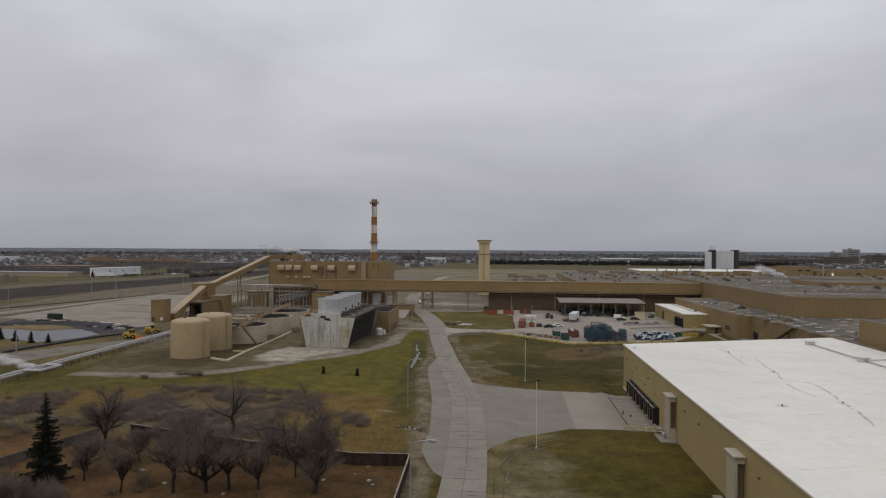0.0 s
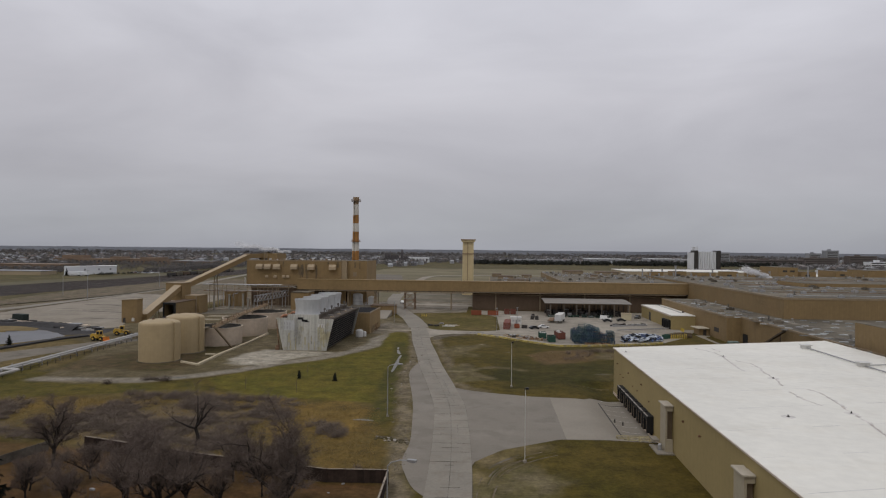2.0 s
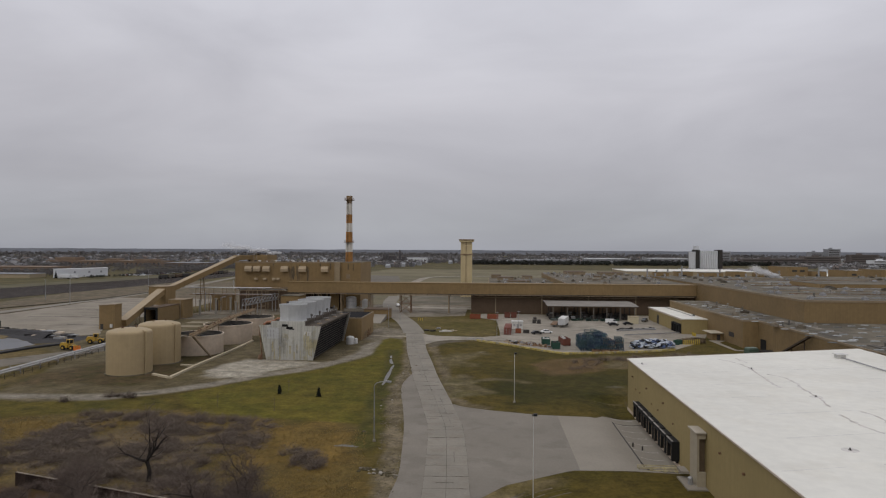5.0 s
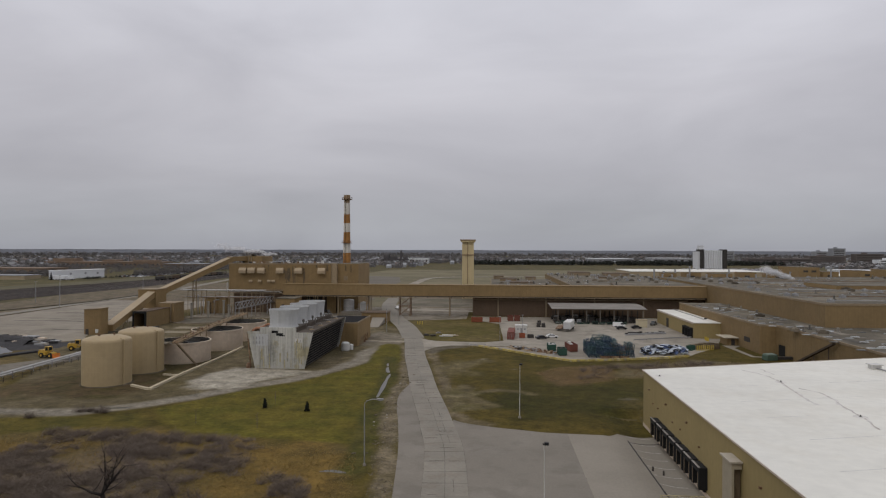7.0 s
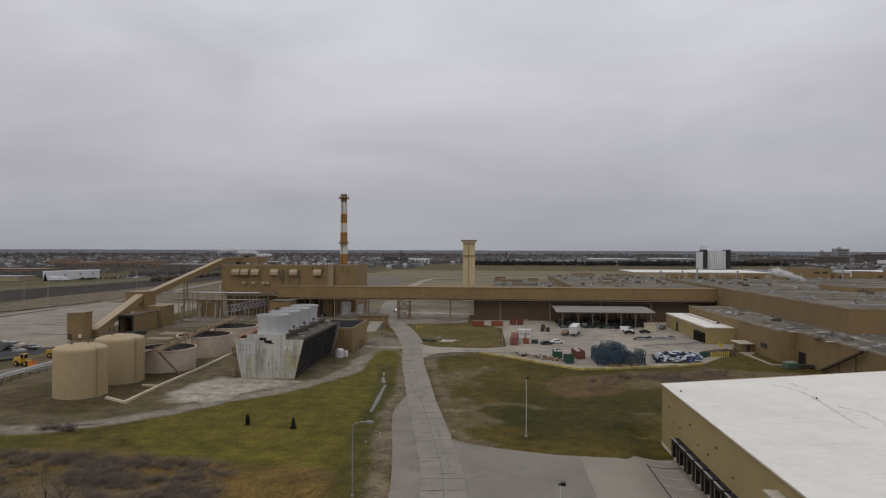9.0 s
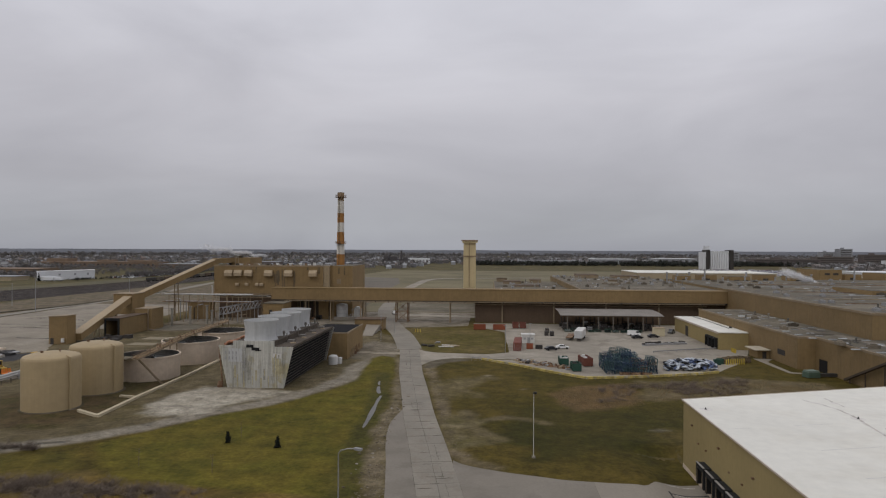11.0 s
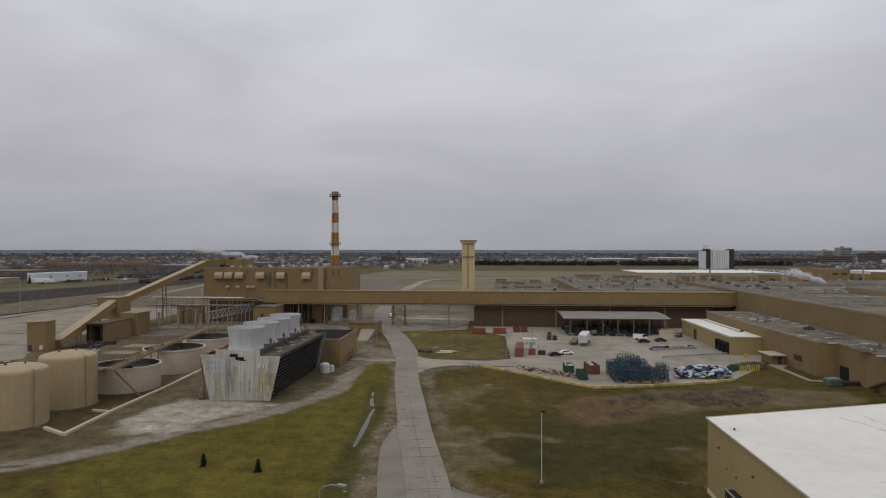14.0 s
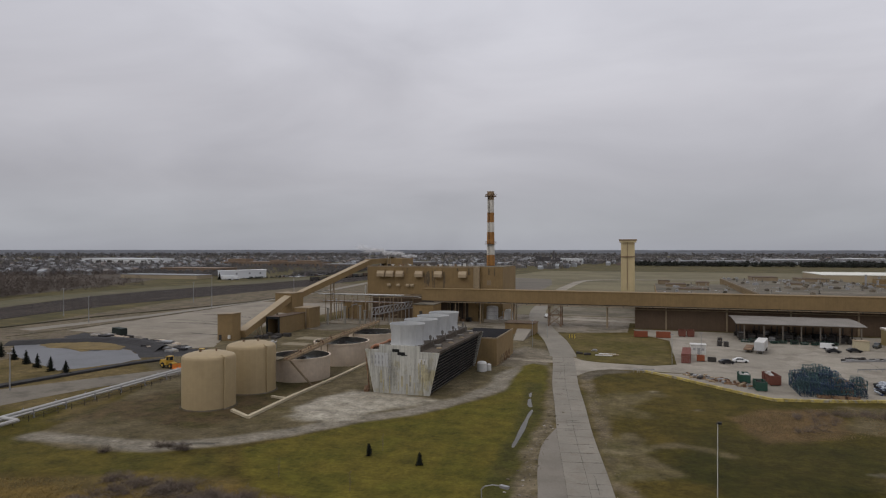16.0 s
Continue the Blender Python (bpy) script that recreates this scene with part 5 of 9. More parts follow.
for y in (Y0, Y1 - 0.4):
    ew = part("end_wall", slice_ct(y, y + 0.4, CT_), M_CTWALL, ct, "rust-streaked white corrugated end wall")
    if y == Y0:
        for k in range(21):
            x = -66.6 + k * 0.68
            f = 1 + (0.13 if x < -60 else 0.16)
            xt = -60 + (x + 60) * (1.32 if x < -60 else 1.30)
            bm = bmesh.new()
            beam(bm, (x, Y0 - 0.03, 0.05), (max(min(xt, -50.7), -69.0), Y0 - 0.03, 10.1), 0.10, 0.06)
            part("rib", bm, M_CTWALL, ew)
        for x0, x1, z0, z1 in ((-62.2, -60.4, 10.0, 10.7), (-60.9, -58.9, 9.3, 10.0), (-60.0, -58.4, 9.15, 9.4)):
            part("missing_panel", boxes((x0, x1, Y0 - 0.08, Y0 - 0.01, z0, z1)), M_BLACK, ew, "black hole where panels are missing")
        rng = random.Random(14)
        M_MOULD = mat("mould_stain", (0.33, 0.32, 0.275), 0.9, vary=0.25, big=0.8, streak=0.2)
        M_ALGAE = mat("algae_stain", (0.43, 0.385, 0.25), 0.9, vary=0.25, big=0.8, streak=0.2)
        for k in range(46):
            dark_ = k < 8
            x = rng.gauss(-62.2, 0.7) if dark_ else rng.gauss(-54.2, 0.8) if k < 30 else rng.uniform(-66.3, -52.9)
            z1 = rng.uniform(5.5, 8.6) if k < 30 else rng.uniform(2.5, 6.0)
            z0 = max(0.15, z1 - rng.uniform(1.2, 5.5))
            if x < -66.6 or x > -52.6:
                continue
            w = rng.uniform(0.05, 0.22)
            part("stain_streak", prism([(x - w, Y0 - 0.04 - 0.0025 * k), (x + w, Y0 - 0.04 - 0.0025 * k), (x + w * 0.5, Y0 - 0.012), (x - w * 0.5, Y0 - 0.012)], z0, z1), M_MOULD if dark_ or k % 3 == 0 else M_ALGAE, ew)
        part("upper_panel", boxes((-66.8, -63.2, Y0 - 0.03, Y0 - 0.008, 6.4, 9.7)), M_FAN, ew, "paler repaired panel")
        part("upper_panel", boxes((-55.6, -53.4, Y0 - 0.03, Y0 - 0.008, 7.4, 8.6)), M_WHITE, ew, "white repaired panel")
        for k in range(8):
            part("vent_slot", boxes((-67.6 + 0.9 * (k % 4), -67.3 + 0.9 * (k % 4), Y0 - 0.08, Y0 - 0.012, 7.0 + 1.3 * (k // 4), 7.7 + 1.3 * (k // 4))), M_STEEL, ew)
        bm = bmesh.new()
        for x in (-63.1, -62.5):
            beam(bm, (x, Y0 - 0.35, 1.2), (x, Y0 - 0.35, 10.6), 0.07)
        for z in np.arange(1.5, 10.5, 0.6):
            beam(bm, (-63.1, Y0 - 0.35, z), (-62.5, Y0 - 0.35, z), 0.05)
        for z in np.arange(3.5, 9.8, 1.5):
            beam(bm, (-63.3, Y0 - 0.8, z), (-62.3, Y0 - 0.8, z), 0.06)
            for x in (-63.3, -62.3):
                beam(bm, (x, Y0 - 0.8, z), (x, Y0 - 0.1, z), 0.06)
        part("ladder", bm, M_STEEL, ew, "grey caged ladder")
core = [(-66.4, 0.4), (-53.4, 0.4), (-51.5, 9.9), (-68.2, 9.9)]
part("fill_core", slice_ct(Y0 + 0.4, Y1 - 0.4, core), M_BLACK, ct, "black wet fill")
for side in (0, 1):
    for k in range(12):
        z = 0.5 + 0.82 * k
        xo = (-52.8 + 2.4 * z / 10.2) if side else (-67 - 2.3 * z / 10.4)
        s = 1 if side else -1
        bm = bmesh.new()
        v = [bm.verts.new(p) for p in ((xo, Y0 + 0.4, z), (xo - s * 0.9, Y0 + 0.4, z - 0.35), (xo - s * 0.9, Y1 - 0.4, z - 0.35), (xo, Y1 - 0.4, z))]
        w = [bm.verts.new(q.co + Vector((0, 0, 0.07))) for q in v]
        for q in ((3, 2, 1, 0),):
            bm.faces.new([v[i] for i in q])
        bm.faces.new(w)
        for i in range(4):
            bm.faces.new((v[i], v[(i + 1) % 4], w[(i + 1) % 4], w[i]))
        bmesh.ops.recalc_face_normals(bm, faces=bm.faces)
        part("louvre", bm, mat("weathered_louvre", (0.16, 0.14, 0.12), 0.8, vary=0.3, big=0.3), ct, "dark weathered louvre blade")
deck = part("deck", boxes((-69.0, -65.6, Y0 + 0.4, Y1 - 0.4, 9.9, 10.25), (-55.2, -50.5, Y0 + 0.4, Y1 - 0.4, 9.9, 10.25), (-65.6, -55.2, Y0 + 0.4, Y1 - 0.4, 9.9, 11.3)), mat("brown_deck_planks", (0.085, 0.068, 0.052), 0.9, vary=0.3, big=0.3, fine=3.0), ct, "brown weathered plank deck")
part("kerb", boxes((-50.9, -50.6, Y0 + 0.4, Y1 - 0.4, 10.25, 10.5), (-55.4, -55.1, Y0 + 0.4, Y1 - 0.4, 11.3, 11.5)), MATS["brown_deck_planks"], deck)
for k, y in enumerate((220.4, 230.4, 240.4, 250.4)):
    fc = part("fan_cylinder", turned(bmesh.new(), -60.4, y, [(4.2, 11.3), (4.05, 11.6), (3.95, 12.6), (3.97, 13.6), (4.1, 15.0), (4.35, 16.3), (4.25, 16.3), (4.0, 15.0), (3.87, 13.6), (3.85, 12.0)], 56, close_top=False), M_FAN, ct, "pale grey fibreglass fan cylinder")
    for a in range(8):
        an = a * math.tau / 8
        bm = bmesh.new()
        tube(bm, [(-60.4 + 4.2 * math.cos(an), y + 4.2 * math.sin(an), 11.4), (-60.4 + 3.98 * math.cos(an), y + 3.98 * math.sin(an), 12.6), (-60.4 + 4.38 * math.cos(an), y + 4.42 * math.sin(an), 16.2)], 0.05, 4)
        part("seam_rib", bm, M_FAN, fc)
    bm = bmesh.new()
    for b in range(5):
        an = b * math.tau / 5 + k
        beam(bm, (-60.4, y, 13.0), (-60.4 + 3.4 * math.cos(an), y + 3.4 * math.sin(an), 13.1), 0.5, 0.08)
    part("fan_blade", bm, M_STEEL, fc)
    yy = y + 4.4
    part("valve_box", boxes((-54.6, -53.0, yy - 1.2, yy + 0.6, 10.25, 10.75)), mat("weathered_grey_steel", (0.17, 0.155, 0.135), 0.7, vary=0.3), deck)
    bm = bmesh.new()
    tube(bm, [(-55.9, yy, 10.9), (-55.9, yy, 13.0)], 0.22, 8)
    tube(bm, [(-55.2, yy + 0.3, 10.3), (-55.2, yy + 0.3, 12.4)], 0.16, 8)
    turned(bm, -55.9, yy, [(0.1, 12.1), (0.36, 12.15), (0.38, 12.8), (0.2, 13.0)], 10)
    part("gear_motor", bm, mat("weathered_grey_steel", (0.17, 0.155, 0.135), 0.7, vary=0.3), deck, "grey fan gear motor")
    part("hatch", turned(bmesh.new(), -52.6, y + 1.5, [(0.75, 10.25), (0.7, 10.45), (0.4, 10.5)], 14), M_TANSTEEL, deck)
bm = bmesh.new()
tube(bm, [(-68.0, Y0 + 1, 10.6), (-68.0, Y1 - 2, 10.6)], 0.34, 10)
for y in (217, 226, 236, 246):
    tube(bm, [(-68.0, y, 10.7), (-67.2, y, 11.2), (-66.2, y, 11.1)], 0.36, 10)
part("header_pipe", bm, mat("orange_primer", (0.34, 0.17, 0.10), 0.75, vary=0.2), ct, "orange-brown header pipe")
bm = bmesh.new()
tube(bm, [(-69.5, Y0 + 0.8, 10.0), (-68.7, Y0 + 0.6, 3), (-68.4, Y0 + 0.5, 0.6)], 0.2, 8)
turned(bm, -69.0, Y0 + 0.3, [(0.7, 0), (0.75, 0.8), (0.4, 1.5)], 10)
part("down_pipe", bm, M_RUST, ct, "rusty down pipe")
ctb = thing("switch_house", "tan flat-roofed switch house behind a cooling tower", "switch house")
part("wall", boxes((-60, -46.6, 258.6, 283, 0, 7.9)), M_TAN, ctb)
part("roof", boxes((-59.7, -46.9, 258.9, 282.7, 7.9, 8.05)), mat("black_felt_roof", (0.013, 0.0125, 0.0135), 0.9, vary=0.2, big=0.2), ctb, "black felt roof")
MATS["black_felt_roof"].node_tree.nodes["Principled BSDF"].inputs["Specular IOR Level"].default_value = 0.08
part("coping", boxes((-60.1, -46.5, 258.5, 258.85, 7.9, 8.3), (-46.85, -46.5, 258.85, 283.1, 7.9, 8.3)), M_TANSTEEL, ctb)
for y in (262.5, 265.5, 269, 273.5):
    bm = bmesh.new()
    beam(bm, (-46.5, y, 1.0), (-45.9, y + 0.2, 3.0), 0.22, 0.22)
    beam(bm, (-45.9, y + 0.2, 0.0), (-45.9, y + 0.2, 3.0), 0.2, 0.2)
    box(bm, -46.6, -46.1, y - 0.2, y + 0.3, 0, 0.9)
    part("wall_pipe", bm, M_TANSTEEL if y < 266 else M_RUST, ctb, "tan wall pipe")
pt = thing("polymer_tank", "white plastic dosing tank on gravel", "tank")
part("vessel", turned(bmesh.new(), -48.8, 249.5, [(1.4, 0.03), (1.4, 2.3), (1.05, 2.7), (0.3, 2.85)], 24), M_WHITE, pt)
part("side_vessel", turned(bmesh.new(), -47.1, 251, [(0.65, 0.03), (0.65, 1.7), (0.25, 1.95)], 16), M_WHITE, pt)
gr = thing("ramp_house", "low tan building with a sloping concrete ramp", "building")
part("wall", boxes((-59.5, -47.6, 331, 340, 0, 4.4)), M_TAN, gr)
part("roof", boxes((-59.8, -47.3, 330.7, 340.3, 4.4, 4.65)), M_BROWN, gr)
bm = bmesh.new()
v = [bm.verts.new(p) for p in ((-54.5, 330.9, 0.05), (-48.6, 330.9, 0.05), (-48.6, 313, 0.06), (-52.6, 313, 0.06), (-54.5, 330.9, 2.4), (-48.6, 330.9, 2.4))]
for q in ((0, 1, 5, 4), (1, 2, 5), (0, 4, 3), (4, 5, 2, 3), (0, 3, 2, 1)):
    bm.faces.new([v[i] for i in q])
bmesh.ops.recalc_face_normals(bm, faces=bm.faces)
part("ramp", bm, M_APRON, gr, "pale concrete ramp")

# ---- silver and white tanks under the gallery ----
M_SILVER = mat("silver_paint", (0.52, 0.52, 0.51), 0.5, 0.2, vary=0.15, big=0.3, streak=0.15)
st = thing("silver_tank", "silver steel tank on a concrete plinth beneath the gallery", "tank")
part("plinth", boxes((-77.4, -71.0, 367.6, 373.9, 0, 1.5)), M_APRON, st, "pale concrete plinth")
part("shell", turned(bmesh.new(), -74.1, 370.6, [(2.75, 1.5), (2.75, 7.2), (2.0, 7.6), (0.3, 7.8)], 32), M_SILVER, st)
for z in (3.2, 5.2):
    part("hoop", turned(bmesh.new(), -74.1, 370.6, [(2.76, z), (2.82, z + 0.1), (2.76, z + 0.2)], 32, close_top=False), M_STEEL, st)
st = thing("white_tank", "white process tank with pipework on a plinth", "tank")
part("plinth", boxes((-70.9, -63.6, 367.8, 373.6, 0, 1.5)), M_APRON, st, "pale concrete plinth")
part("shell", turned(bmesh.new(), -66.4, 370.4, [(1.9, 1.5), (1.9, 5.4), (1.3, 6.2), (0.2, 6.5)], 24), M_WHITE, st)
bm = bmesh.new()
for y in (367.9, 373.4):
    for z in (2.0, 2.5):
        tube(bm, [(-70.6, y, z), (-63.8, y, z)], 0.06, 6)
    for x in (-70.6, -68.3, -66.0, -63.8):
        tube(bm, [(x, y, 1.5), (x, y, 2.55)], 0.06, 6)
part("railing", bm, M_WHITE, st)
bm = bmesh.new()
tube(bm, [(-68.8, 368.6, 1.5), (-68.8, 368.6, 5.2), (-67.4, 369.2, 5.6)], 0.15, 6)
tube(bm, [(-63.9, 368.6, 1.5), (-63.9, 368.6, 5), (-65, 369.6, 5.6)], 0.15, 6)
part("pipe", bm, M_STEEL, st)

# ---- storage tanks ----
for x, y, r, z in ((-96.5, 192, 5.7, 10.9), (-96.7, 208.4, 5.85, 10.9)):
    t_ = thing("storage_tank", "cream painted steel storage tank with a domed top", "tank", group="storage tanks")
    sh = part("shell", turned(bmesh.new(), x, y, [(r, 0), (r, z - 0.35), (r - 0.06, z), (r - 0.25, z + 0.3), (r - 0.7, z + 0.52)], 64, close_top=False), M_TANK, t_)
    part("dome", turned(bmesh.new(), x, y, [(r - 0.7, z + 0.52), (r * 0.65, z + 0.9), (r * 0.35, z + 1.12), (0.3, z + 1.2)], 64), M_TANK, t_)
    part("manway", turned(bmesh.new(), x - 1.2, y - 1.4, [(0.28, z + 1.0), (0.28, z + 1.4), (0.36, z + 1.42), (0.3, z + 1.5)], 12), M_RUST, t_, "dark roof hatch")
    part("vent", turned(bmesh.new(), x + 1.6, y + 0.4, [(0.14, z + 1.0), (0.14, z + 1.5), (0.26, z + 1.55), (0.1, z + 1.75)], 10), M_RUST, t_)
    bm = bmesh.new()
    ax, ay = x + (r + 0.25) * math.cos(-0.35), y + (r + 0.25) * math.sin(-0.35)
    tube(bm, [(ax, ay, 0), (ax, ay, z + 0.4), (x + (r - 1) * math.cos(-0.35), y + (r - 1) * math.sin(-0.35), z + 0.6)], 0.17, 10)
    part("riser_pipe", bm, M_TANK, t_)
    for zz in (3.7, 7.3):
        part("weld_course", turned(bmesh.new(), x, y, [(r + 0.004, zz), (r + 0.03, zz + 0.03), (r + 0.004, zz + 0.06)], 64, close_top=False), M_TANK, sh)
    part("footing", turned(bmesh.new(), x, y, [(r + 0.5, 0), (r + 0.45, 0.18), (r, 0.2)], 48, close_top=False), M_GRAVEL, t_)
for x, y, r, z in ((-93.4, 226.3, 7.9, 6.1), (-93.4, 251, 8.3, 6.6), (-93, 274, 8.2, 6.6)):
    t_ = thing("clarifier", "open round concrete clarifier with grey water", "tank", group="clarifiers")
    part("shell", turned(bmesh.new(), x, y, [(r - 0.05, 0), (r, 0.2), (r, z - 0.5), (r + 0.15, z - 0.45), (r + 0.15, z), (r - 0.25, z)], 64, close_top=False), M_CLAR, t_)
    part("liner", turned(bmesh.new(), x, y, [(r - 0.25, z - 0.01), (r - 0.3, z - 3.2)], 64, close_top=False), mat("wet_concrete", (0.060, 0.056, 0.048), 0.6, vary=0.3, big=0.3, streak=0.3), t_, "dark wet inner wall")
    part("water", turned(bmesh.new(), x, y, [(r - 0.2, z - 1.6), (r - 0.35, z - 1.2)], 64), M_WATER, t_, "still grey water")
    part("weir", turned(bmesh.new(), x, y, [(r - 1.2, z - 1.5), (r - 1.2, z - 1.05), (r - 1.35, z - 1.05), (r - 1.35, z - 1.5)], 48, close_top=False), M_DARK, t_)
    part("centre_well", turned(bmesh.new(), x, y, [(1.3, z - 1.5), (1.3, z - 0.5), (1.1, z - 0.5), (1.1, z - 1.5)], 20, close_top=False), M_DARK, t_)
# pipe bridge over the clarifiers
br = thing("pipe_walkway", "tan pipe walkway over open clarifiers", "walkway")


def bridge_x(y):
    return float(np.interp(y, [210, 221, 249, 294], [-87.8, -89.6, -94.5, -99.4]))


M_BRPIPE = mat("ochre_pipe", (0.33, 0.235, 0.13), 0.75, vary=0.2, big=0.4)
BY = [210, 221, 234, 248, 262, 277, 292]
for dx, dz, rr, m in ((-0.75, 0, 0.15, M_BRPIPE), (-0.25, 0, 0.12, M_RUST), (0.25, 0.0, 0.16, M_BRPIPE), (0.7, 0.05, 0.12, M_BRPIPE), (0.8, 0.45, 0.07, M_TANSTEEL), (-0.5, 0.4, 0.08, M_BRPIPE)):
    bm = bmesh.new()
    tube(bm, [(bridge_x(y) + dx, y, 7.75 + dz) for y in BY], rr, 8)
    part("pipe", bm, m, br, "tan pipes")
bm = bmesh.new()
for y0, y1 in zip(BY, BY[1:]):
    beam(bm, (bridge_x(y0), y0, 7.4), (bridge_x(y1), y1, 7.4), 1.8, 0.14)
part("grating", bm, M_TANSTEEL, br)
for s in (-0.95, 0.95):
    bm = bmesh.new()
    for y in np.arange(211, 292, 4.0):
        beam(bm, (bridge_x(y) + s, y, 7.4), (bridge_x(y) + s, y, 8.4), 0.06)
    for y0, y1 in zip(BY, BY[1:]):
        beam(bm, (bridge_x(y0) + s, y0, 8.4), (bridge_x(y1) + s, y1, 8.4), 0.06)
    part("handrail", bm, M_RUST, br)
for y in (238.4, 262.6, 284, 291):
    for s in (-1.0, 1.0):
        bm = bmesh.new()
        beam(bm, (bridge_x(y) + s, y, 0), (bridge_x(y) + s, y, 7.4), 0.28)
        part("leg", bm, M_TANSTEEL, br)
for y in (218.6, 226, 236, 244, 256):
    bm = bmesh.new()
    turned(bm, bridge_x(y) + 0.3, y, [(0.22, 7.6), (0.28, 8.3), (0.12, 8.7)], 10)
    beam(bm, (bridge_x(y) - 0.6, y + 0.5, 7.5), (bridge_x(y) - 0.6, y + 0.5, 9.0), 0.12)
    part("valve", bm, M_RUST, br, "rusty valve on a pipe bridge")
bm = bmesh.new()
beam(bm, (-88.9, 213.0, 7.0), (-84.9, 217.0, 0.2), 1.5, 0.3)
part("chute", bm, M_TANSTEEL, br)
for x0, x1, y0, y1, z in ((-101, -92.8, 214, 218.2, 6.4), (-106, -98, 236.5, 241.5, 6.5), (-109, -100, 250, 256, 6.2)):
    part("platform", boxes((x0, x1, y0, y1, z, z + 0.3)), mat("faded_ply", (0.20, 0.165, 0.105), 0.85, vary=0.2), br)
bas = thing("sunken_basin", "round settling basin with a low kerb", "basin")
part("kerb", turned(bmesh.new(), -136, 330, [(12.6, 0), (12.6, 0.5), (12.0, 0.5), (12.0, 0.06)], 48, close_top=False), mat("muddy_concrete", (0.21, 0.175, 0.13), 0.9, vary=0.25, big=0.3), bas)
part("sludge", turned(bmesh.new(), -136, 330, [(12.2, 0.04), (12.0, 0.1)], 48), mat("dark_sludge", (0.115, 0.10, 0.07), 0.85, vary=0.3, big=0.3), bas)
kb = thing("kerb_wall", "low pale concrete kerb wall", "kerb")
part("run", prism([(-82.1, 184.9), (-81.3, 184.9), (-82.5, 203), (-83.0, 229), (-84.4, 252), (-85.2, 252), (-83.8, 229), (-83.3, 203), (-82.2, 186)], 0, 0.55), mat("cream_concrete", (0.46, 0.395, 0.275), 0.85, vary=0.15), kb)
part("return", prism([(-88.5, 188.6), (-82.2, 184.9), (-82.2, 185.7), (-88.5, 189.5)], 0, 0.5), MATS["cream_concrete"], kb)
part("return", prism([(-87.5, 202.5), (-83.4, 201.7), (-83.4, 202.4), (-87.5, 203.2)], 0, 0.45), MATS["cream_concrete"], kb)

# ---- coal conveyors ----
rh = thing("reclaim_house", "tan steel conveyor reclaim house", "hopper house")
part("wall", boxes((-159, -152.3, 279, 284, 0, 9.8)), M_TAN, rh)
bm = bmesh.new()
v = [bm.verts.new(p) for p in ((-159.2, 278.8, 9.7), (-152.1, 278.8, 10.1), (-152.1, 284.2, 10.1), (-159.2, 284.2, 9.7), (-159.2, 278.8, 9.95), (-152.1, 278.8, 10.35), (-152.1, 284.2, 10.35), (-159.2, 284.2, 9.95))]
for q in ((3, 2, 1, 0), (4, 5, 6, 7), (0, 1, 5, 4), (1, 2, 6, 5), (2, 3, 7, 6), (3, 0, 4, 7)):
    bm.faces.new([v[i] for i in q])
part("roof", bm, M_TANSTEEL, rh)
part("gable_fill", boxes((-155.5, -152.3, 279.02, 283.98, 9.8, 10.1)), M_TAN, rh)
part("door", boxes((-158.4, -157.2, 278.92, 278.995, 0, 2.2)), M_DARK, rh)
part("meter_box", boxes((-154.2, -153.2, 278.5, 278.99, 0.8, 2.2)), M_WHITE, rh)
th_ = thing("transfer_house", "tan conveyor transfer house", "transfer house")
part("wall", boxes((-163.4, -155, 326, 336, 6, 14.6)), M_TAN, th_)
part("roof", boxes((-163.6, -154.8, 325.8, 336.2, 14.6, 14.85)), M_TANSTEEL, th_)
part("support", boxes(*[(x - 0.4, x + 0.4, y - 0.4, y + 0.4, 0, 6) for x in (-162.8, -155.6) for y in (326.6, 335.4)]), M_TANSTEEL, th_)
cs = thing("crusher_shed", "tan shed with a wide dark open bay", "shed")
part("wall", boxes((-151.2, -150.8, 300.4, 321, 0, 6.9), (-146, -145.6, 300.4, 321, 0, 6.9)), M_TANY, cs)
part("roof", boxes((-151.4, -145.4, 300.2, 321, 6.9, 7.15)), M_BROWN, cs)
part("door_frame", boxes((-151.4, -150.8, 299.9, 300.4, 0, 7.2), (-146, -145.4, 299.9, 300.4, 0, 7.2), (-150.8, -146, 299.9, 300.4, 6.3, 7.2)), M_BLACK, cs)
part("interior", boxes((-150.7, -146.1, 308, 308.3, 0, 6.8)), M_DARK, cs)
part("wing", boxes((-151, -143.8, 321.1, 331, 0, 8.8)), M_TANY, cs)
part("wing_roof", boxes((-151.2, -143.6, 321, 331.2, 8.8, 9.05)), M_TANSTEEL, cs)
part("downpipe", boxes((-145.4, -144.9, 320.6, 321, 0, 8.8)), M_TANSTEEL, cs)
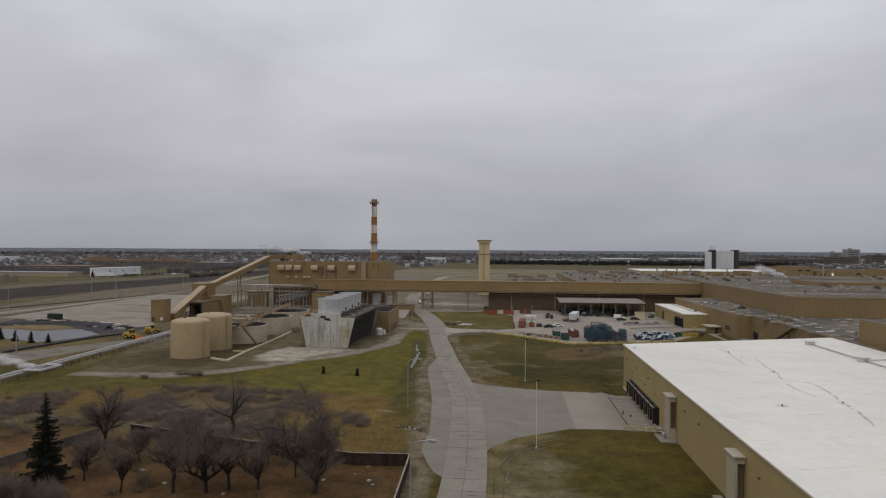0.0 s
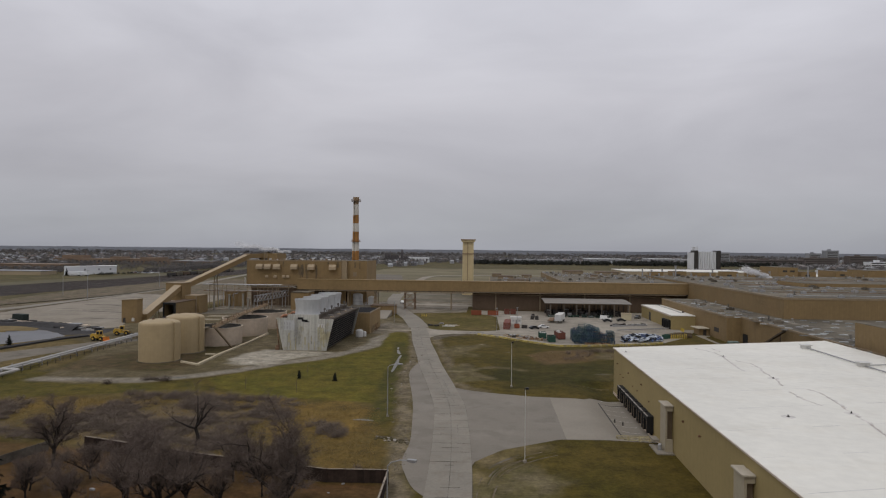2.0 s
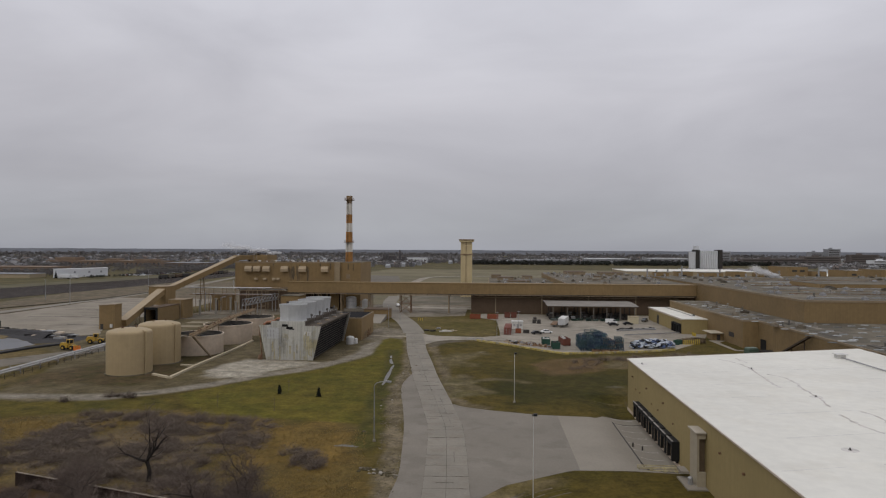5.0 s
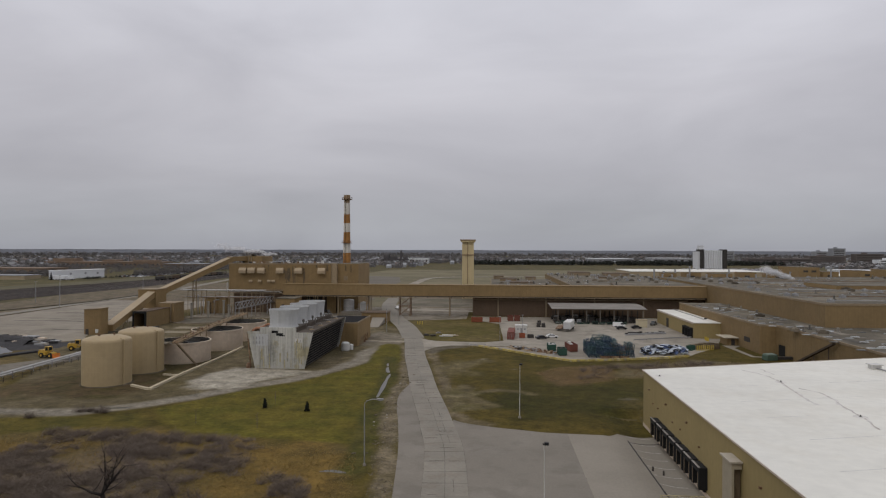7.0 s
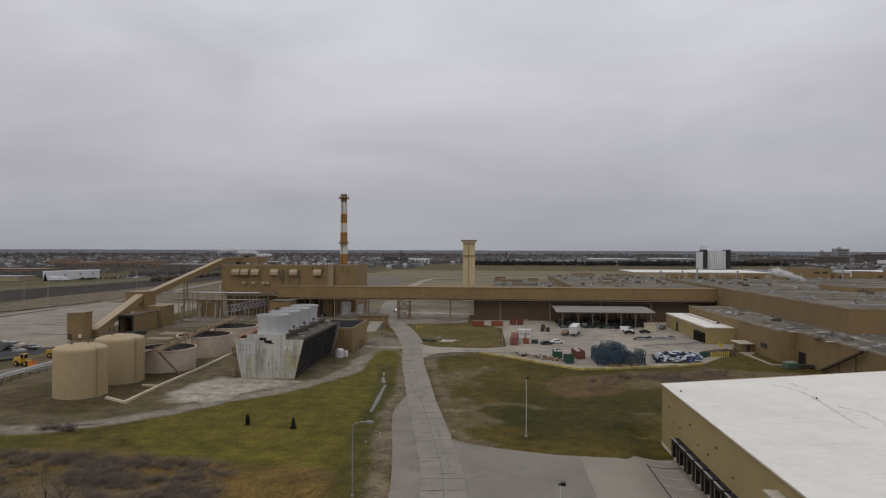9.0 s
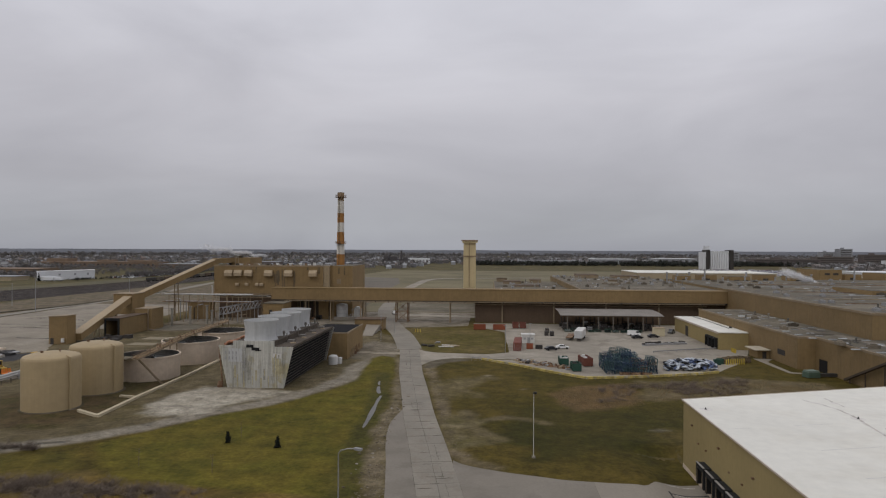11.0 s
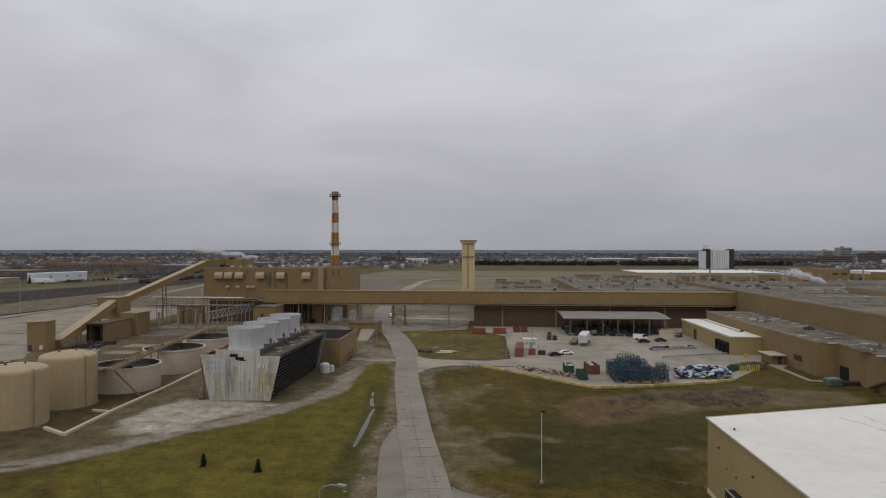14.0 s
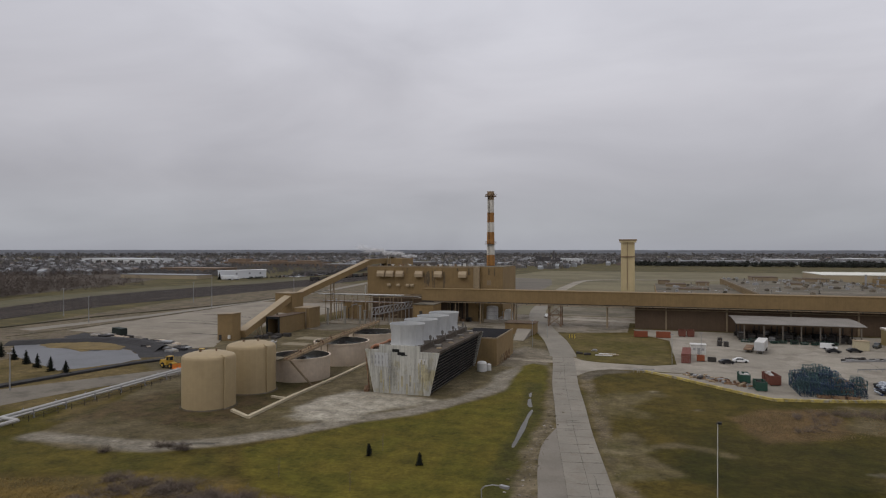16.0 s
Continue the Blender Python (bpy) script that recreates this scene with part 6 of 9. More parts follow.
for p, q, w, legs in (((-152.0, 284, 2.0), (-157.2, 327, 12.6), 3.3, ((0.35, 0.7))), ((-157, 335, 13.2), (-140.5, 378, 28.0), 3.3, ((0.45,)))):
    cv = thing("conveyor", "tan enclosed sloping conveyor", "conveyor", group="sloping conveyors")
    bm = bmesh.new()
    beam(bm, p, q, w, 2.6)
    part("casing", bm, M_TAN, cv)
    bm = bmesh.new()
    up = Vector((0, 0, 1.4))
    beam(bm, Vector(p) + up, Vector(q) + up, w + 0.3, 0.15)
    part("cover", bm, M_HOOD, cv, "paler tan cover strip")
    for k in legs:
        a = Vector(p).lerp(Vector(q), k)
        bm = bmesh.new()
        for s in (-1.2, 1.2):
            beam(bm, (a.x + s, a.y, 0), (a.x + s * 0.7, a.y, a.z - 1.2), 0.35)
        beam(bm, (a.x - 1.2, a.y, 0.2), (a.x + 0.8, a.y, a.z - 1.4), 0.2)
        part("trestle", bm, M_TANSTEEL, cv)
jb = thing("scrap_heap", "dark heap of coal and steel scrap", "heap")
rng = random.Random(8)
bm = bmesh.new()
for k in range(30):
    x, y = rng.uniform(-149, -141), rng.uniform(286, 299)
    s = rng.uniform(0.5, 1.8)
    box(bm, x, x + s * 1.6, y, y + s, 0, s * rng.uniform(0.4, 1.0))
part("scrap", bm, M_DARK, jb)
# pipe racks between transfer house and boiler
pr = thing("pipe_rack", "grey steel pipe rack with many thin pipes", "pipe rack")
for k, x in enumerate((-152, -145, -138, -131, -124, -117)):
    bm = bmesh.new()
    for y in (352, 358):
        beam(bm, (x, y, 0), (x, y, 12.6), 0.24)
    beam(bm, (x, 352, 12.5), (x, 358, 12.5), 0.25)
    beam(bm, (x, 352, 9), (x, 358, 9), 0.2)
    part("bent", bm, M_TANSTEEL, pr)
for y, z, r, m in ((352.6, 12.9, 0.2, M_STEEL), (354.0, 12.8, 0.14, M_RUST), (355.4, 12.9, 0.18, M_WHITE), (357, 12.8, 0.2, M_TANSTEEL), (357, 9.3, 0.2, M_STEEL), (353.5, 9.3, 0.16, M_RUST)):
    bm = bmesh.new()
    tube(bm, [(-156, y, z), (-113, y, z)], r, 8)
    part("pipe", bm, m, pr)
for x, y, h in ((-149, 333, 7.2), (-143, 337, 7.6), (-137, 342, 8), (-131, 346, 8.2), (-126, 340, 6.6)):
    part("pier", boxes((x - 0.4, x + 0.4, y - 0.4, y + 0.4, 0, h), (x - 0.7, x + 0.7, y - 0.7, y + 0.7, h, h + 0.25)), mat("grey_concrete", (0.25, 0.232, 0.195), 0.9, vary=0.2, big=0.3, streak=0.2), pr, "grey concrete pier")
rs = thing("blower_house", "tan process box with a brown band", "shed")
part("wall", boxes((-149, -138, 365, 370, 0, 8.0)), M_TAN, rs)
part("roof", boxes((-149.3, -137.7, 364.7, 370.3, 8.0, 8.25)), M_TANSTEEL, rs)
rng = random.Random(77)
rp = thing("process_pipework", "rust-red valves and pipework behind a rack", "pipework")
for k in range(14):
    x, z = rng.uniform(-152, -119), rng.uniform(0, 8)
    bm = bmesh.new()
    tube(bm, [(x, 362.5, 0), (x, 362.5, z + 2), (x + rng.uniform(-3, 3), 362.5, z + 2.4)], rng.uniform(0.12, 0.3), 8)
    part("riser", bm, rng.choice((M_RUST, M_TANSTEEL, M_STEEL, M_DARK)), rp)

# ---- storage yard: shelter ----
canopy = thing("canopy", "open steel shelter with a grey sheet roof", "shelter")
bm = bmesh.new()
n = 8
pr_ = [(336.2 + 24.6 * k / n, 6.3 + 1.3 * math.sin(math.pi * (0.12 + 0.55 * k / n))) for k in range(n + 1)]
top = [[bm.verts.new((x, y, z)) for y, z in pr_] for x in (27.6, 70.6)]
bot = [[bm.verts.new((x, y, z - 0.18)) for y, z in pr_] for x in (27.6, 70.6)]
for k in range(n):
    bm.faces.new((top[0][k], top[1][k], top[1][k + 1], top[0][k + 1]))
    bm.faces.new((bot[0][k + 1], bot[1][k + 1], bot[1][k], bot[0][k]))
for a in (0, 1):
    for k in range(n):
        bm.faces.new((top[a][k], top[a][k + 1], bot[a][k + 1], bot[a][k]))
bm.faces.new((top[0][0], bot[0][0], bot[1][0], top[1][0]))
bm.faces.new((top[0][n], top[1][n], bot[1][n], bot[0][n]))
bmesh.ops.recalc_face_normals(bm, faces=bm.faces)
part("roof", bm, mat("grey_sheet_roof", (0.235, 0.215, 0.19), 0.7, 0.1, vary=0.15, big=0.15, ribs=5.0), canopy, "grey corrugated sheet roof")
part("eaves_beam", boxes((27.8, 70.4, 336.4, 336.7, 6.15, 6.5)), M_BROWN, canopy)
part("back_beam", boxes((27.8, 70.4, 359.8, 360.2, 6.6, 7.0)), M_DARK, canopy)
for x in (30.5, 37.2, 43.5, 49.6, 55.8, 62, 68.8):
    for y, h in ((336.6, 6.15), (348, 7.2), (360, 6.6)):
        part("post", boxes((x - 0.2, x + 0.2, y - 0.2, y + 0.2, 0.04, h)), mat("grey_post", (0.15, 0.13, 0.105), 0.7, vary=0.2) if y < 340 else M_DARK, canopy)
# goods under the shelter
rng = random.Random(11)


def rack(x, y, w, d, h, material, seed):
    """An open stillage: posts, rails and two loaded shelves."""
    r = random.Random(seed)
    t_ = thing("stillage", "dark steel stillage with packed parts", "stillage", group="stillages under the shelter")
    bm = bmesh.new()
    for a in (0, w):
        for b in (0, d):
            beam(bm, (x + a, y + b, 0.05), (x + a, y + b, h), 0.12)
    for z in (0.3, h * 0.5, h):
        for b in (0, d):
            beam(bm, (x, y + b, z), (x + w, y + b, z), 0.1)
        for a in (0, w):
            beam(bm, (x + a, y, z), (x + a, y + d, z), 0.1)
    part("frame", bm, material, t_)
    bm = bmesh.new()
    for z in (0.35, h * 0.5 + 0.05):
        box(bm, x + 0.1, x + w - 0.1, y + 0.1, y + d - 0.1, z, z + h * r.uniform(0.2, 0.36))
    part("load", bm, r.choice((M_DARK, M_BLACK, M_STEEL, M_DARK)), t_)


for k in range(46):
    x, y = 29 + 3.3 * (k % 12) + rng.uniform(-0.3, 0.3), (339, 345, 351, 333.2)[k // 12] + rng.uniform(-0.8, 0.8)
    rack(x, y, 2.3, 1.7, rng.uniform(1.5, 3.4) if k < 36 else rng.uniform(0.8, 1.5), M_DARK if k < 36 else M_GRBIN, k)
M_TEAL = mat("teal_painted_steel", (0.055, 0.10, 0.105), 0.6, vary=0.3, big=0.5, per_object=0.45)
M_NAVY = mat("navy_painted_steel", (0.03, 0.05, 0.085), 0.6, vary=0.3, big=0.5, per_object=0.4)


def crate_mesh(name, material, w=2.2, d=1.4, h=1.0):
    """An open steel cage: one welded frame of posts, rails and mesh bars."""
    bm = bmesh.new()
    bmesh.ops.create_cube(bm, size=1.0)
    bmesh.ops.scale(bm, vec=(w, d, h), verts=bm.verts)
    bmesh.ops.translate(bm, vec=(0, 0, h / 2), verts=bm.verts)
    bmesh.ops.subdivide_edges(bm, edges=[e for e in bm.edges if abs((e.verts[0].co - e.verts[1].co).z) < 0.1], cuts=2)
    bmesh.ops.wireframe(bm, faces=bm.faces, thickness=0.11, use_replace=True, use_even_offset=True, use_boundary=True)
    return mesh_of(bm, name, material)


me_c = [crate_mesh("crate", M_TEAL), crate_mesh("crate", M_NAVY), crate_mesh("crate", M_RUST)]
# two heaps of stacked cages
for name, cx, cy, nx, ny, levels in (("large", 36.0, 248, 5, 9, 6), ("small", 43.4, 246, 1, 4, 4)):
    hp = thing("cage_pile", "tall pile of teal and navy steel cages", "cage pile", at=(cx, cy, 0.05))
    for i in range(nx):
        for j in range(ny):
            u, v = (i - (nx - 1) / 2) / (nx / 2), (j - (ny - 1) / 2) / (ny / 2)
            top_ = max(1, round(levels * (1 - 0.45 * abs(u) ** 2 - 0.3 * abs(v) ** 2) + rng.uniform(-1.6, 0.6)))
            for k in range(top_):
                ob = new("cage", rng.choice(me_c[:2] if i < nx - 2 or rng.random() < 0.5 else me_c))
                ob.parent = hp
                ob.matrix_local = pose((i - (nx - 1) / 2) * 2.3 + rng.uniform(-0.15, 0.15), (j - (ny - 1) / 2) * 1.55 + rng.uniform(-0.1, 0.1), 1.02 * k, rng.uniform(-3, 3), rng.uniform(-3, 3), rng.uniform(-14, 14))
for x in (35, 38, 41):
    b_ = thing("steel_tray", "rust-red low steel tray by a barrier", "tray", boxes((x - 1.3, x + 1.3, 240.2, 241.6, 0.05, 0.2), (x - 1.3, x - 1.2, 240.2, 241.6, 0.2, 0.8), (x + 1.2, x + 1.3, 240.2, 241.6, 0.2, 0.8), (x - 1.2, x + 1.2, 240.2, 240.3, 0.2, 0.8)), M_RUST, group="rust-red trays")
# heap of bales and bags in white, blue, black
M_BALE = mat("baled_film", (0.44, 0.475, 0.52), 0.5, vary=0.2, big=0.6, per_object=0.25)
M_BALE2 = mat("blue_drum", (0.04, 0.06, 0.12), 0.5, vary=0.2, per_object=0.4)


def lump(name, material, seed, s=1.0, long_=1.0):
    r = random.Random(seed)
    bm = bmesh.new()
    bmesh.ops.create_icosphere(bm, subdivisions=1, radius=s)
    for v in bm.verts:
        v.co = Vector((v.co.x * 1.25 * long_, v.co.y * 0.9, max(v.co.z * 0.62 / long_, -0.3 * s))) * r.uniform(0.75, 1.15)
    return mesh_of(bm, name, material)


lumps = [lump("bale", M_BALE, 1, 0.6, 1.6), lump("bale", M_BALE, 2, 0.7, 1.4), lump("bale", M_BALE2, 3, 0.62, 1.3), lump("bale", M_BLACK, 4, 0.66, 1.5)]
hp = thing("bale_heap", "heap of white and blue plastic bales", "heap", at=(56.5, 254, 0.05))
for k in range(290):
    u, v = rng.uniform(-1, 1), rng.uniform(-1, 1)
    lev = 2.2 * (1 - abs(u) ** 2.5 * 0.6) * (1 - abs(v) ** 2 * 0.7)
    ob = new("bale", rng.choice(lumps[:2] + lumps[2:] + lumps[1:]))
    ob.parent = hp
    ob.matrix_local = pose(u * 7.0 + v * 1.8, v * 6.2, 0.3 + rng.uniform(0.2, 1.0) * lev, rng.uniform(-25, 25), rng.uniform(-25, 25), rng.uniform(0, 360))
# pallet stacks and yellow posts
pal = mesh_of(boxes(*[(-0.6, 0.6, -0.5 + 0.22 * i, -0.36 + 0.22 * i, 0.1, 0.14) for i in range(5)], (-0.6, -0.5, -0.5, 0.52, 0, 0.1), (-0.05, 0.05, -0.5, 0.52, 0, 0.1), (0.5, 0.6, -0.5, 0.52, 0, 0.1)), "pallet", mat("pallet_wood", (0.16, 0.12, 0.075), 0.9, vary=0.3, per_object=0.3))
hp = thing("pallet_stack", "row of stacked brown wooden pallets", "pallet stack", at=(73, 263.5, 0.05))
for i in range(6):
    for j in range(3):
        for k in range(9 + rng.randrange(5)):
            ob = new("pallet", pal)
            ob.parent = hp
            ob.matrix_local = pose(-4.5 + 1.7 * i, -2 + 1.5 * j + 0.5 * i, 0.145 * k, 0, 0, rng.uniform(-5, 5) + 15)
for k in range(9):
    x, y = 68.6 + 0.75 * k, 258.8 + 0.28 * k
    b_ = thing("bollard", "yellow steel bollard beside pallets", "bollard", turned(bmesh.new(), x, y, [(0.16, 0.03), (0.16, 1.7), (0.08, 1.85)], 8), M_YEL, group="yellow bollards")
for x, y in ((66.2, 259.5), (67.6, 261.4)):
    b_ = thing("green_skip", "small green steel skip", "skip", boxes((x - 0.9, x + 0.9, y - 0.8, y + 0.8, 0.05, 0.2), (x - 0.9, x - 0.8, y - 0.8, y + 0.8, 0.2, 1.6), (x + 0.8, x + 0.9, y - 0.8, y + 0.8, 0.2, 1.6), (x - 0.8, x + 0.8, y - 0.8, y - 0.7, 0.2, 1.6), (x - 0.8, x + 0.8, y + 0.7, y + 0.8, 0.2, 1.6)), M_GRBIN, group="green skips")


# yellow barrier along the yard edge
EDGE = [(-4.6, 261.4), (3.6, 254.0), (10.9, 246.2), (17.8, 239.2), (23.5, 234.1), (31, 235.4), (39, 237.2), (47, 239.8), (55, 242.6), (62, 246)]
bar = thing("yellow_barrier", "long low yellow barrier of concrete blocks", "barrier")
M_BARR = mat("yellow_barrier_paint", (0.42, 0.33, 0.10), 0.8, vary=0.3, big=0.6, fine=3.0, second=(0.33, 0.30, 0.22), cover=0.4, per_object=0.2)
me_b = mesh_of(prism([(-0.95, -0.32), (0.95, -0.32), (0.95, 0.32), (-0.95, 0.32)], 0, 0.6), "block", M_BARR)
for a, b in zip(EDGE, EDGE[1:]):
    a, b = Vector(a), Vector(b)
    m = max(1, round((b - a).length / 2.0))
    for k in range(m):
        c = a.lerp(b, (k + 0.5) / m)
        ob = new("block", me_b)
        ob.parent = bar
        ob.matrix_local = pose(c.x, c.y, 0.03, 0, 0, math.degrees(math.atan2(b.y - a.y, b.x - a.x)) + rng.uniform(-3, 3))


# skips, containers, vehicles
def skip(x, y, turn, w, l, h, material, label, load=None):
    t_ = thing("skip", label, "skip", at=(x, y, 0.05))
    t_.rotation_euler[2] = radians(turn)
    part("tub", boxes((-w / 2, w / 2, -l / 2, l / 2, 0.15, 0.3), (-w / 2, -w / 2 + 0.1, -l / 2, l / 2, 0.3, h), (w / 2 - 0.1, w / 2, -l / 2, l / 2, 0.3, h), (-w / 2 + 0.1, w / 2 - 0.1, -l / 2, -l / 2 + 0.1, 0.3, h), (-w / 2 + 0.1, w / 2 - 0.1, l / 2 - 0.1, l / 2, 0.3, h)), material, t_)
    for k in range(4):
        yy = -l / 2 + l * (k + 0.5) / 4
        part("rib", boxes((-w / 2 - 0.08, -w / 2 - 0.001, yy - 0.06, yy + 0.06, 0.2, h)), material, t_)
        part("rib", boxes((w / 2 + 0.001, w / 2 + 0.08, yy - 0.06, yy + 0.06, 0.2, h)), material, t_)
    part("runner", boxes((-w / 2 + 0.3, -w / 2 + 0.5, -l / 2, l / 2, 0, 0.15), (w / 2 - 0.5, w / 2 - 0.3, -l / 2, l / 2, 0, 0.15)), M_DARK, t_)
    if load:
        r = random.Random(int(x * 7))
        for k in range(12):
            a, b, s = r.uniform(-w / 2 + 0.3, w / 2 - 0.8), r.uniform(-l / 2 + 0.3, l / 2 - 1), r.uniform(0.3, 0.8)
            part("waste_piece", boxes((a, a + s, b, b + s, 0.2, h * r.uniform(0.6, 1.15))), load, t_)
    return t_


skip(19.9, 255.6, 0, 2.6, 5.0, 2.2, M_GRBIN, "green steel skip full of pale waste", M_WHITE)
skip(22.4, 246.5, 2, 2.5, 4.8, 2.2, M_GRBIN, "dark green steel skip on the yard", M_DARK)
skip(26.4, 255.5, 8, 2.7, 6.6, 2.5, M_REDBIN, "rust-red steel skip filled with waste", M_WHITE)
skip(-6.6, 337.5, 90, 2.4, 5.2, 2.2, mat("orange_red_steel", (0.23, 0.068, 0.032), 0.7, vary=0.15), "orange-red roll-off skip on the verge")
skip(1.8, 338, 90, 2.4, 5.4, 2.2, MATS["orange_red_steel"], "orange-red roll-off skip with rusty ribs")
skip(9.0, 345.5, 0, 2.5, 5.5, 2.4, M_REDBIN, "dull red roll-off skip beside another")
skip(12.2, 345.8, 0, 2.5, 5.5, 2.4, M_REDBIN, "dull red roll-off skip beside another")
skip(11.6, 285.4, 90, 1.7, 2.2, 1.8, MATS["orange_red_steel"], "small orange waste skip")
skip(14.8, 285.5, 90, 1.6, 2.4, 1.3, M_DARK, "small black waste skip")
cn = thing("shipping_container", "faded red corrugated shipping container", "container", at=(7.6, 288, 0.05))
cn.rotation_euler[2] = radians(-4)
part("body", boxes((-1.3, 1.3, -8, 7, 0.1, 2.75)), mat("red_container", (0.17, 0.055, 0.038), 0.7, vary=0.15, ribs=3.0, rib_axis="Y"), cn)
part("door_bar", boxes(*[(x, x + 0.06, -8.06, -8.001, 0.2, 2.6) for x in (-0.9, -0.3, 0.3, 0.9)]), M_STEEL, cn)
part("frame", boxes((-1.33, 1.33, -8.04, -8.001, 0.05, 0.2), (-1.33, 1.33, -8.04, -8.001, 2.65, 2.8)), M_REDBIN, cn)
so = thing("site_office", "white site office with a flat tan roof", "site office")
part("wall", boxes((9.6, 14.2, 299.5, 303, 0.05, 3.0)), M_WHITE, so)
part("roof", boxes((9.4, 14.4, 299.3, 303.2, 3.0, 3.2)), M_WHITE, so)
part("door", boxes((11.6, 12.5, 299.42, 299.495, 0.1, 2.1)), M_STEEL, so)
for x in (10.2, 12.9):
    part("window", boxes((x, x + 0.8, 299.43, 299.495, 1.3, 2.0)), M_STEEL, so)


def wheel(bm, x, y, r, w, side):
    n = 14
    rings = [[bm.verts.new((x + s, y + rr * math.cos(k * math.tau / n), r + rr * math.sin(k * math.tau / n))) for k in range(n)] for s, rr in ((-w / 2, r * 0.9), (-w / 3, r), (w / 3, r), (w / 2, r * 0.9))]
    for a, b in zip(rings, rings[1:]):
        for k in range(n):
            bm.faces.new((a[k], a[(k + 1) % n], b[(k + 1) % n], b[k]))
    bm.faces.new(rings[0][::-1])
    bm.faces.new(rings[-1])
    bmesh.ops.recalc_face_normals(bm, faces=bm.faces)


def car(x, y, turn, paint, label, z=0.05, van=False, pickup=False):
    """A car lengthways on its own y axis, made from a side outline."""
    t_ = thing("van" if van else "pickup_truck" if pickup else "car", label, "van" if van else "pickup" if pickup else "car", at=(x, y, z))
    t_.rotation_euler[2] = radians(turn)
    if van:
        side = [(-2.6, 0.4), (2.5, 0.4), (2.6, 1.0), (2.1, 1.15), (1.5, 2.0), (-2.55, 2.1), (-2.6, 1.0)]
        glass = [(1.45, 1.9), (2.0, 1.2), (0.7, 1.2), (0.7, 1.9)]
    elif pickup:
        side = [(-2.8, 0.55), (2.7, 0.55), (2.75, 1.05), (1.5, 1.15), (0.9, 1.8), (-0.6, 1.85), (-0.8, 1.15), (-2.8, 1.1)]
        glass = [(0.8, 1.75), (1.35, 1.2), (-0.6, 1.2), (-0.5, 1.78)]
    else:
        side = [(-2.2, 0.35), (2.15, 0.35), (2.25, 0.7), (1.1, 0.95), (0.5, 1.4), (-1.0, 1.43), (-1.8, 0.98), (-2.25, 0.9)]
        glass = [(0.42, 1.36), (0.98, 0.98), (-1.6, 0.98), (-0.95, 1.38)]
    for nm, prof, hw, m in (("body", side, 0.88, paint), ("glazing", glass, 0.892, M_GLASS)):
        bm = bmesh.new()
        rings = [[bm.verts.new((s * hw * (1.0 if b < 1.0 or nm == "glazing" else 0.86), a, b)) for a, b in prof] for s in (-1, 1)]
        k_ = len(prof)
        for k in range(k_):
            bm.faces.new((rings[0][k], rings[1][k], rings[1][(k + 1) % k_], rings[0][(k + 1) % k_]))
        bm.faces.new(rings[0])
        bm.faces.new(rings[1][::-1])
        bmesh.ops.recalc_face_normals(bm, faces=bm.faces)
        part(nm, bm, m, t_)
    for sx in (-0.82, 0.82):
        for sy in (-1.4, 1.4):
            bm = bmesh.new()
            wheel(bm, sx, sy, 0.34, 0.24, sx)
            part("wheel", bm, M_TYRE, t_)
    for sx in (-0.6, 0.6):
        yl = side[1][0] + 0.02
        part("headlight", boxes((sx - 0.18, sx + 0.18, yl, yl + 0.06, 0.6, 0.75)), M_WHITE, t_)
    return t_


P_WHITE = mat("car_white", (0.72, 0.72, 0.71), 0.3, vary=0.03)
P_DARK = mat("car_black", (0.02, 0.02, 0.022), 0.3, vary=0.05)
P_GREY = mat("car_grey", (0.10, 0.105, 0.11), 0.3, vary=0.05)
car(23.0, 286.6, -84, P_WHITE, "white saloon car parked on the yard")
car(18.8, 283.0, -70, P_DARK, "black saloon car parked on the yard")
car(55, 316, -88, P_DARK, "black car parked before a shelter")
car(62, 319.4, -86, P_DARK, "black car parked beside a tan box")
car(55.6, 324.5, -90, P_WHITE, "white van parked at the shelter", van=True)
car(72.6, 333, -30, P_GREY, "dark grey pickup near a shed", pickup=True)
car(-52.5, 398, -165, P_WHITE, "white pickup truck beside a gallery bent", 0.1, pickup=True)
car(0.8, 372, -60, P_DARK, "dark pickup beyond the gallery", 0.05, pickup=True)
for x, y in ((20.5, 322), (22.6, 321), (21.5, 331)):
    t_ = thing("generator", "dark skid-mounted generator box", "generator", at=(x, y, 0.05))
    part("casing", boxes((-0.7, 0.7, -1.2, 1.2, 0.25, 1.7)), M_DARK, t_)
    part("skid", boxes((-0.8, 0.8, -1.3, 1.3, 0, 0.25)), M_BLACK, t_)
    part("exhaust", turned(bmesh.new(), 0.3, 0.4, [(0.1, 1.7), (0.1, 2.1)], 8), M_RUST, t_)
tb = thing("storage_box", "cream storage box on the yard", "box")
part("body", boxes((63.4, 67.6, 323.6, 327, 0.05, 3.2)), mat("cream_box_paint", (0.50, 0.44, 0.30), 0.7, vary=0.1), tb)
part("lid", boxes((63.2, 67.8, 323.4, 327.2, 3.2, 3.35)), M_HOOD, tb)
tl = thing("box_trailer", "white box trailer standing on the yard", "trailer", at=(32.4, 311, 0.05))
tl.rotation_euler[2] = radians(-14)
part("box", boxes((-1.5, 1.5, -6.5, 6.5, 1.2, 4.0)), M_WHITE, tl)
part("chassis", boxes((-0.6, 0.6, -6.4, 6.4, 0.9, 1.2)), M_DARK, tl)
for sx in (-1.1, 1.1):
    for sy in (4.0, 5.3):
        bm = bmesh.new()
        wheel(bm, sx, sy, 0.5, 0.5, sx)
        part("wheel", bm, M_TYRE, tl)
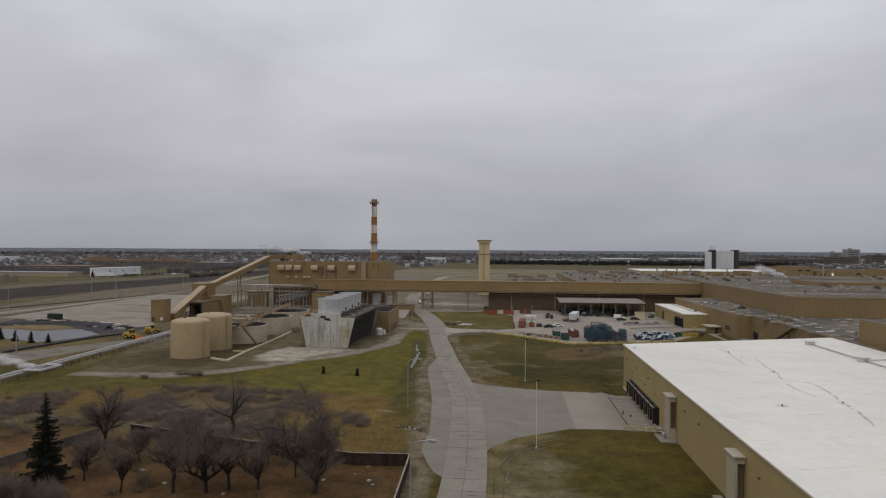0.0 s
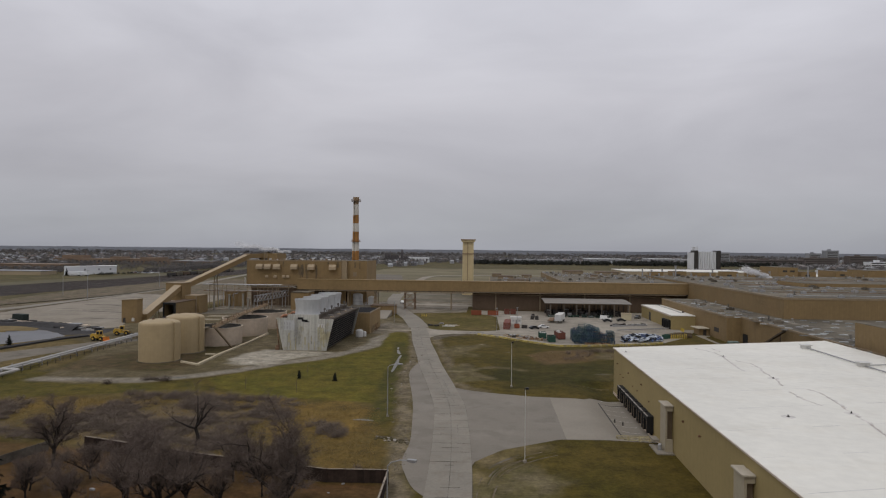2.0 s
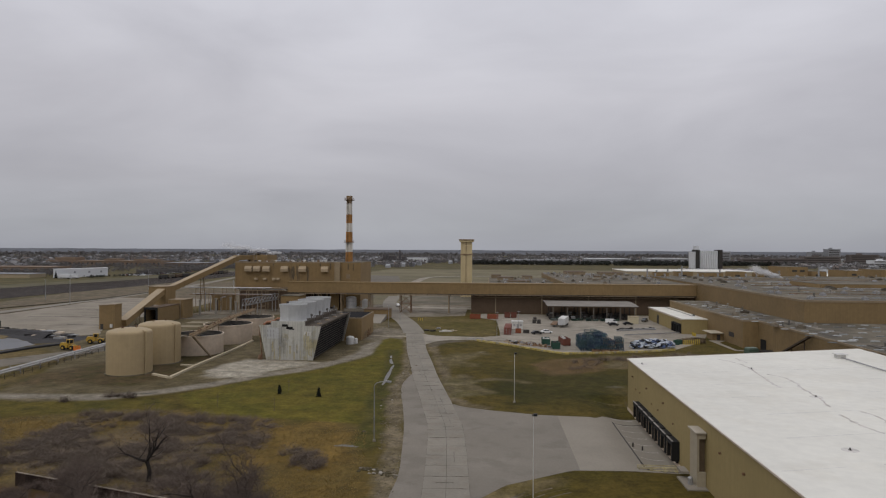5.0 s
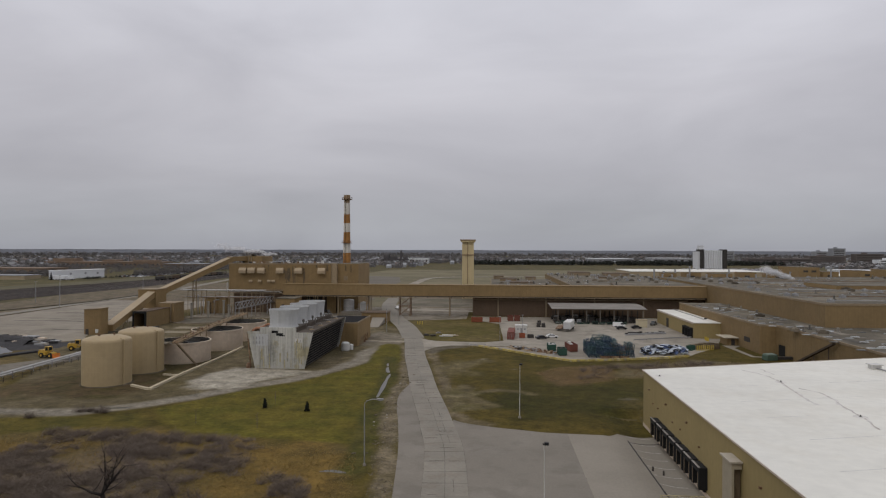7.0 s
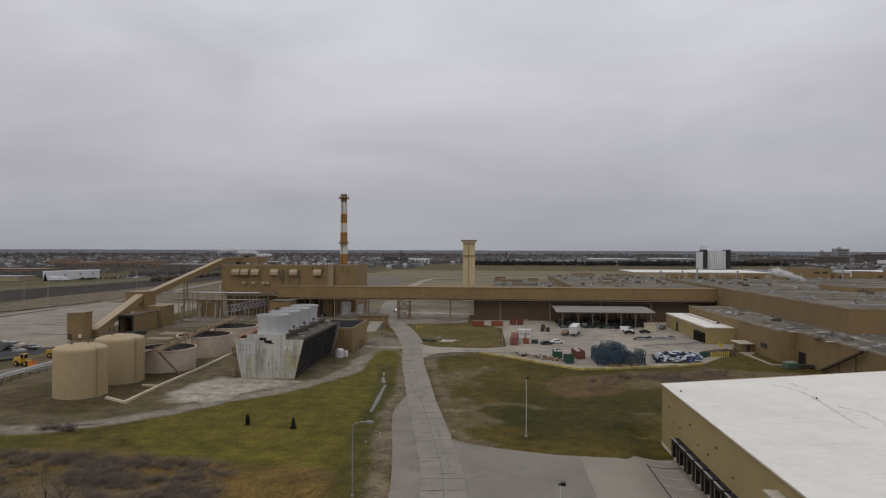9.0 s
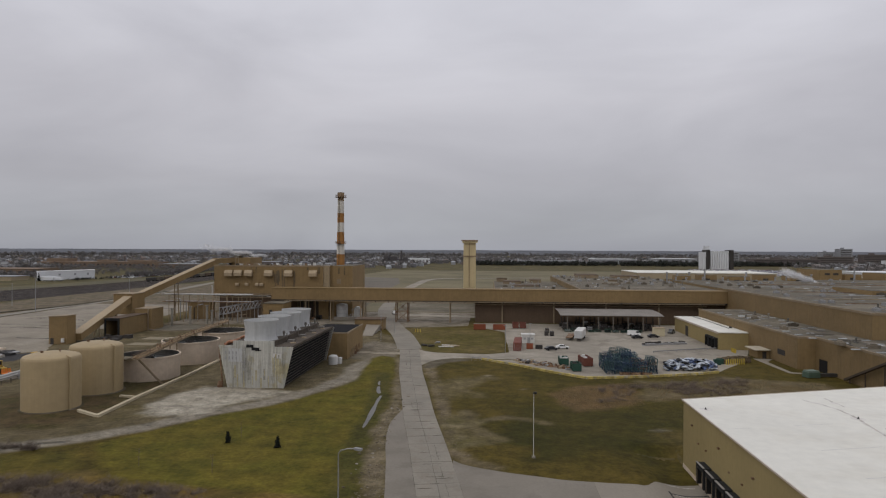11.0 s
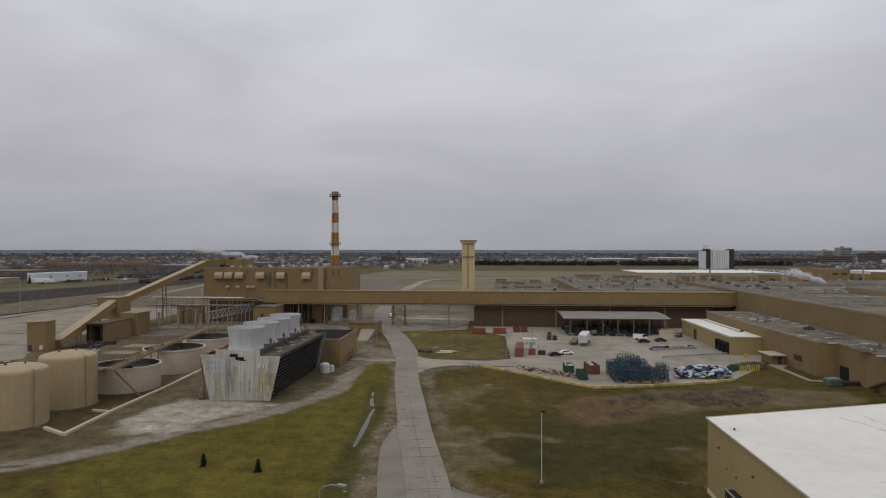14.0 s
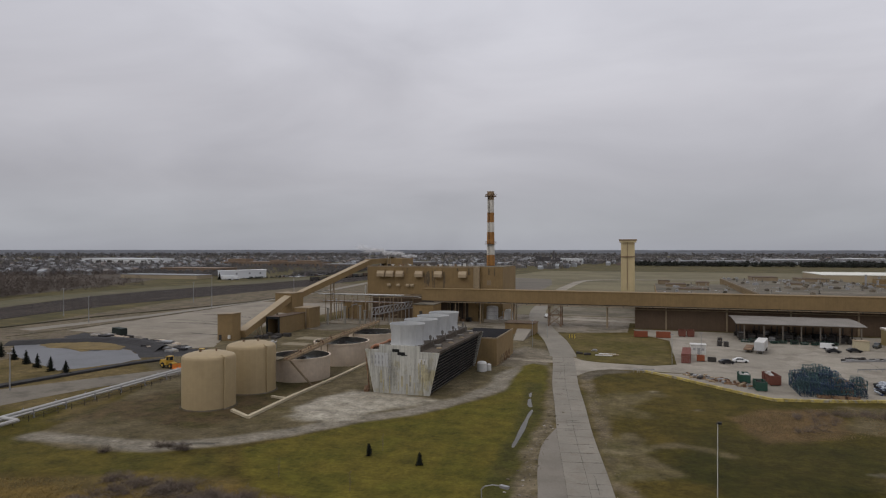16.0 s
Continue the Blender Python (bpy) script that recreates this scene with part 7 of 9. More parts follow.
part("landing_leg", boxes((-0.9, -0.7, -4.2, -4.0, 0, 1.2), (0.7, 0.9, -4.2, -4.0, 0, 1.2)), M_STEEL, tl)
part("tail_door", boxes((-1.45, 1.45, -6.56, -6.501, 1.3, 3.9)), M_FAN, tl)
ft = thing("flatbed_trailer", "empty brown flatbed trailer", "trailer", at=(28.9, 313, 0.05))
ft.rotation_euler[2] = radians(-12)
part("bed", boxes((-1.25, 1.25, -6, 6, 1.0, 1.25)), M_RUST, ft)
for sx in (-0.95, 0.95):
    for sy in (3.2, 4.5):
        bm = bmesh.new()
        wheel(bm, sx, sy, 0.48, 0.4, sx)
        part("wheel", bm, M_TYRE, ft)
part("landing_leg", boxes((-0.8, -0.6, -4.2, -4.0, 0, 1.0), (0.6, 0.8, -4.2, -4.0, 0, 1.0)), M_STEEL, ft)
# rows of stored sections, kerbs and low rails on the yard
for x0, y0, x1, y1, m, lab in ((52.5, 296.5, 70, 302.6, M_STEEL, "row of galvanised steel sections"), (53, 299, 70, 305.2, M_DARK, "row of dark steel sections")):
    rw = thing("section_row", lab, "steel sections")
    for k in range(14):
        a = Vector((x0, y0)).lerp(Vector((x1, y1)), (k + 0.5) / 14)
        part("section", boxes((a.x - 0.55, a.x + 0.5, a.y - 0.4, a.y + 0.4, 0.05, rng.uniform(0.3, 1.1))), m, rw)
kr = thing("yard_rail", "low pale guard rail across the yard", "guard rail")
for k in range(14):
    a, b = Vector((52.3, 279.6)).lerp(Vector((76, 289.6)), k / 14), Vector((52.3, 279.6)).lerp(Vector((76, 289.6)), (k + 1) / 14)
    bm = bmesh.new()
    beam(bm, (a.x, a.y, 0.7), (b.x, b.y, 0.7), 0.12, 0.35)
    beam(bm, (a.x, a.y, 0.04), (a.x, a.y, 0.8), 0.15)
    part("rail", bm, M_STEEL, kr)
dk = thing("loading_ramp", "pale concrete loading ramp before a shed", "ramp", prism([(60, 286.5), (76.9, 290), (76.9, 302), (60, 299)], 0.02, 0.12), M_APRON)
# scrap laid out along the barrier
M_SCRAP = [M_RUST, M_STEEL, M_DARK, M_HOOD, M_RUST]
for k in range(70):
    u = rng.random()
    a = Vector((3.5, 258.5)).lerp(Vector((19.5, 246.0)), u)
    x, y = a.x + rng.uniform(0.5, 5) * 0.6, a.y + rng.uniform(0.3, 5.5)
    l, w, h = rng.uniform(0.8, 3.4), rng.uniform(0.2, 1.0), rng.uniform(0.15, 0.8)
    t_ = thing("scrap_piece", "length of rusty scrap steel on the yard", "scrap", boxes((-l / 2, l / 2, -w / 2, w / 2, 0, h * 0.6), (-l / 2 + 0.1, l / 4, -w / 2 + 0.05, w / 2 - 0.05, h * 0.6, h)), rng.choice(M_SCRAP), group="scrap along the yard barrier", at=(x, y, 0.04))
    t_.rotation_euler[2] = rng.uniform(0, 3)
# things left on the grass island
for x, y, tn, m, lab in ((-19.5, 286.2, 4, M_WHITE, "white pipe lying on grass"), (-17.6, 288.0, 8, M_HOOD, "tan pipe lying on grass"), (-18.6, 289.3, -6, M_WHITE, "white pipe lying on grass")):
    bm = bmesh.new()
    tube(bm, [(-2.7, 0, 0.24), (2.7, 0, 0.24)], 0.22, 10)
    t_ = thing("loose_pipe", lab, "pipe", bm, m, at=(x + 2, y, 0.0), group="pipes on the grass")
    t_.rotation_euler[2] = radians(tn)
for x, y, m, lab in ((-25.5, 288.5, M_DARK, "dark tarpaulin heap on grass"), (-21.5, 296, M_STEEL, "grey heap of machine parts on grass"), (-23.2, 286.8, M_DARK, "dark tarpaulin heap on grass")):
    bm = bmesh.new()
    for k in range(6):
        a, b, s = rng.uniform(-1.1, 0.7), rng.uniform(-0.6, 0.4), rng.uniform(0.35, 0.8)
        box(bm, a, a + s * 1.5, b, b + s, 0, s * 0.8)
    thing("parts_heap", lab, "heap", bm, m, at=(x, y, 0.05))
for x, y in ((-30, 318), (-29, 318), (-28, 318)):
    b_ = thing("bollard", "short yellow bollard on a grass corner", "bollard", turned(bmesh.new(), x - 3, y + 8, [(0.16, 0.04), (0.16, 1.3), (0.08, 1.4)], 8), M_YEL, group="grass corner bollards")


# ---- lamp posts ----
def lamp_post(x, y, h, arm, turn, label):
    t_ = thing("street_lamp", label, "street lamp", at=(x, y, 0.03))
    t_.rotation_euler[2] = radians(turn)
    part("pole", tube(bmesh.new(), [(0, 0, 0), (0, 0, h * 0.5), (0, 0, h - 0.9)], [0.10, 0.085, 0.06], 10), M_STEEL, t_)
    part("foot", turned(bmesh.new(), 0, 0, [(0.26, -0.05), (0.26, 0.3), (0.12, 0.34)], 12), M_APRON, t_)
    part("arm", tube(bmesh.new(), [(0, 0, h - 0.9), (0.4, 0, h - 0.45), (1.4, 0, h - 0.1), (arm, 0, h)], 0.06, 8), M_STEEL, t_)
    part("head", boxes((arm - 0.1, arm + 0.9, -0.2, 0.2, h - 0.08, h + 0.14), (arm, arm + 0.8, -0.15, 0.15, h - 0.16, h - 0.08)), M_STEEL, t_, "grey cobra-head lantern")
    return t_


lamp_post(-20.3, 135.7, 10.6, 2.4, -20, "grey street lamp with a curved arm on the verge")
lamp_post(-11.2, 77.3, 10.8, 2.4, -15, "grey street lamp with a curved arm by a fence")


def flood_post(x, y, h, label):
    t_ = thing("floodlight_post", label, "lamp post", at=(x, y, 0.03))
    part("pole", tube(bmesh.new(), [(0, 0, 0), (0, 0, h)], [0.056, 0.042], 10), M_WHITE, t_)
    part("foot", turned(bmesh.new(), 0, 0, [(0.3, -0.05), (0.3, 0.3), (0.12, 0.34)], 12), M_APRON, t_)
    hd = part("lantern", boxes((0.0, 0.5, -0.2, 0.2, h + 0.0, h + 0.32), (-0.2, 0.05, -0.08, 0.08, h, h + 0.18)), M_DARK, t_, "dark floodlight head")
    part("lens", boxes((0.05, 0.45, -0.23, -0.201, h + 0.04, h + 0.28)), M_GLASS, hd)
    return t_


flood_post(5.2, 166.6, 10.6, "slim floodlight post standing in a field")
flood_post(5.4, 110.6, 11.4, "slim floodlight post beside the truck apron")
for x, y, h in ((3.0, 277.6, 8.8), (11.8, 286.4, 8.5), (-43, 300, 9), (-41, 322, 9)):
    t_ = thing("light_pole", "thin grey light pole", "light pole", at=(x, y, 0.03))
    part("pole", tube(bmesh.new(), [(0, 0, 0), (0, 0, h)], [0.1, 0.07], 8), M_STEEL, t_)
    part("lantern", boxes((-0.5, 0.5, -0.12, 0.12, h, h + 0.2)), M_STEEL, t_)
# trestle barriers where the side road begins
for k in range(4):
    x = -7.2 + 1.5 * k
    t_ = thing("trestle_barrier", "grey folding trestle barrier", "barrier", group="trestle barriers", at=(x, 260.3 + 0.3 * k, 0.06))
    part("rail", boxes((-0.6, 0.6, -0.04, 0.04, 0.8, 1.05)), M_STEEL, t_)
    bm = bmesh.new()
    for s in (-0.5, 0.5):
        beam(bm, (s, -0.35, 0), (s, 0, 0.95), 0.06)
        beam(bm, (s, 0.35, 0), (s, 0, 0.95), 0.06)
    part("leg", bm, M_STEEL, t_)

# ---- west: pond, pipelines, loaders ----
patch("pond", [(-206, 233), (-195, 227), (-163.5, 213.5), (-157, 226), (-155, 236), (-171, 249), (-196, 258), (-214, 257), (-220, 246)], 0.055, mat("pond_water", (0.075, 0.078, 0.085), 0.35, vary=0.25, big=0.05, bump=0.05, third=(0.05, 0.052, 0.055)), "still grey settling pond", "pond")
bm = bmesh.new()
rows_ = []
for a in range(0, 9):
    t = a / 8
    rows_.append([(-222 + 60 * t, 243 + 16 * math.sin(t * 3.0) + 4 * t), (-226 + 62 * t, 252 + 16 * math.sin(t * 3.0) + 6 * t)])
g_ = [[bm.verts.new((p.x, p.y, z)) for p, z in ((Vector(r[0]), 0.0), (Vector(r[0]).lerp(Vector(r[1]), 0.4), 1.2), (Vector(r[0]).lerp(Vector(r[1]), 0.7), 1.2), (Vector(r[1]), 0.0))] for r in rows_]
for a, b in zip(g_, g_[1:]):
    for k in range(3):
        bm.faces.new((a[k], b[k], b[k + 1], a[k + 1]))
bmesh.ops.recalc_face_normals(bm, faces=bm.faces)
tagged(new("pond_bank", mesh_of(bm, "pond_bank", mat("black_bank", (0.032, 0.03, 0.03), 0.9, vary=0.3, big=0.3, bump=0.5))), "black cinder bank behind a pond", "bank", kind="structure")
bm = bmesh.new()
bmesh.ops.create_icosphere(bm, subdivisions=4, radius=1)
for v in bm.verts:
    k = 1 + 0.35 * noise.noise(v.co * 1.8) + 0.2 * noise.noise(v.co * 5)
    v.co = Vector((v.co.x * 19 * k, v.co.y * 8 * k, max(v.co.z, 0) * 0.35 * k))
sl = thing("sludge_island", "ochre sludge island in a pond", "sludge", bm, mat("ochre_sludge", (0.15, 0.105, 0.034), 0.8, vary=0.3, big=0.2, bump=0.4), at=(-195, 252.5, 0.0))
sl.rotation_euler[2] = radians(-14)
patch("west_road", [(-170, 140), (-158, 186), (-131, 232), (-122, 232), (-136, 196), (-148, 140)], 0.05, mat("haul_road", (0.165, 0.145, 0.115), 0.95, vary=0.15, big=0.08, fine=1.5, second=(0.12, 0.105, 0.08), cover=0.35), "gravel haul road", "road")
patch("road_edge_bank", [(-172, 160), (-160, 192), (-152, 230), (-148, 238), (-146, 236), (-150, 228), (-157, 191), (-168, 160)], 0.6, MATS["black_bank"], "low black kerb bank", "bank")
pp = thing("pipeline", "long silver insulated pipeline on low supports", "pipeline")
for dx, z, r in ((0, 1.4, 0.36), (1.3, 1.2, 0.26)):
    bm = bmesh.new()
    tube(bm, [(-123.2 + dx, 96, z), (-124.6 + dx, 150, z), (-126.4 + dx, 200, z), (-129.0 + dx, 262, z), (-133 + dx, 276, z)], r, 12)
    part("pipe", bm, mat("silver_cladding", (0.40, 0.39, 0.37), 0.45, 0.3, vary=0.08, big=0.3), pp, "silver clad pipe")
bm = bmesh.new()
tube(bm, [(-123.6, 157, 1.6), (-119.5, 157.5, 1.6), (-119.5, 165, 1.6), (-124, 165.5, 1.6)], 0.4, 10)
part("expansion_loop", bm, MATS["silver_cladding"], pp)
for k in range(22):
    y = 100 + 8 * k
    x = -123.2 - (y - 96) * 0.034
    part("support", boxes((x - 0.8, x - 0.65, y - 0.12, y + 0.12, 0, 1.8), (x + 2.1, x + 2.25, y - 0.12, y + 0.12, 0, 1.8), (x - 0.65, x + 2.1, y - 0.1, y + 0.1, 0.7, 0.9)), M_STEEL, pp)
fn = thing("pipeline_fence", "thin wire fence along a pipeline", "fence")
for k in range(44):
    y = 110 + 3.5 * k
    x = -119.5 - (y - 96) * 0.034
    part("post", boxes((x - 0.05, x + 0.05, y - 0.05, y + 0.05, 0, 1.3)), M_DARK, fn)
for z in (0.6, 1.2):
    bm = bmesh.new()
    beam(bm, (-119.5 - 14 * 0.034, 110, z), (-119.5 - 165 * 0.034, 261, z), 0.05)
    part("wire", bm, M_DARK, fn)


def loader(x, y, turn, label, bucket):
    """A wheeled loader pointing along its own +y."""
    t_ = thing("wheel_loader", label, "loader", at=(x, y, 0.05))
    t_.rotation_euler[2] = radians(turn)
    part("rear_body", boxes((-1.1, 1.1, -3.2, -0.4, 0.9, 2.0), (-0.9, 0.9, -3.1, -1.0, 2.0, 2.4)), M_LYEL, t_)
    part("front_frame", boxes((-0.8, 0.8, -0.2, 1.9, 0.9, 1.6)), M_LYEL, t_)
    cab = part("cab", boxes((-0.8, 0.8, -1.0, 0.3, 2.0, 2.2), (-0.85, 0.85, -1.1, 0.4, 3.3, 3.45), *[(a - 0.06, a + 0.06, b - 0.06, b + 0.06, 2.2, 3.3) for a in (-0.74, 0.74) for b in (-0.94, 0.24)]), M_LYEL, t_)
    part("glazing", boxes((-0.7, 0.7, -0.9, 0.2, 2.2, 3.3)), M_GLASS, cab)
    bm = bmesh.new()
    for s in (-0.6, 0.6):
        beam(bm, (s, 0.6, 1.7), (s, 2.6, 0.9), 0.25, 0.4)
    part("lift_arm", bm, M_LYEL, t_)
    bm = bmesh.new()
    v = [bm.verts.new((s * 1.45, a, b)) for s in (-1, 1) for a, b in ((2.4, 1.4), (2.4, 0.25), (2.7, 0.1), (3.7, 0.1), (3.7, 0.22), (2.6, 0.4))]
    for k in range(6):
        bm.faces.new((v[k], v[(k + 1) % 6], v[6 + (k + 1) % 6], v[6 + k]))
    bm.faces.new(v[:6])
    bm.faces.new(v[6:][::-1])
    bmesh.ops.recalc_face_normals(bm, faces=bm.faces)
    part("bucket", bm, bucket, t_, "wide loader bucket")
    for sx in (-1.05, 1.05):
        for sy in (-2.0, 1.2):
            bm = bmesh.new()
            wheel(bm, sx, sy, 0.8, 0.6, sx)
            w_ = part("wheel", bm, M_TYRE, t_)
            bm = bmesh.new()
            s = 0.31 * (1 if sx > 0 else -1)
            turn_ = [bm.verts.new((sx + s, sy + 0.38 * math.cos(k * math.tau / 10), 0.8 + 0.38 * math.sin(k * math.tau / 10))) for k in range(10)]
            f = bm.faces.new(turn_)
            r = bmesh.ops.extrude_face_region(bm, geom=[f])
            for q in r["geom"]:
                if isinstance(q, bmesh.types.BMVert):
                    q.co.x -= s * 0.3
            bmesh.ops.recalc_face_normals(bm, faces=bm.faces)
            part("rim", bm, M_LYEL, w_)
    part("exhaust", turned(bmesh.new(), 0.5, -2.0, [(0.08, 2.4), (0.08, 3.1)], 8), M_DARK, t_)
    return t_


loader(-136.0, 226.5, -100, "yellow wheel loader with an orange bucket", M_ORANGE)
loader(-136.4, 241.5, -70, "yellow wheel loader with a dark bucket", M_DARK)
gb = thing("dark_container", "dark green open-top container on a lot", "container", at=(-205, 279, 0.06))
gb.rotation_euler[2] = radians(-20)
part("body", boxes((-3.6, 3.6, -1.3, 1.3, 0.4, 3.0)), mat("blackened_green_steel", (0.018, 0.026, 0.022), 0.7, vary=0.3), gb)
part("runner", boxes((-4.2, 4.2, -0.9, -0.7, 0, 0.4), (-4.2, 4.2, 0.7, 0.9, 0, 0.4)), M_DARK, gb)
for k in range(8):
    part("rib", boxes((-3.5 + 0.95 * k, -3.4 + 0.95 * k, -1.38, -1.301, 0.4, 3.0)), MATS["blackened_green_steel"], gb)
for k in range(90):
    u, v = rng.random(), rng.random()
    x, y = -216 + 62 * u, 279 - 26 * u + 10 * (v - 0.3)
    l, w, h = rng.uniform(1.5, 6), rng.uniform(0.8, 3), rng.uniform(0.15, 0.9)
    t_ = thing("concrete_slab", "broken pale slab lying on cinders", "slab", prism([(-l / 2, -w / 2), (l / 2, -w / 2 * 0.7), (l / 2 * 0.9, w / 2), (-l / 2 * 0.8, w / 2)], 0, h), rng.choice((M_PALE, M_CLAR, M_STEEL, M_DARK, MATS["black_bank"])), group="broken slabs by the pond", at=(x, y, 0.04))
    t_.rotation_euler[2] = rng.uniform(-0.6, 0.2)
patch("cinder_ground", [(-226, 282), (-160, 256), (-150, 262), (-146, 245), (-158, 238), (-172, 250), (-200, 262), (-222, 268)], 0.03, MATS["black_bank"], "black cinder ground", "ground")
for x, y, h in ((-255, 312, 12), (-247, 392, 18), (-152.5, 190, 9), (-290, 330, 14), (-268, 520, 16), (-300, 250, 13), (-282, 420, 13), (-232, 245, 12)):
    t_ = thing("light_mast", "tall grey light mast", "light mast", at=(x, y, 0.03), group="light masts")
    part("pole", tube(bmesh.new(), [(0, 0, 0), (0, 0, h)], [0.2, 0.1], 8), M_STEEL, t_)
    part("crossbar", boxes((-0.9, 0.9, -0.1, 0.1, h - 0.1, h + 0.1)), M_STEEL, t_)

# ---- railway sidings ----
rng = random.Random(21)
M_RAIL = mat("worn_rail", (0.16, 0.13, 0.11), 0.5, 0.5, vary=0.2)
def track_line(t):
    ys = (105, 230, 330, 400, 470, 560, 640, 760, 1000)
    xe, xw = (np.interp(ys, [p[1] for p in side], [p[0] for p in side]) for side in (RAIL_E, RAIL_W))
    return [(a + (b - a) * (0.05 + 0.9 * t), y) for a, b, y in zip(xe, xw, ys)]


M_SLEEPER = mat("oily_sleepers", (0.022, 0.019, 0.017), 0.9, vary=0.3, big=0.2, fine=1.0)
M_BALLAST = mat("grey_ballast", (0.050, 0.043, 0.037), 0.95, vary=0.3, big=0.05, fine=1.0)
for k in range(11):
    line_ = track_line(k / 10)
    tk = thing("railway_track", "rusty railway track on dark ballast", "railway track", group="railway tracks")
    for s in (-0.75, 0.75):
        part("rail", strip([(x + s, y) for x, y in line_], 0.16, 0.06, 0.3, 24), M_RAIL, tk)
    part("bed", strip(line_, 5.0 if k in (2, 5, 8) else 3.4, 0.05, 0.13, 24), M_BALLAST if k in (2, 5, 8) else M_SLEEPER, tk, "oily sleeper bed")
for k in range(11):
    y0 = 690 + 15.5 * k
    line_ = track_line(0.7)
    xa, xb = (np.interp(v, [p[1] for p in line_], [p[0] for p in line_]) for v in (y0, y0 + 14))
    w_ = thing("rail_wagon", "dark freight wagon standing on sidings", "rail wagon", at=(xa, y0, 0.3), group="freight wagons")
    w_.rotation_euler[2] = math.atan2(14, xb - xa) - math.pi / 2
    part("body", boxes((-1.5, 1.5, 0.4, 13.6, 1.1, 4.0)), (M_DARK, M_BROWN, M_ROOFG)[(k * 2) % 3], w_)
    part("bogie", boxes((-1.1, 1.1, 1.2, 3.4, 0, 1.1)), M_BLACK, w_)
    part("bogie", boxes((-1.1, 1.1, 10.6, 12.8, 0, 1.1)), M_BLACK, w_)

# ---- distant buildings ----
def big_shed(name, x0, x1, y0, y1, h, wall, roof, label, openings=0):
    t_ = thing(name, label, "building")
    part("wall", boxes((x0, x1, y0, y1, 0, h)), wall, t_)
    part("roof", boxes((x0 - 0.4, x1 + 0.4, y0 - 0.4, y1 + 0.4, h, h + 0.6)), roof, t_)
    for k in range(openings):
        x = x0 + (x1 - x0) * (k + 0.3) / openings
        part("window", boxes((x, x + (x1 - x0) / openings * 0.45, y0 - 0.08, y0 - 0.01, h * 0.35, h * 0.7)), M_DARK, t_)
    return t_


M_FARW = mat("far_white_cladding", (0.62, 0.63, 0.64), 0.6, vary=0.05, big=0.02)
M_FARG = mat("far_grey_cladding", (0.25, 0.255, 0.265), 0.7, vary=0.1, big=0.02)
M_FARB = mat("far_brick", (0.128, 0.108, 0.099), 0.85, vary=0.15, big=0.03)
M_FART = mat("far_tan", (0.33, 0.27, 0.18), 0.85, vary=0.1, big=0.03)
b_ = thing("white_warehouse", "white warehouse beyond the railway", "building")
part("wall", prism([(-477, 707), (-470.5, 699), (-445, 757), (-455, 771)], 0, 9.2), M_FARW, b_)
part("roof", prism([(-477.4, 707), (-470.5, 698.5), (-444.5, 757), (-455, 771.6)], 9.2, 9.6), mat("pale_sheet_roof", (0.70, 0.70, 0.69), 0.5, vary=0.05, big=0.03), b_)
for k in (0.35, 0.62, 0.85):
    x, y = -470.5 + 25.5 * k, 699 + 58 * k
    part("window", prism([(x, y), (x + 0.9, y + 2.2), (x + 1.0, y + 2.1), (x + 0.1, y - 0.1)], 4.5, 6.6), M_FARG, b_)
part("annex", boxes((-466, -446, 694, 700.4, 0, 4.5)), M_FARW, b_)
for x, y, l in ((-457, 688, 11), (-446, 691, 8)):
    tr_ = thing("box_trailer", "white box trailer parked beside a warehouse", "trailer", group="trailers at the far warehouse")
    part("box", boxes((x, x + l, y, y + 2.5, 1.1, 3.9)), M_FARW, tr_)
    part("chassis", boxes((x + 0.5, x + l - 0.5, y + 0.4, y + 2.1, 0.5, 1.1)), M_DARK, tr_)
    part("wheel_set", boxes((x + l - 3, x + l - 1, y + 0.2, y + 2.3, 0, 1.0)), M_BLACK, tr_)
big_shed("long_tan_shed", -600, -492, 690, 716, 4.2, M_FART, M_FARG, "long low tan shed beyond the railway", 0)
M_FARTB = mat("far_tan_brick", (0.185, 0.132, 0.092), 0.85, vary=0.2, big=0.03)
bw = big_shed("brick_works", -800, -585, 1150, 1200, 9, M_FARTB, M_FARTB, "long tan-brown brick works", 26)
for x0, x1, y0, z1 in ((-790, -750, 1160, 15), (-700, -676, 1165, 13), (-640, -600, 1160, 12.5)):
    part("upper_storey", boxes((x0, x1, y0, y0 + 26, 9.61, z1)), M_FARTB, bw)
for x, z1 in ((-765, 24), (-664, 19), (-612, 17)):
    part("chimney", turned(bmesh.new(), x, 1192, [(1.5, 9.6), (1.2, z1)], 12), M_FARB, bw)
big_shed("brick_works", -560, -490, 1120, 1160, 7, M_FARTB, M_FARG, "low tan-brown brick works", 9)
big_shed("brick_school", -440, -370, 1150, 1190, 11, M_FARB, M_FARG, "red brick school block", 10)
big_shed("tan_works", -645, -552, 808, 850, 8, M_FARTB, M_FARTB, "low tan-brown works beyond a warehouse", 7)
big_shed("white_works", -1250, -1060, 1250, 1330, 12, M_FARW, M_FARW, "long white works among houses", 6)
big_shed("white_hall", 172, 332, 845, 940, 7.0, M_FART, M_ROOFW, "wide hall with a white roof", 0)
big_shed("white_hall", 345, 430, 760, 830, 6.0, M_FARG, M_ROOFW, "wide hall with a white roof", 0)
big_shed("white_hall", 430, 620, 820, 900, 9.0, M_FARW, M_FARW, "wide white hall beyond the plant", 8)
big_shed("long_white_works", -206, -146, 1560, 1600, 12, M_FARW, M_FARW, "long white works in the distance", 8)
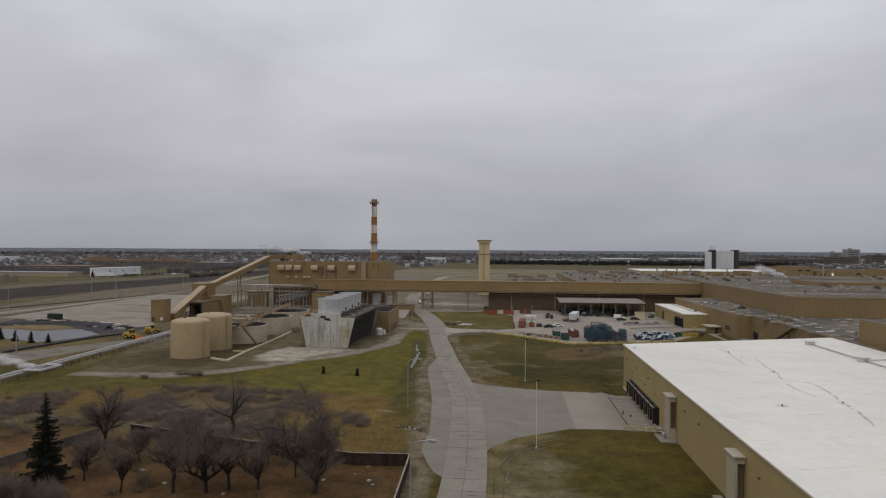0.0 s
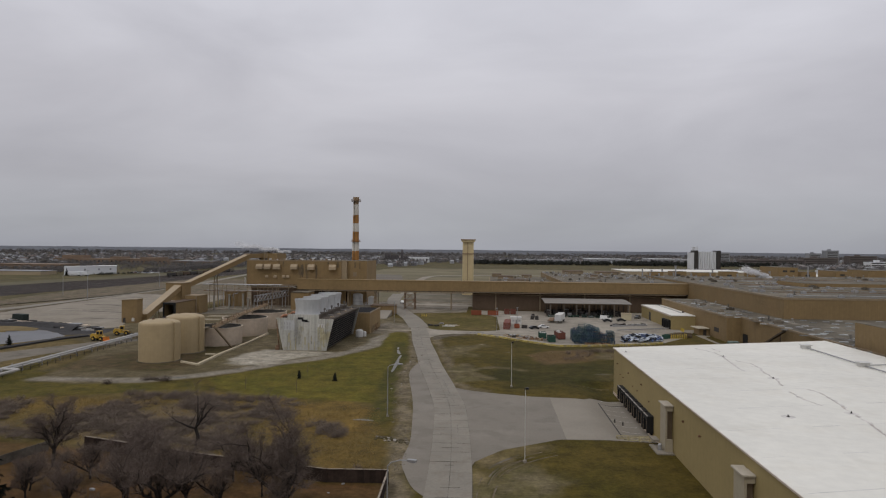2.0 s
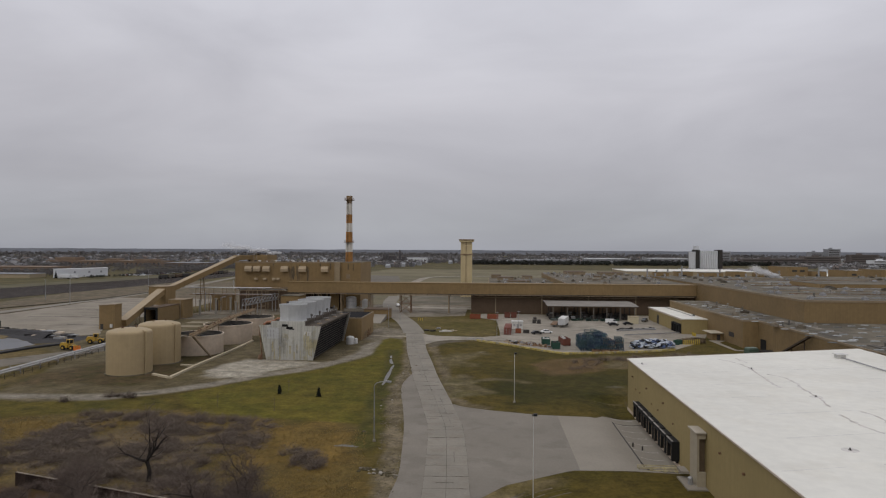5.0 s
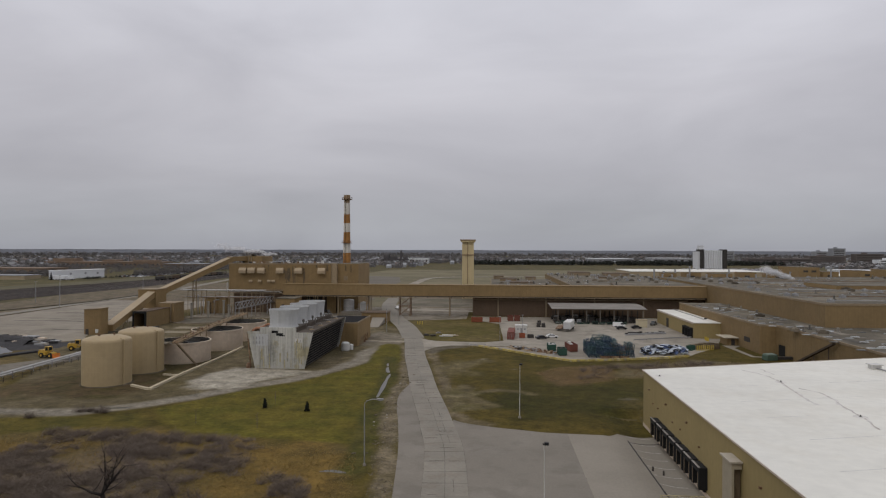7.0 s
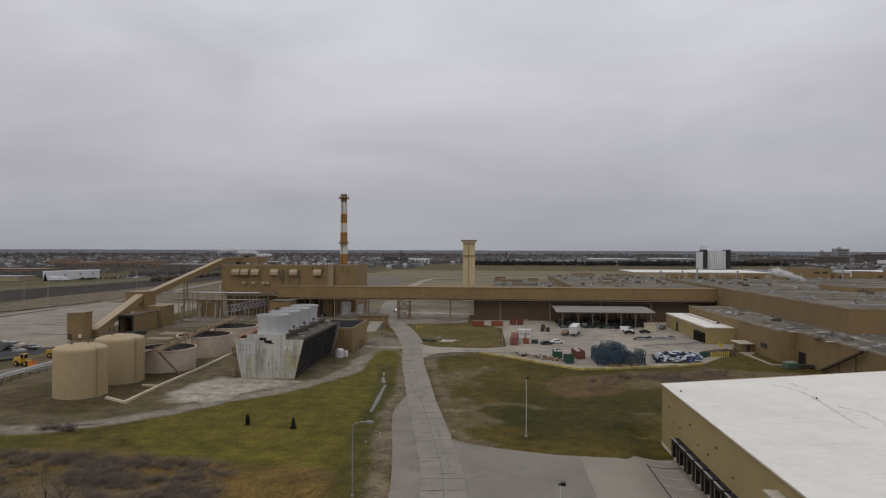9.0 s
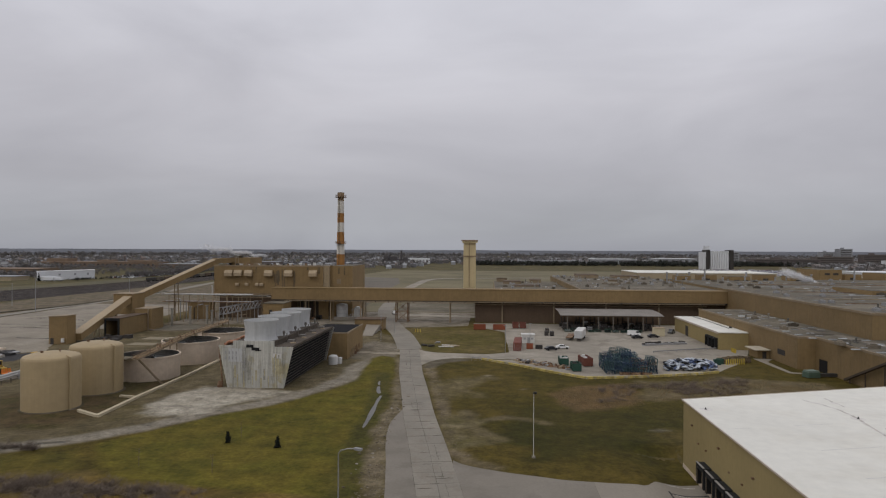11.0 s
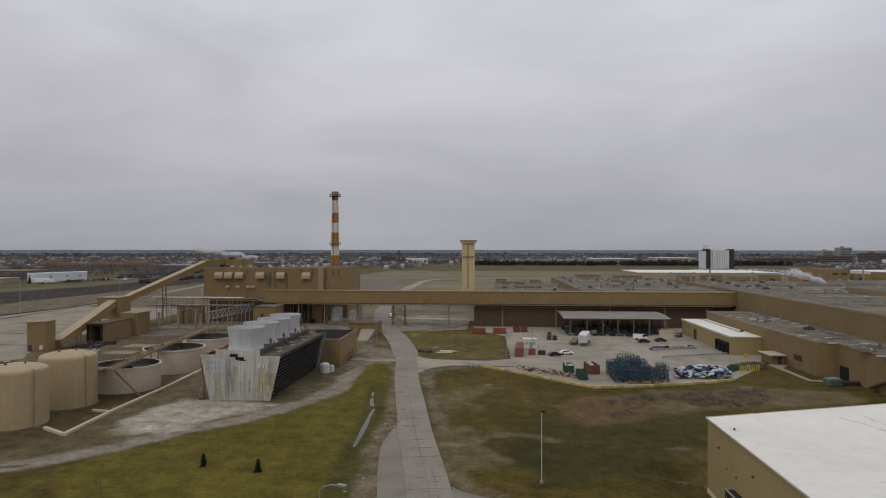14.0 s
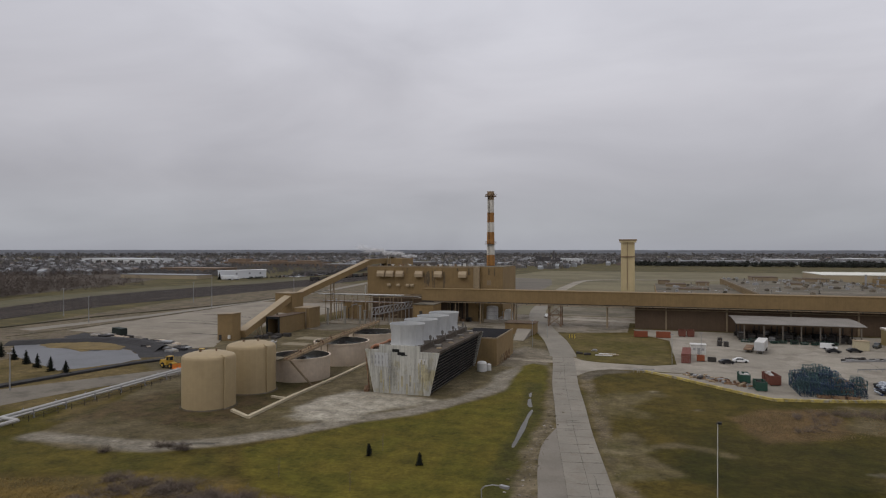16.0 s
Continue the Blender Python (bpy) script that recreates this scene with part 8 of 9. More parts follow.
big_shed("grey_hall", 60, 190, 1500, 1560, 10, M_FARG, M_FARG, "grey hall in the distance", 6)
big_shed("grey_hall", 240, 340, 1620, 1700, 12, M_FARG, M_FARW, "grey hall in the distance", 6)
big_shed("grey_hall", 420, 520, 1750, 1830, 12, M_FARG, M_FARW, "grey hall in the distance", 6)
M_MILL = mat("sooty_mill_brick", (0.085, 0.078, 0.078), 0.9, vary=0.2, big=0.04)
bk = big_shed("dark_mill", -244, -186, 1500, 1530, 11, M_MILL, M_MILL, "dark brick mill with a chimney", 7)
part("mill_chimney", turned(bmesh.new(), -203, 1515, [(2.4, 11), (1.9, 31)], 16), M_MILL, bk)
for x0, x1, z1 in ((-241, -231, 20), (-227, -211, 17.5), (-198, -189, 15.5)):
    part("upper_storey", boxes((x0, x1, 1503, 1526, 11.61, z1)), M_MILL, bk)
# white silo block with dark towers
sb = thing("silo_block", "white silo block with dark end towers", "silo")
part("wall", boxes((391, 425, 1260, 1290, 0, 33)), M_FARW, sb)
for x in np.arange(392.5, 425, 4.2):
    part("silo_rib", turned(bmesh.new(), x + 1, 1260, [(2.0, 0), (2.0, 33)], 14), M_FARW, sb)
for x in (384, 425.2):
    part("stair_tower", boxes((x, x + 6.8, 1256, 1280, 0, 35)), M_DARK, sb, "dark stair tower")
part("side_wall", boxes((378, 383.9, 1258, 1280, 0, 31)), M_FARW, sb)
part("penthouse", boxes((386, 394, 1268, 1280, 35, 42)), M_FARW, sb)
# red brick and apartment blocks
for x0, x1, y0, h, m in ((560, 700, 1500, 15, M_FARB), (720, 800, 1560, 20, M_FARB), (640, 680, 1900, 30, M_FARG), (850, 880, 1800, 30, M_FARG), (893, 925, 1800, 38, M_FARG), (940, 1010, 1780, 24, M_FARB), (1050, 1160, 1700, 18, M_FARG), (1220, 1300, 1800, 24, M_FARB), (780, 830, 1400, 14, M_FARW)):
    ab = thing("apartment_block", "distant flat-roofed apartment block", "apartment block", group="distant apartment blocks")
    part("wall", boxes((x0, x1, y0, y0 + 24, 0, h)), m, ab)
    part("roof", boxes((x0 - 0.3, x1 + 0.3, y0 - 0.3, y0 + 24.3, h, h + 1)), m, ab)
    part("penthouse", boxes((x0 + (x1 - x0) * 0.3, x0 + (x1 - x0) * 0.45, y0 + 6, y0 + 16, h + 1.01, h + 4.5)), m, ab)
    for r in range(int(h / 4.5)):
        part("window", boxes((x0 + 3, x1 - 3, y0 - 0.1, y0 - 0.02, 2.2 + 4.5 * r, 4.2 + 4.5 * r)), M_DARK, ab)


# ---- houses and woods of the town, joined ----
def houses(name, material, seed, count, zones, label):
    r = np.random.RandomState(seed)
    verts, faces = [], []
    for _ in range(count):
        x0, x1, y0, y1 = zones[r.randint(len(zones))]
        x, y = r.uniform(x0, x1), r.uniform(y0, y1)
        w, d, h, rf = r.uniform(7, 13), r.uniform(7, 12), r.uniform(3.5, 6.5), r.uniform(1.5, 3.5)
        a = r.choice((0, math.pi / 2)) + r.uniform(-0.15, 0.15)
        c, s = math.cos(a), math.sin(a)
        b = len(verts)
        for px, py, pz in ((-w, -d, 0), (w, -d, 0), (w, d, 0), (-w, d, 0), (-w, -d, h * 2), (w, -d, h * 2), (w, d, h * 2), (-w, d, h * 2), (-w, 0, (h + rf) * 2), (w, 0, (h + rf) * 2)):
            px, py, pz = px / 2, py / 2, pz / 2
            verts.append((x + c * px - s * py, y + s * px + c * py, pz))
        faces += [tuple(b + i for i in f) for f in ((0, 1, 5, 4), (2, 3, 7, 6), (1, 2, 6, 9, 5), (3, 0, 4, 8, 7), (4, 5, 9, 8), (6, 7, 8, 9))]
    me = bpy.data.meshes.new(name)
    me.from_pydata(verts, [], faces)
    me.materials.append(material)
    return tagged(new(name, me), label, "houses", kind="stuff")


def island_mat(name, cols, rough=0.85):
    m = bpy.data.materials.new(name)
    m.use_nodes = True
    nt = m.node_tree
    geo = nt.nodes.new("ShaderNodeNewGeometry")
    cr = nt.nodes.new("ShaderNodeValToRGB")
    cr.color_ramp.interpolation = "CONSTANT" if len(cols) > 3 else "LINEAR"
    el = cr.color_ramp.elements
    for k, c in enumerate(cols):
        e = el[k] if k < 2 else el.new(k / len(cols))
        e.position, e.color = k / len(cols), (*c, 1)
    nt.links.new(geo.outputs["Random Per Island"], cr.inputs[0])
    nt.links.new(cr.outputs[0], nt.nodes["Principled BSDF"].inputs["Base Color"])
    nt.nodes["Principled BSDF"].inputs["Roughness"].default_value = rough
    MATS[name] = m
    return m


TOWN = [(-1900, -700, 900, 2100), (-1500, -520, 1150, 2600), (-480, -140, 1180, 2500), (-200, 300, 1500, 2500), (200, 1400, 1560, 2700), (-1100, -700, 700, 1000), (600, 1300, 1000, 1500)]
houses("town_houses", island_mat("house_walls", ((0.30, 0.31, 0.32), (0.14, 0.135, 0.135), (0.19, 0.17, 0.155), (0.12, 0.11, 0.105), (0.20, 0.20, 0.20), (0.16, 0.125, 0.108), (0.24, 0.245, 0.255), (0.13, 0.13, 0.14))), 4, 2300, TOWN, "scattered small town houses among bare trees")


def parked_cars(name, seed, zones, label):
    """Rows of far parked cars: a low body and a narrower cabin each."""
    r = np.random.RandomState(seed)
    verts, faces = [], []
    for x0, x1, y0, y1, fill in zones:
        for y in np.arange(y0, y1, 8.5):
            for x in np.arange(x0, x1, 2.8):
                if r.rand() > fill:
                    continue
                tall = 1.8 if r.rand() < 0.07 else 1.0
                for w, d0, d1, z0, z1 in ((0.9, -2.2, 2.2, 0.3, 0.95 * tall), (0.75, -1.5, 0.9, 0.95 * tall, 1.5 * tall)):
                    b = len(verts)
                    cx, cy = x + r.uniform(-0.15, 0.15), y + r.uniform(-0.4, 0.4)
                    k = 0.8 if z0 > 0.5 else 1.0
                    verts += [(cx + sx * w * (k if z == z1 else 1), cy + (d0 if sy < 0 else d1) * (k if z == z1 else 1), z) for z in (z0, z1) for sx, sy in ((-1, -1), (1, -1), (1, 1), (-1, 1))]
                    faces += [tuple(b + i for i in f) for f in ((0, 1, 5, 4), (1, 2, 6, 5), (2, 3, 7, 6), (3, 0, 4, 7), (4, 5, 6, 7))]
    me = bpy.data.meshes.new(name)
    me.from_pydata(verts, [], faces)
    me.materials.append(island_mat("car_paints", ((0.62, 0.63, 0.64), (0.06, 0.06, 0.07), (0.3, 0.31, 0.32), (0.12, 0.04, 0.04), (0.55, 0.55, 0.55), (0.04, 0.06, 0.12), (0.1, 0.1, 0.11), (0.45, 0.46, 0.47)), 0.35))
    return tagged(new(name, me), label, "cars", kind="stuff")


parked_cars("parked_cars", 61, [(336, 470, 950, 1200, 0.8), (-434, -408, 770, 905, 0.6), (250, 338, 945, 1000, 0.7), (470, 620, 910, 1010, 0.7)], "rows of parked cars in far car parks")


def woods(name, material, seed, spots, size, blades, label, leaf=0.5):
    """Loose crowns: every tree is a cloud of small slanting triangles over a thin stem."""
    r = np.random.RandomState(seed)
    n = len(spots)
    spots = np.array(spots)
    hs = r.uniform(size[0], size[1], n)
    c = np.repeat(spots, blades, 0)
    h = np.repeat(hs, blades)
    u = r.normal(size=(n * blades, 3))
    u /= np.linalg.norm(u, axis=1)[:, None]
    rad = r.uniform(0.25, 1.0, n * blades) ** 0.5
    px = c[:, 0] + u[:, 0] * rad * h * 0.36
    py = c[:, 1] + u[:, 1] * rad * h * 0.36
    pz = h * 0.55 + u[:, 2] * rad * h * 0.42
    p = np.stack([px, py, np.maximum(pz, 0.3)], 1)
    s = (h * leaf * 0.28)[:, None]
    tri = np.stack([p, p + r.normal(size=p.shape) * s, p + r.normal(size=p.shape) * s], 1).reshape(-1, 3)
    tri[:, 2] = np.maximum(tri[:, 2], 0.05)
    me = bpy.data.meshes.new(name)
    me.from_pydata(tri.tolist(), [], np.arange(len(tri)).reshape(-1, 3).tolist())
    me.materials.append(material)
    return tagged(new(name, me), label, "trees", kind="stuff")


def scatter(seed, count, zones):
    r = np.random.RandomState(seed)
    out = []
    for _ in range(count):
        x0, x1, y0, y1 = zones[r.randint(len(zones))]
        out.append((r.uniform(x0, x1), r.uniform(y0, y1)))
    return out


# far bare trees: greys paled in the colour to stand in for haze
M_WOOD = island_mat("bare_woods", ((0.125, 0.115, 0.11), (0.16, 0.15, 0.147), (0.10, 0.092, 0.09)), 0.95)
M_SCRUB = island_mat("brown_scrub", ((0.105, 0.082, 0.066), (0.132, 0.106, 0.088), (0.082, 0.064, 0.052)), 0.95)
M_PINE = island_mat("dark_pines", ((0.022, 0.028, 0.022), (0.038, 0.042, 0.032), (0.03, 0.03, 0.026)), 0.95)
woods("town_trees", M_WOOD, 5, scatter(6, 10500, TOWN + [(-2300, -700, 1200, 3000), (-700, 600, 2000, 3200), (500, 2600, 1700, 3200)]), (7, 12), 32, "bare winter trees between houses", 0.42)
woods("siding_scrub", M_SCRUB, 7, [p for p in scatter(8, 8000, [(-1000, -500, 420, 860), (-760, -440, 330, 560), (-560, -436, 250, 440), (-1300, -700, 600, 1000)]) if not (p[1] > 640 and p[0] > -640)], (4, 8.5), 48, "brown scrub woods beside a railway", 0.23)
woods("pine_belt", M_PINE, 9, scatter(10, 1000, [(-34, 520, 1440, 1475), (300, 700, 1480, 1530)]), (6, 11), 46, "dark belt of pines across the fields", 0.6)
woods("verge_hedge", M_PINE, 31, scatter(32, 150, [(-440, -428, 700, 735), (-430, -418, 735, 800), (-424, -412, 800, 900)]), (1.6, 3.2), 40, "low dark evergreen hedge beside a railway", 0.5)
woods("yard_trees", M_WOOD, 21, scatter(22, 1500, [(-432, -404, 790, 1000), (-820, -360, 1010, 1120), (-820, -360, 1040, 1145), (-640, -500, 735, 800), (-700, -480, 780, 1000), (-480, -300, 1000, 1180)]), (4, 9), 60, "bare trees and bushes round sheds", 0.3)
R_ = np.random.RandomState(12)
hz = [(d * math.sin(a), d * math.cos(a)) for a, d in zip(R_.uniform(-1.15, 1.05, 5200), R_.uniform(2900, 4550, 5200))]
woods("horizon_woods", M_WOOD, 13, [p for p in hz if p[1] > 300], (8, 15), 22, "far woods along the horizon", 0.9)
# low wooded rise added to close the horizon, distance haze painted into its bluish grey
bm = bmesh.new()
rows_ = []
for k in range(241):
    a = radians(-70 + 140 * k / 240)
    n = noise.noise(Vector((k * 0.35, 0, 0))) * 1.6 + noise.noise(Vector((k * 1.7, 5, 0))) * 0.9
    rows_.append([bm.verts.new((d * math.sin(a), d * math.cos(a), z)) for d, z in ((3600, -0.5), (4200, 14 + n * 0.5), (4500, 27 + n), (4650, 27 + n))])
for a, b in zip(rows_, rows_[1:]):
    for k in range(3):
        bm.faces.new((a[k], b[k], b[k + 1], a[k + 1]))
tagged(new("backdrop", mesh_of(bm, "backdrop", mat("distant_woodland", (0.088, 0.093, 0.105), 0.95, vary=0.2, big=0.004, fine=0.02, bump=0.0, second=(0.112, 0.117, 0.13), cover=0.4))), "distant wooded rise with haze put into its blue-grey colour", "horizon", kind="structure")

# ---- bare trees, spruces, brush ----
def grow(bm, tw, p, d, length, rad, depth, r, wild=1.0):
    """A crooked limb that forks along its whole length; its ends break into sprays of fine twigs."""
    n = 5 if depth > 2 else 4 if depth > 1 else 3
    pts, rads, ways = [p], [rad], [d]
    q, dd = p, d
    for k in range(n):
        dd = (dd + wild * Vector((r.gauss(0, 0.24), r.gauss(0, 0.24), 0.07 + r.gauss(0, 0.12)))).normalized()
        q = q + dd * length / n * r.uniform(0.8, 1.2)
        pts.append(q)
        rads.append(rad * (1 - 0.66 * (k + 1) / n))
        ways.append(dd)
    tube(bm if depth > 0 else tw, pts, [max(x, 0.013) for x in rads], 6 if depth > 2 else 4 if depth > 1 else 3, cap=False)
    if depth == 0:
        for _ in range(15):
            k = r.randrange(len(pts))
            e = pts[k] + (ways[k] * 0.7 + Vector((r.gauss(0, 0.6), r.gauss(0, 0.6), r.gauss(0.12, 0.5)))).normalized() * r.uniform(0.35, 1.5)
            o = Vector((r.uniform(-1, 1), r.uniform(-1, 1), r.uniform(-1, 1))).normalized() * 0.010
            tw.faces.new([tw.verts.new(v) for v in (pts[k] - o, pts[k] + o, e)])
        return
    for k in range(1, n + 1):
        for _ in range(2 if k == n or r.random() < 0.3 else 1):
            side = Vector((r.gauss(0, 1), r.gauss(0, 1), r.gauss(0.2, 0.6))).normalized()
            grow(bm, tw, pts[k], (ways[k] * 0.62 + side * 0.8).normalized(), length * r.uniform(0.36, 0.6) * (1.15 - 0.09 * k), rads[k] * r.uniform(0.5, 0.72), depth - 1, r, wild)


def tree_meshes(seed, height, low=0.0):
    """A low-forked tree whose limbs fan out like a vase."""
    r = random.Random(seed)
    bm, tw = bmesh.new(), bmesh.new()
    base = Vector((0, 0, -0.1))
    fork = Vector((r.uniform(-0.3, 0.3), r.uniform(-0.3, 0.3), height * (low or r.uniform(0.15, 0.27))))
    tube(bm, [base, base.lerp(fork, 0.12), base.lerp(fork, 0.6), fork], [height * 0.034, height * 0.026, height * 0.022, height * 0.022], 8, cap=False)
    n = 6 if low else r.choice((4, 5, 5))
    for k in range(n):
        a = k * math.tau / n + r.uniform(-0.5, 0.5)
        out = r.uniform(0.3, 1.3) if k else 0.2
        grow(bm, tw, fork, Vector((math.cos(a) * out, math.sin(a) * out, 1.0)).normalized(), height * r.uniform(0.42, 0.68), height * r.uniform(0.017, 0.026), 3, r, r.uniform(0.9, 1.6))
    return mesh_of(bm, "limbs", M_BARK), mesh_of(tw, "crown", M_TWIG)


TREES = [tree_meshes(s, 10) for s in (1, 2, 5, 8, 11)] + [tree_meshes(23, 10, 0.1)]


def bare_tree(x, y, h, k, turn, label):
    t_ = thing("bare_tree", label, "tree", at=(x, y, 0))
    for nm, me in zip(("trunk", "crown"), TREES[k]):
        ob = new(nm, me)
        ob.parent = t_
        ob.matrix_local = Matrix.Rotation(radians(turn), 4, "Z") @ Matrix.Diagonal((h * 0.118, h * 0.118, h * 0.118, 1))
    return t_


rng = random.Random(31)
for i, (x, y, h) in enumerate(((-25.9, 86.8, 12.0), (-34, 87.5, 6.5), (-38, 87, 7.2), (-40.6, 85.5, 9.5), (-45.1, 85, 7.6), (-52.3, 84.4, 5.4), (-62.4, 92, 4.8), (-65.7, 101.4, 8.8), (-57, 97, 5.2), (-30.5, 93, 4.8),
                                (-49, 97.5, 6.0), (-43, 93.5, 5.4), (-36.5, 98, 5.8), (-54, 104, 5.2), (-31, 101.5, 4.6), (-60, 88, 5.0), (-47.5, 90, 5.0))):
    bare_tree(x, y, h, i % 5 if i else 5, 47 * i + 20, ("bare dark-limbed garden tree with spreading crown", "leafless grey garden tree with fine twigs")[i % 2])


def gnarled_tree(x, y, seed):
    """A half-dead tree: a leaning trunk, few crooked limbs, hardly any twigs."""
    r = random.Random(seed)
    bm, tw = bmesh.new(), bmesh.new()
    tube(bm, [(0, 0, -0.1), (0.2, 0, 1.6), (-0.3, 0.1, 3.0)], [0.38, 0.3, 0.26], 8, cap=False)
    for a, out in ((0.3, 0.35), (2.6, 0.5), (3.6, 1.3), (5.6, 0.9), (1.2, 0.15)):
        grow(bm, tw, Vector((-0.3, 0.1, 2.9)), Vector((math.cos(a) * out, math.sin(a) * out, 1.1)).normalized(), 5.2, 0.19, 2, r, 1.5)
    t_ = thing("gnarled_tree", "half-dead gnarled tree with few crooked limbs", "tree", at=(x, y, 0))
    part("trunk", bm, M_BARK, t_)
    part("crown", tw, M_TWIG, t_, "sparse dead twigs")
    return t_


gnarled_tree(-49.0, 113.6, 8)


def spruce(x, y, h, label, seed, group=""):
    r = random.Random(seed)
    t_ = thing("spruce", label, "spruce", at=(x, y, 0), group=group)
    part("trunk", tube(bmesh.new(), [(0, 0, -0.05), (0, 0, h * 0.97)], [h * 0.018, 0.02], 6), M_BARK, t_)
    bm = bmesh.new()
    small = h < 3
    n = 40 if h > 8 else 18
    for k in range(n):
        f = (k + r.uniform(-0.2, 0.2)) / n
        z = h * (0.04 + 0.94 * f)
        reach = h * (0.235 if small else 0.215 if h > 8 else 0.3) * max(0.02, 1 - f) ** (0.45 if small else 0.82) * r.uniform(0.78, 1.12) + 0.08
        for j in range(12 if h > 8 else 11):
            a = r.uniform(0, math.tau)
            z = h * (0.04 + 0.94 * f) + r.uniform(-0.8, 0.8) * h / n
            l = reach * r.uniform(0.45, 1.15)
            d, sd = Vector((math.cos(a), math.sin(a), 0)), Vector((-math.sin(a), math.cos(a), 0))
            droop = r.uniform(0.15, 0.5)
            for m in range(12):
                u = 0.1 + 0.9 * m / 11
                c = d * l * u + Vector((0, 0, z - l * droop * u * (1.35 - u)))
                wide = l * 0.3 * (1.2 - u) * r.uniform(0.5, 1.1) + 0.05
                hang = l * r.uniform(0.05, 0.22) + 0.05
                for sgn in (-1, 1):
                    bm.faces.new([bm.verts.new(v) for v in (c - d * l * 0.05, c + d * l * 0.06, c + sd * sgn * wide + d * l * r.uniform(0.02, 0.18) - Vector((0, 0, hang)))])
    k = 2.2 if small else 0.55 if h > 8 else 1.4
    turned(bm, 0, 0, [(h * 0.06 * k, h * 0.05), (h * 0.085 * k, h * 0.25), (h * 0.065 * k, h * 0.5), (h * 0.035 * k, h * 0.75), (0.02, h * 0.96)], 9)
    part("crown", bm, M_SPRUCE, t_)
    return t_


spruce(-463, 691, 9.0, "dark spruce before a white warehouse", 71)
spruce(-64.6, 86.2, 13.4, "tall dark green spruce in a garden", 2)
for i, (x, y, h) in enumerate(((-156.5, 209.6, 4.2), (-164.8, 212.2, 4.5), (-173.2, 215.2, 4.3), (-181.6, 218.6, 4.6), (-192, 223, 4.4), (-201, 226, 5), (-212, 231, 5.4))):
    spruce(x, y, h, "small dark spruce beside a pond", 10 + i, "spruces by the pond")
for x, y in ((-48.4, 170.4), (-38.7, 168.4)):
    spruce(x, y, 2.2, "small dark conical evergreen on a lawn", int(-x), "lawn evergreens")
for x, y in ((-57.3, 157), (-44.5, 155), (-47.2, 173.5)):
    t_ = thing("sapling", "thin bare sapling on a lawn", "sapling", at=(x, y, 0), group="lawn saplings")
    part("trunk", tube(bmesh.new(), [(0, 0, 0), (0.05, 0, 1.4), (0, 0.08, 3.0)], [0.04, 0.03, 0.01], 5), M_TWIG, t_)
    bm = bmesh.new()
    for k in range(14):
        z, a = 1.0 + 0.13 * k, 2.4 * k
        tube(bm, [(0, 0, z), (0.45 * math.cos(a), 0.45 * math.sin(a), z + 0.5)], [0.014, 0.005], 3)
    part("crown", bm, M_TWIG, t_)


def inside(x, y, poly):
    c = False
    for (x0, y0), (x1, y1) in zip(poly, poly[1:] + poly[:1]):
        if (y0 > y) != (y1 > y) and x < (x1 - x0) * (y - y0) / (y1 - y0) + x0:
            c = not c
    return c


def blades(name, material, seed, count, poly, hgt, width, label, keep, lean=0.35, fan=5):
    """Upright stalks in tussocks over an area."""
    r = random.Random(seed)
    x0, x1 = min(p[0] for p in poly), max(p[0] for p in poly)
    y0, y1 = min(p[1] for p in poly), max(p[1] for p in poly)
    verts, faces = [], []
    tries = 0
    while len(faces) < count and tries < count * 6:
        tries += 1
        x, y = r.uniform(x0, x1), r.uniform(y0, y1)
        if not inside(x, y, poly) or not keep(x, y, r):
            continue
        hh = r.uniform(*hgt)
        for _ in range(fan):
            a, b = r.uniform(0, math.tau), r.uniform(0, math.tau)
            px, py = x + r.uniform(-0.5, 0.5) * hh * 0.5, y + r.uniform(-0.5, 0.5) * hh * 0.5
            h = hh * r.uniform(0.55, 1.1)
            w = width * r.uniform(0.6, 1.3)
            k = len(verts)
            verts += [(px - w * math.cos(a), py - w * math.sin(a), 0), (px + w * math.cos(a), py + w * math.sin(a), 0), (px + lean * h * math.cos(b) * r.random(), py + lean * h * math.sin(b) * r.random(), h)]
            faces.append((k, k + 1, k + 2))
    me = bpy.data.meshes.new(name)
    me.from_pydata(verts, [], faces)
    me.materials.append(material)
    return tagged(new(name, me), label, "brush", kind="stuff")


BRUSH = [(-138, 138), (-120, 140), (-100, 143), (-84, 148), (-72, 152), (-64, 153), (-58, 149), (-44, 147), (-30, 145), (-22.5, 141), (-20.5, 128), (-17.5, 102), (-25, 101), (-44, 106), (-62, 112), (-120, 121), (-138, 124)]
M_REED = island_mat("tan_reeds", ((0.29, 0.195, 0.068), (0.25, 0.172, 0.058), (0.21, 0.152, 0.05)), 0.95)
M_SHRUB = island_mat("grey_shrubs", ((0.162, 0.126, 0.098), (0.190, 0.150, 0.118), (0.132, 0.102, 0.078)), 0.95)
M_STRAW = island_mat("straw_grass", ((0.30, 0.22, 0.125), (0.26, 0.19, 0.10), (0.21, 0.16, 0.075)), 0.95)
M_SHRUB2 = island_mat("dark_shrubs", ((0.13, 0.102, 0.08), (0.165, 0.132, 0.105), (0.10, 0.078, 0.06)), 0.95)


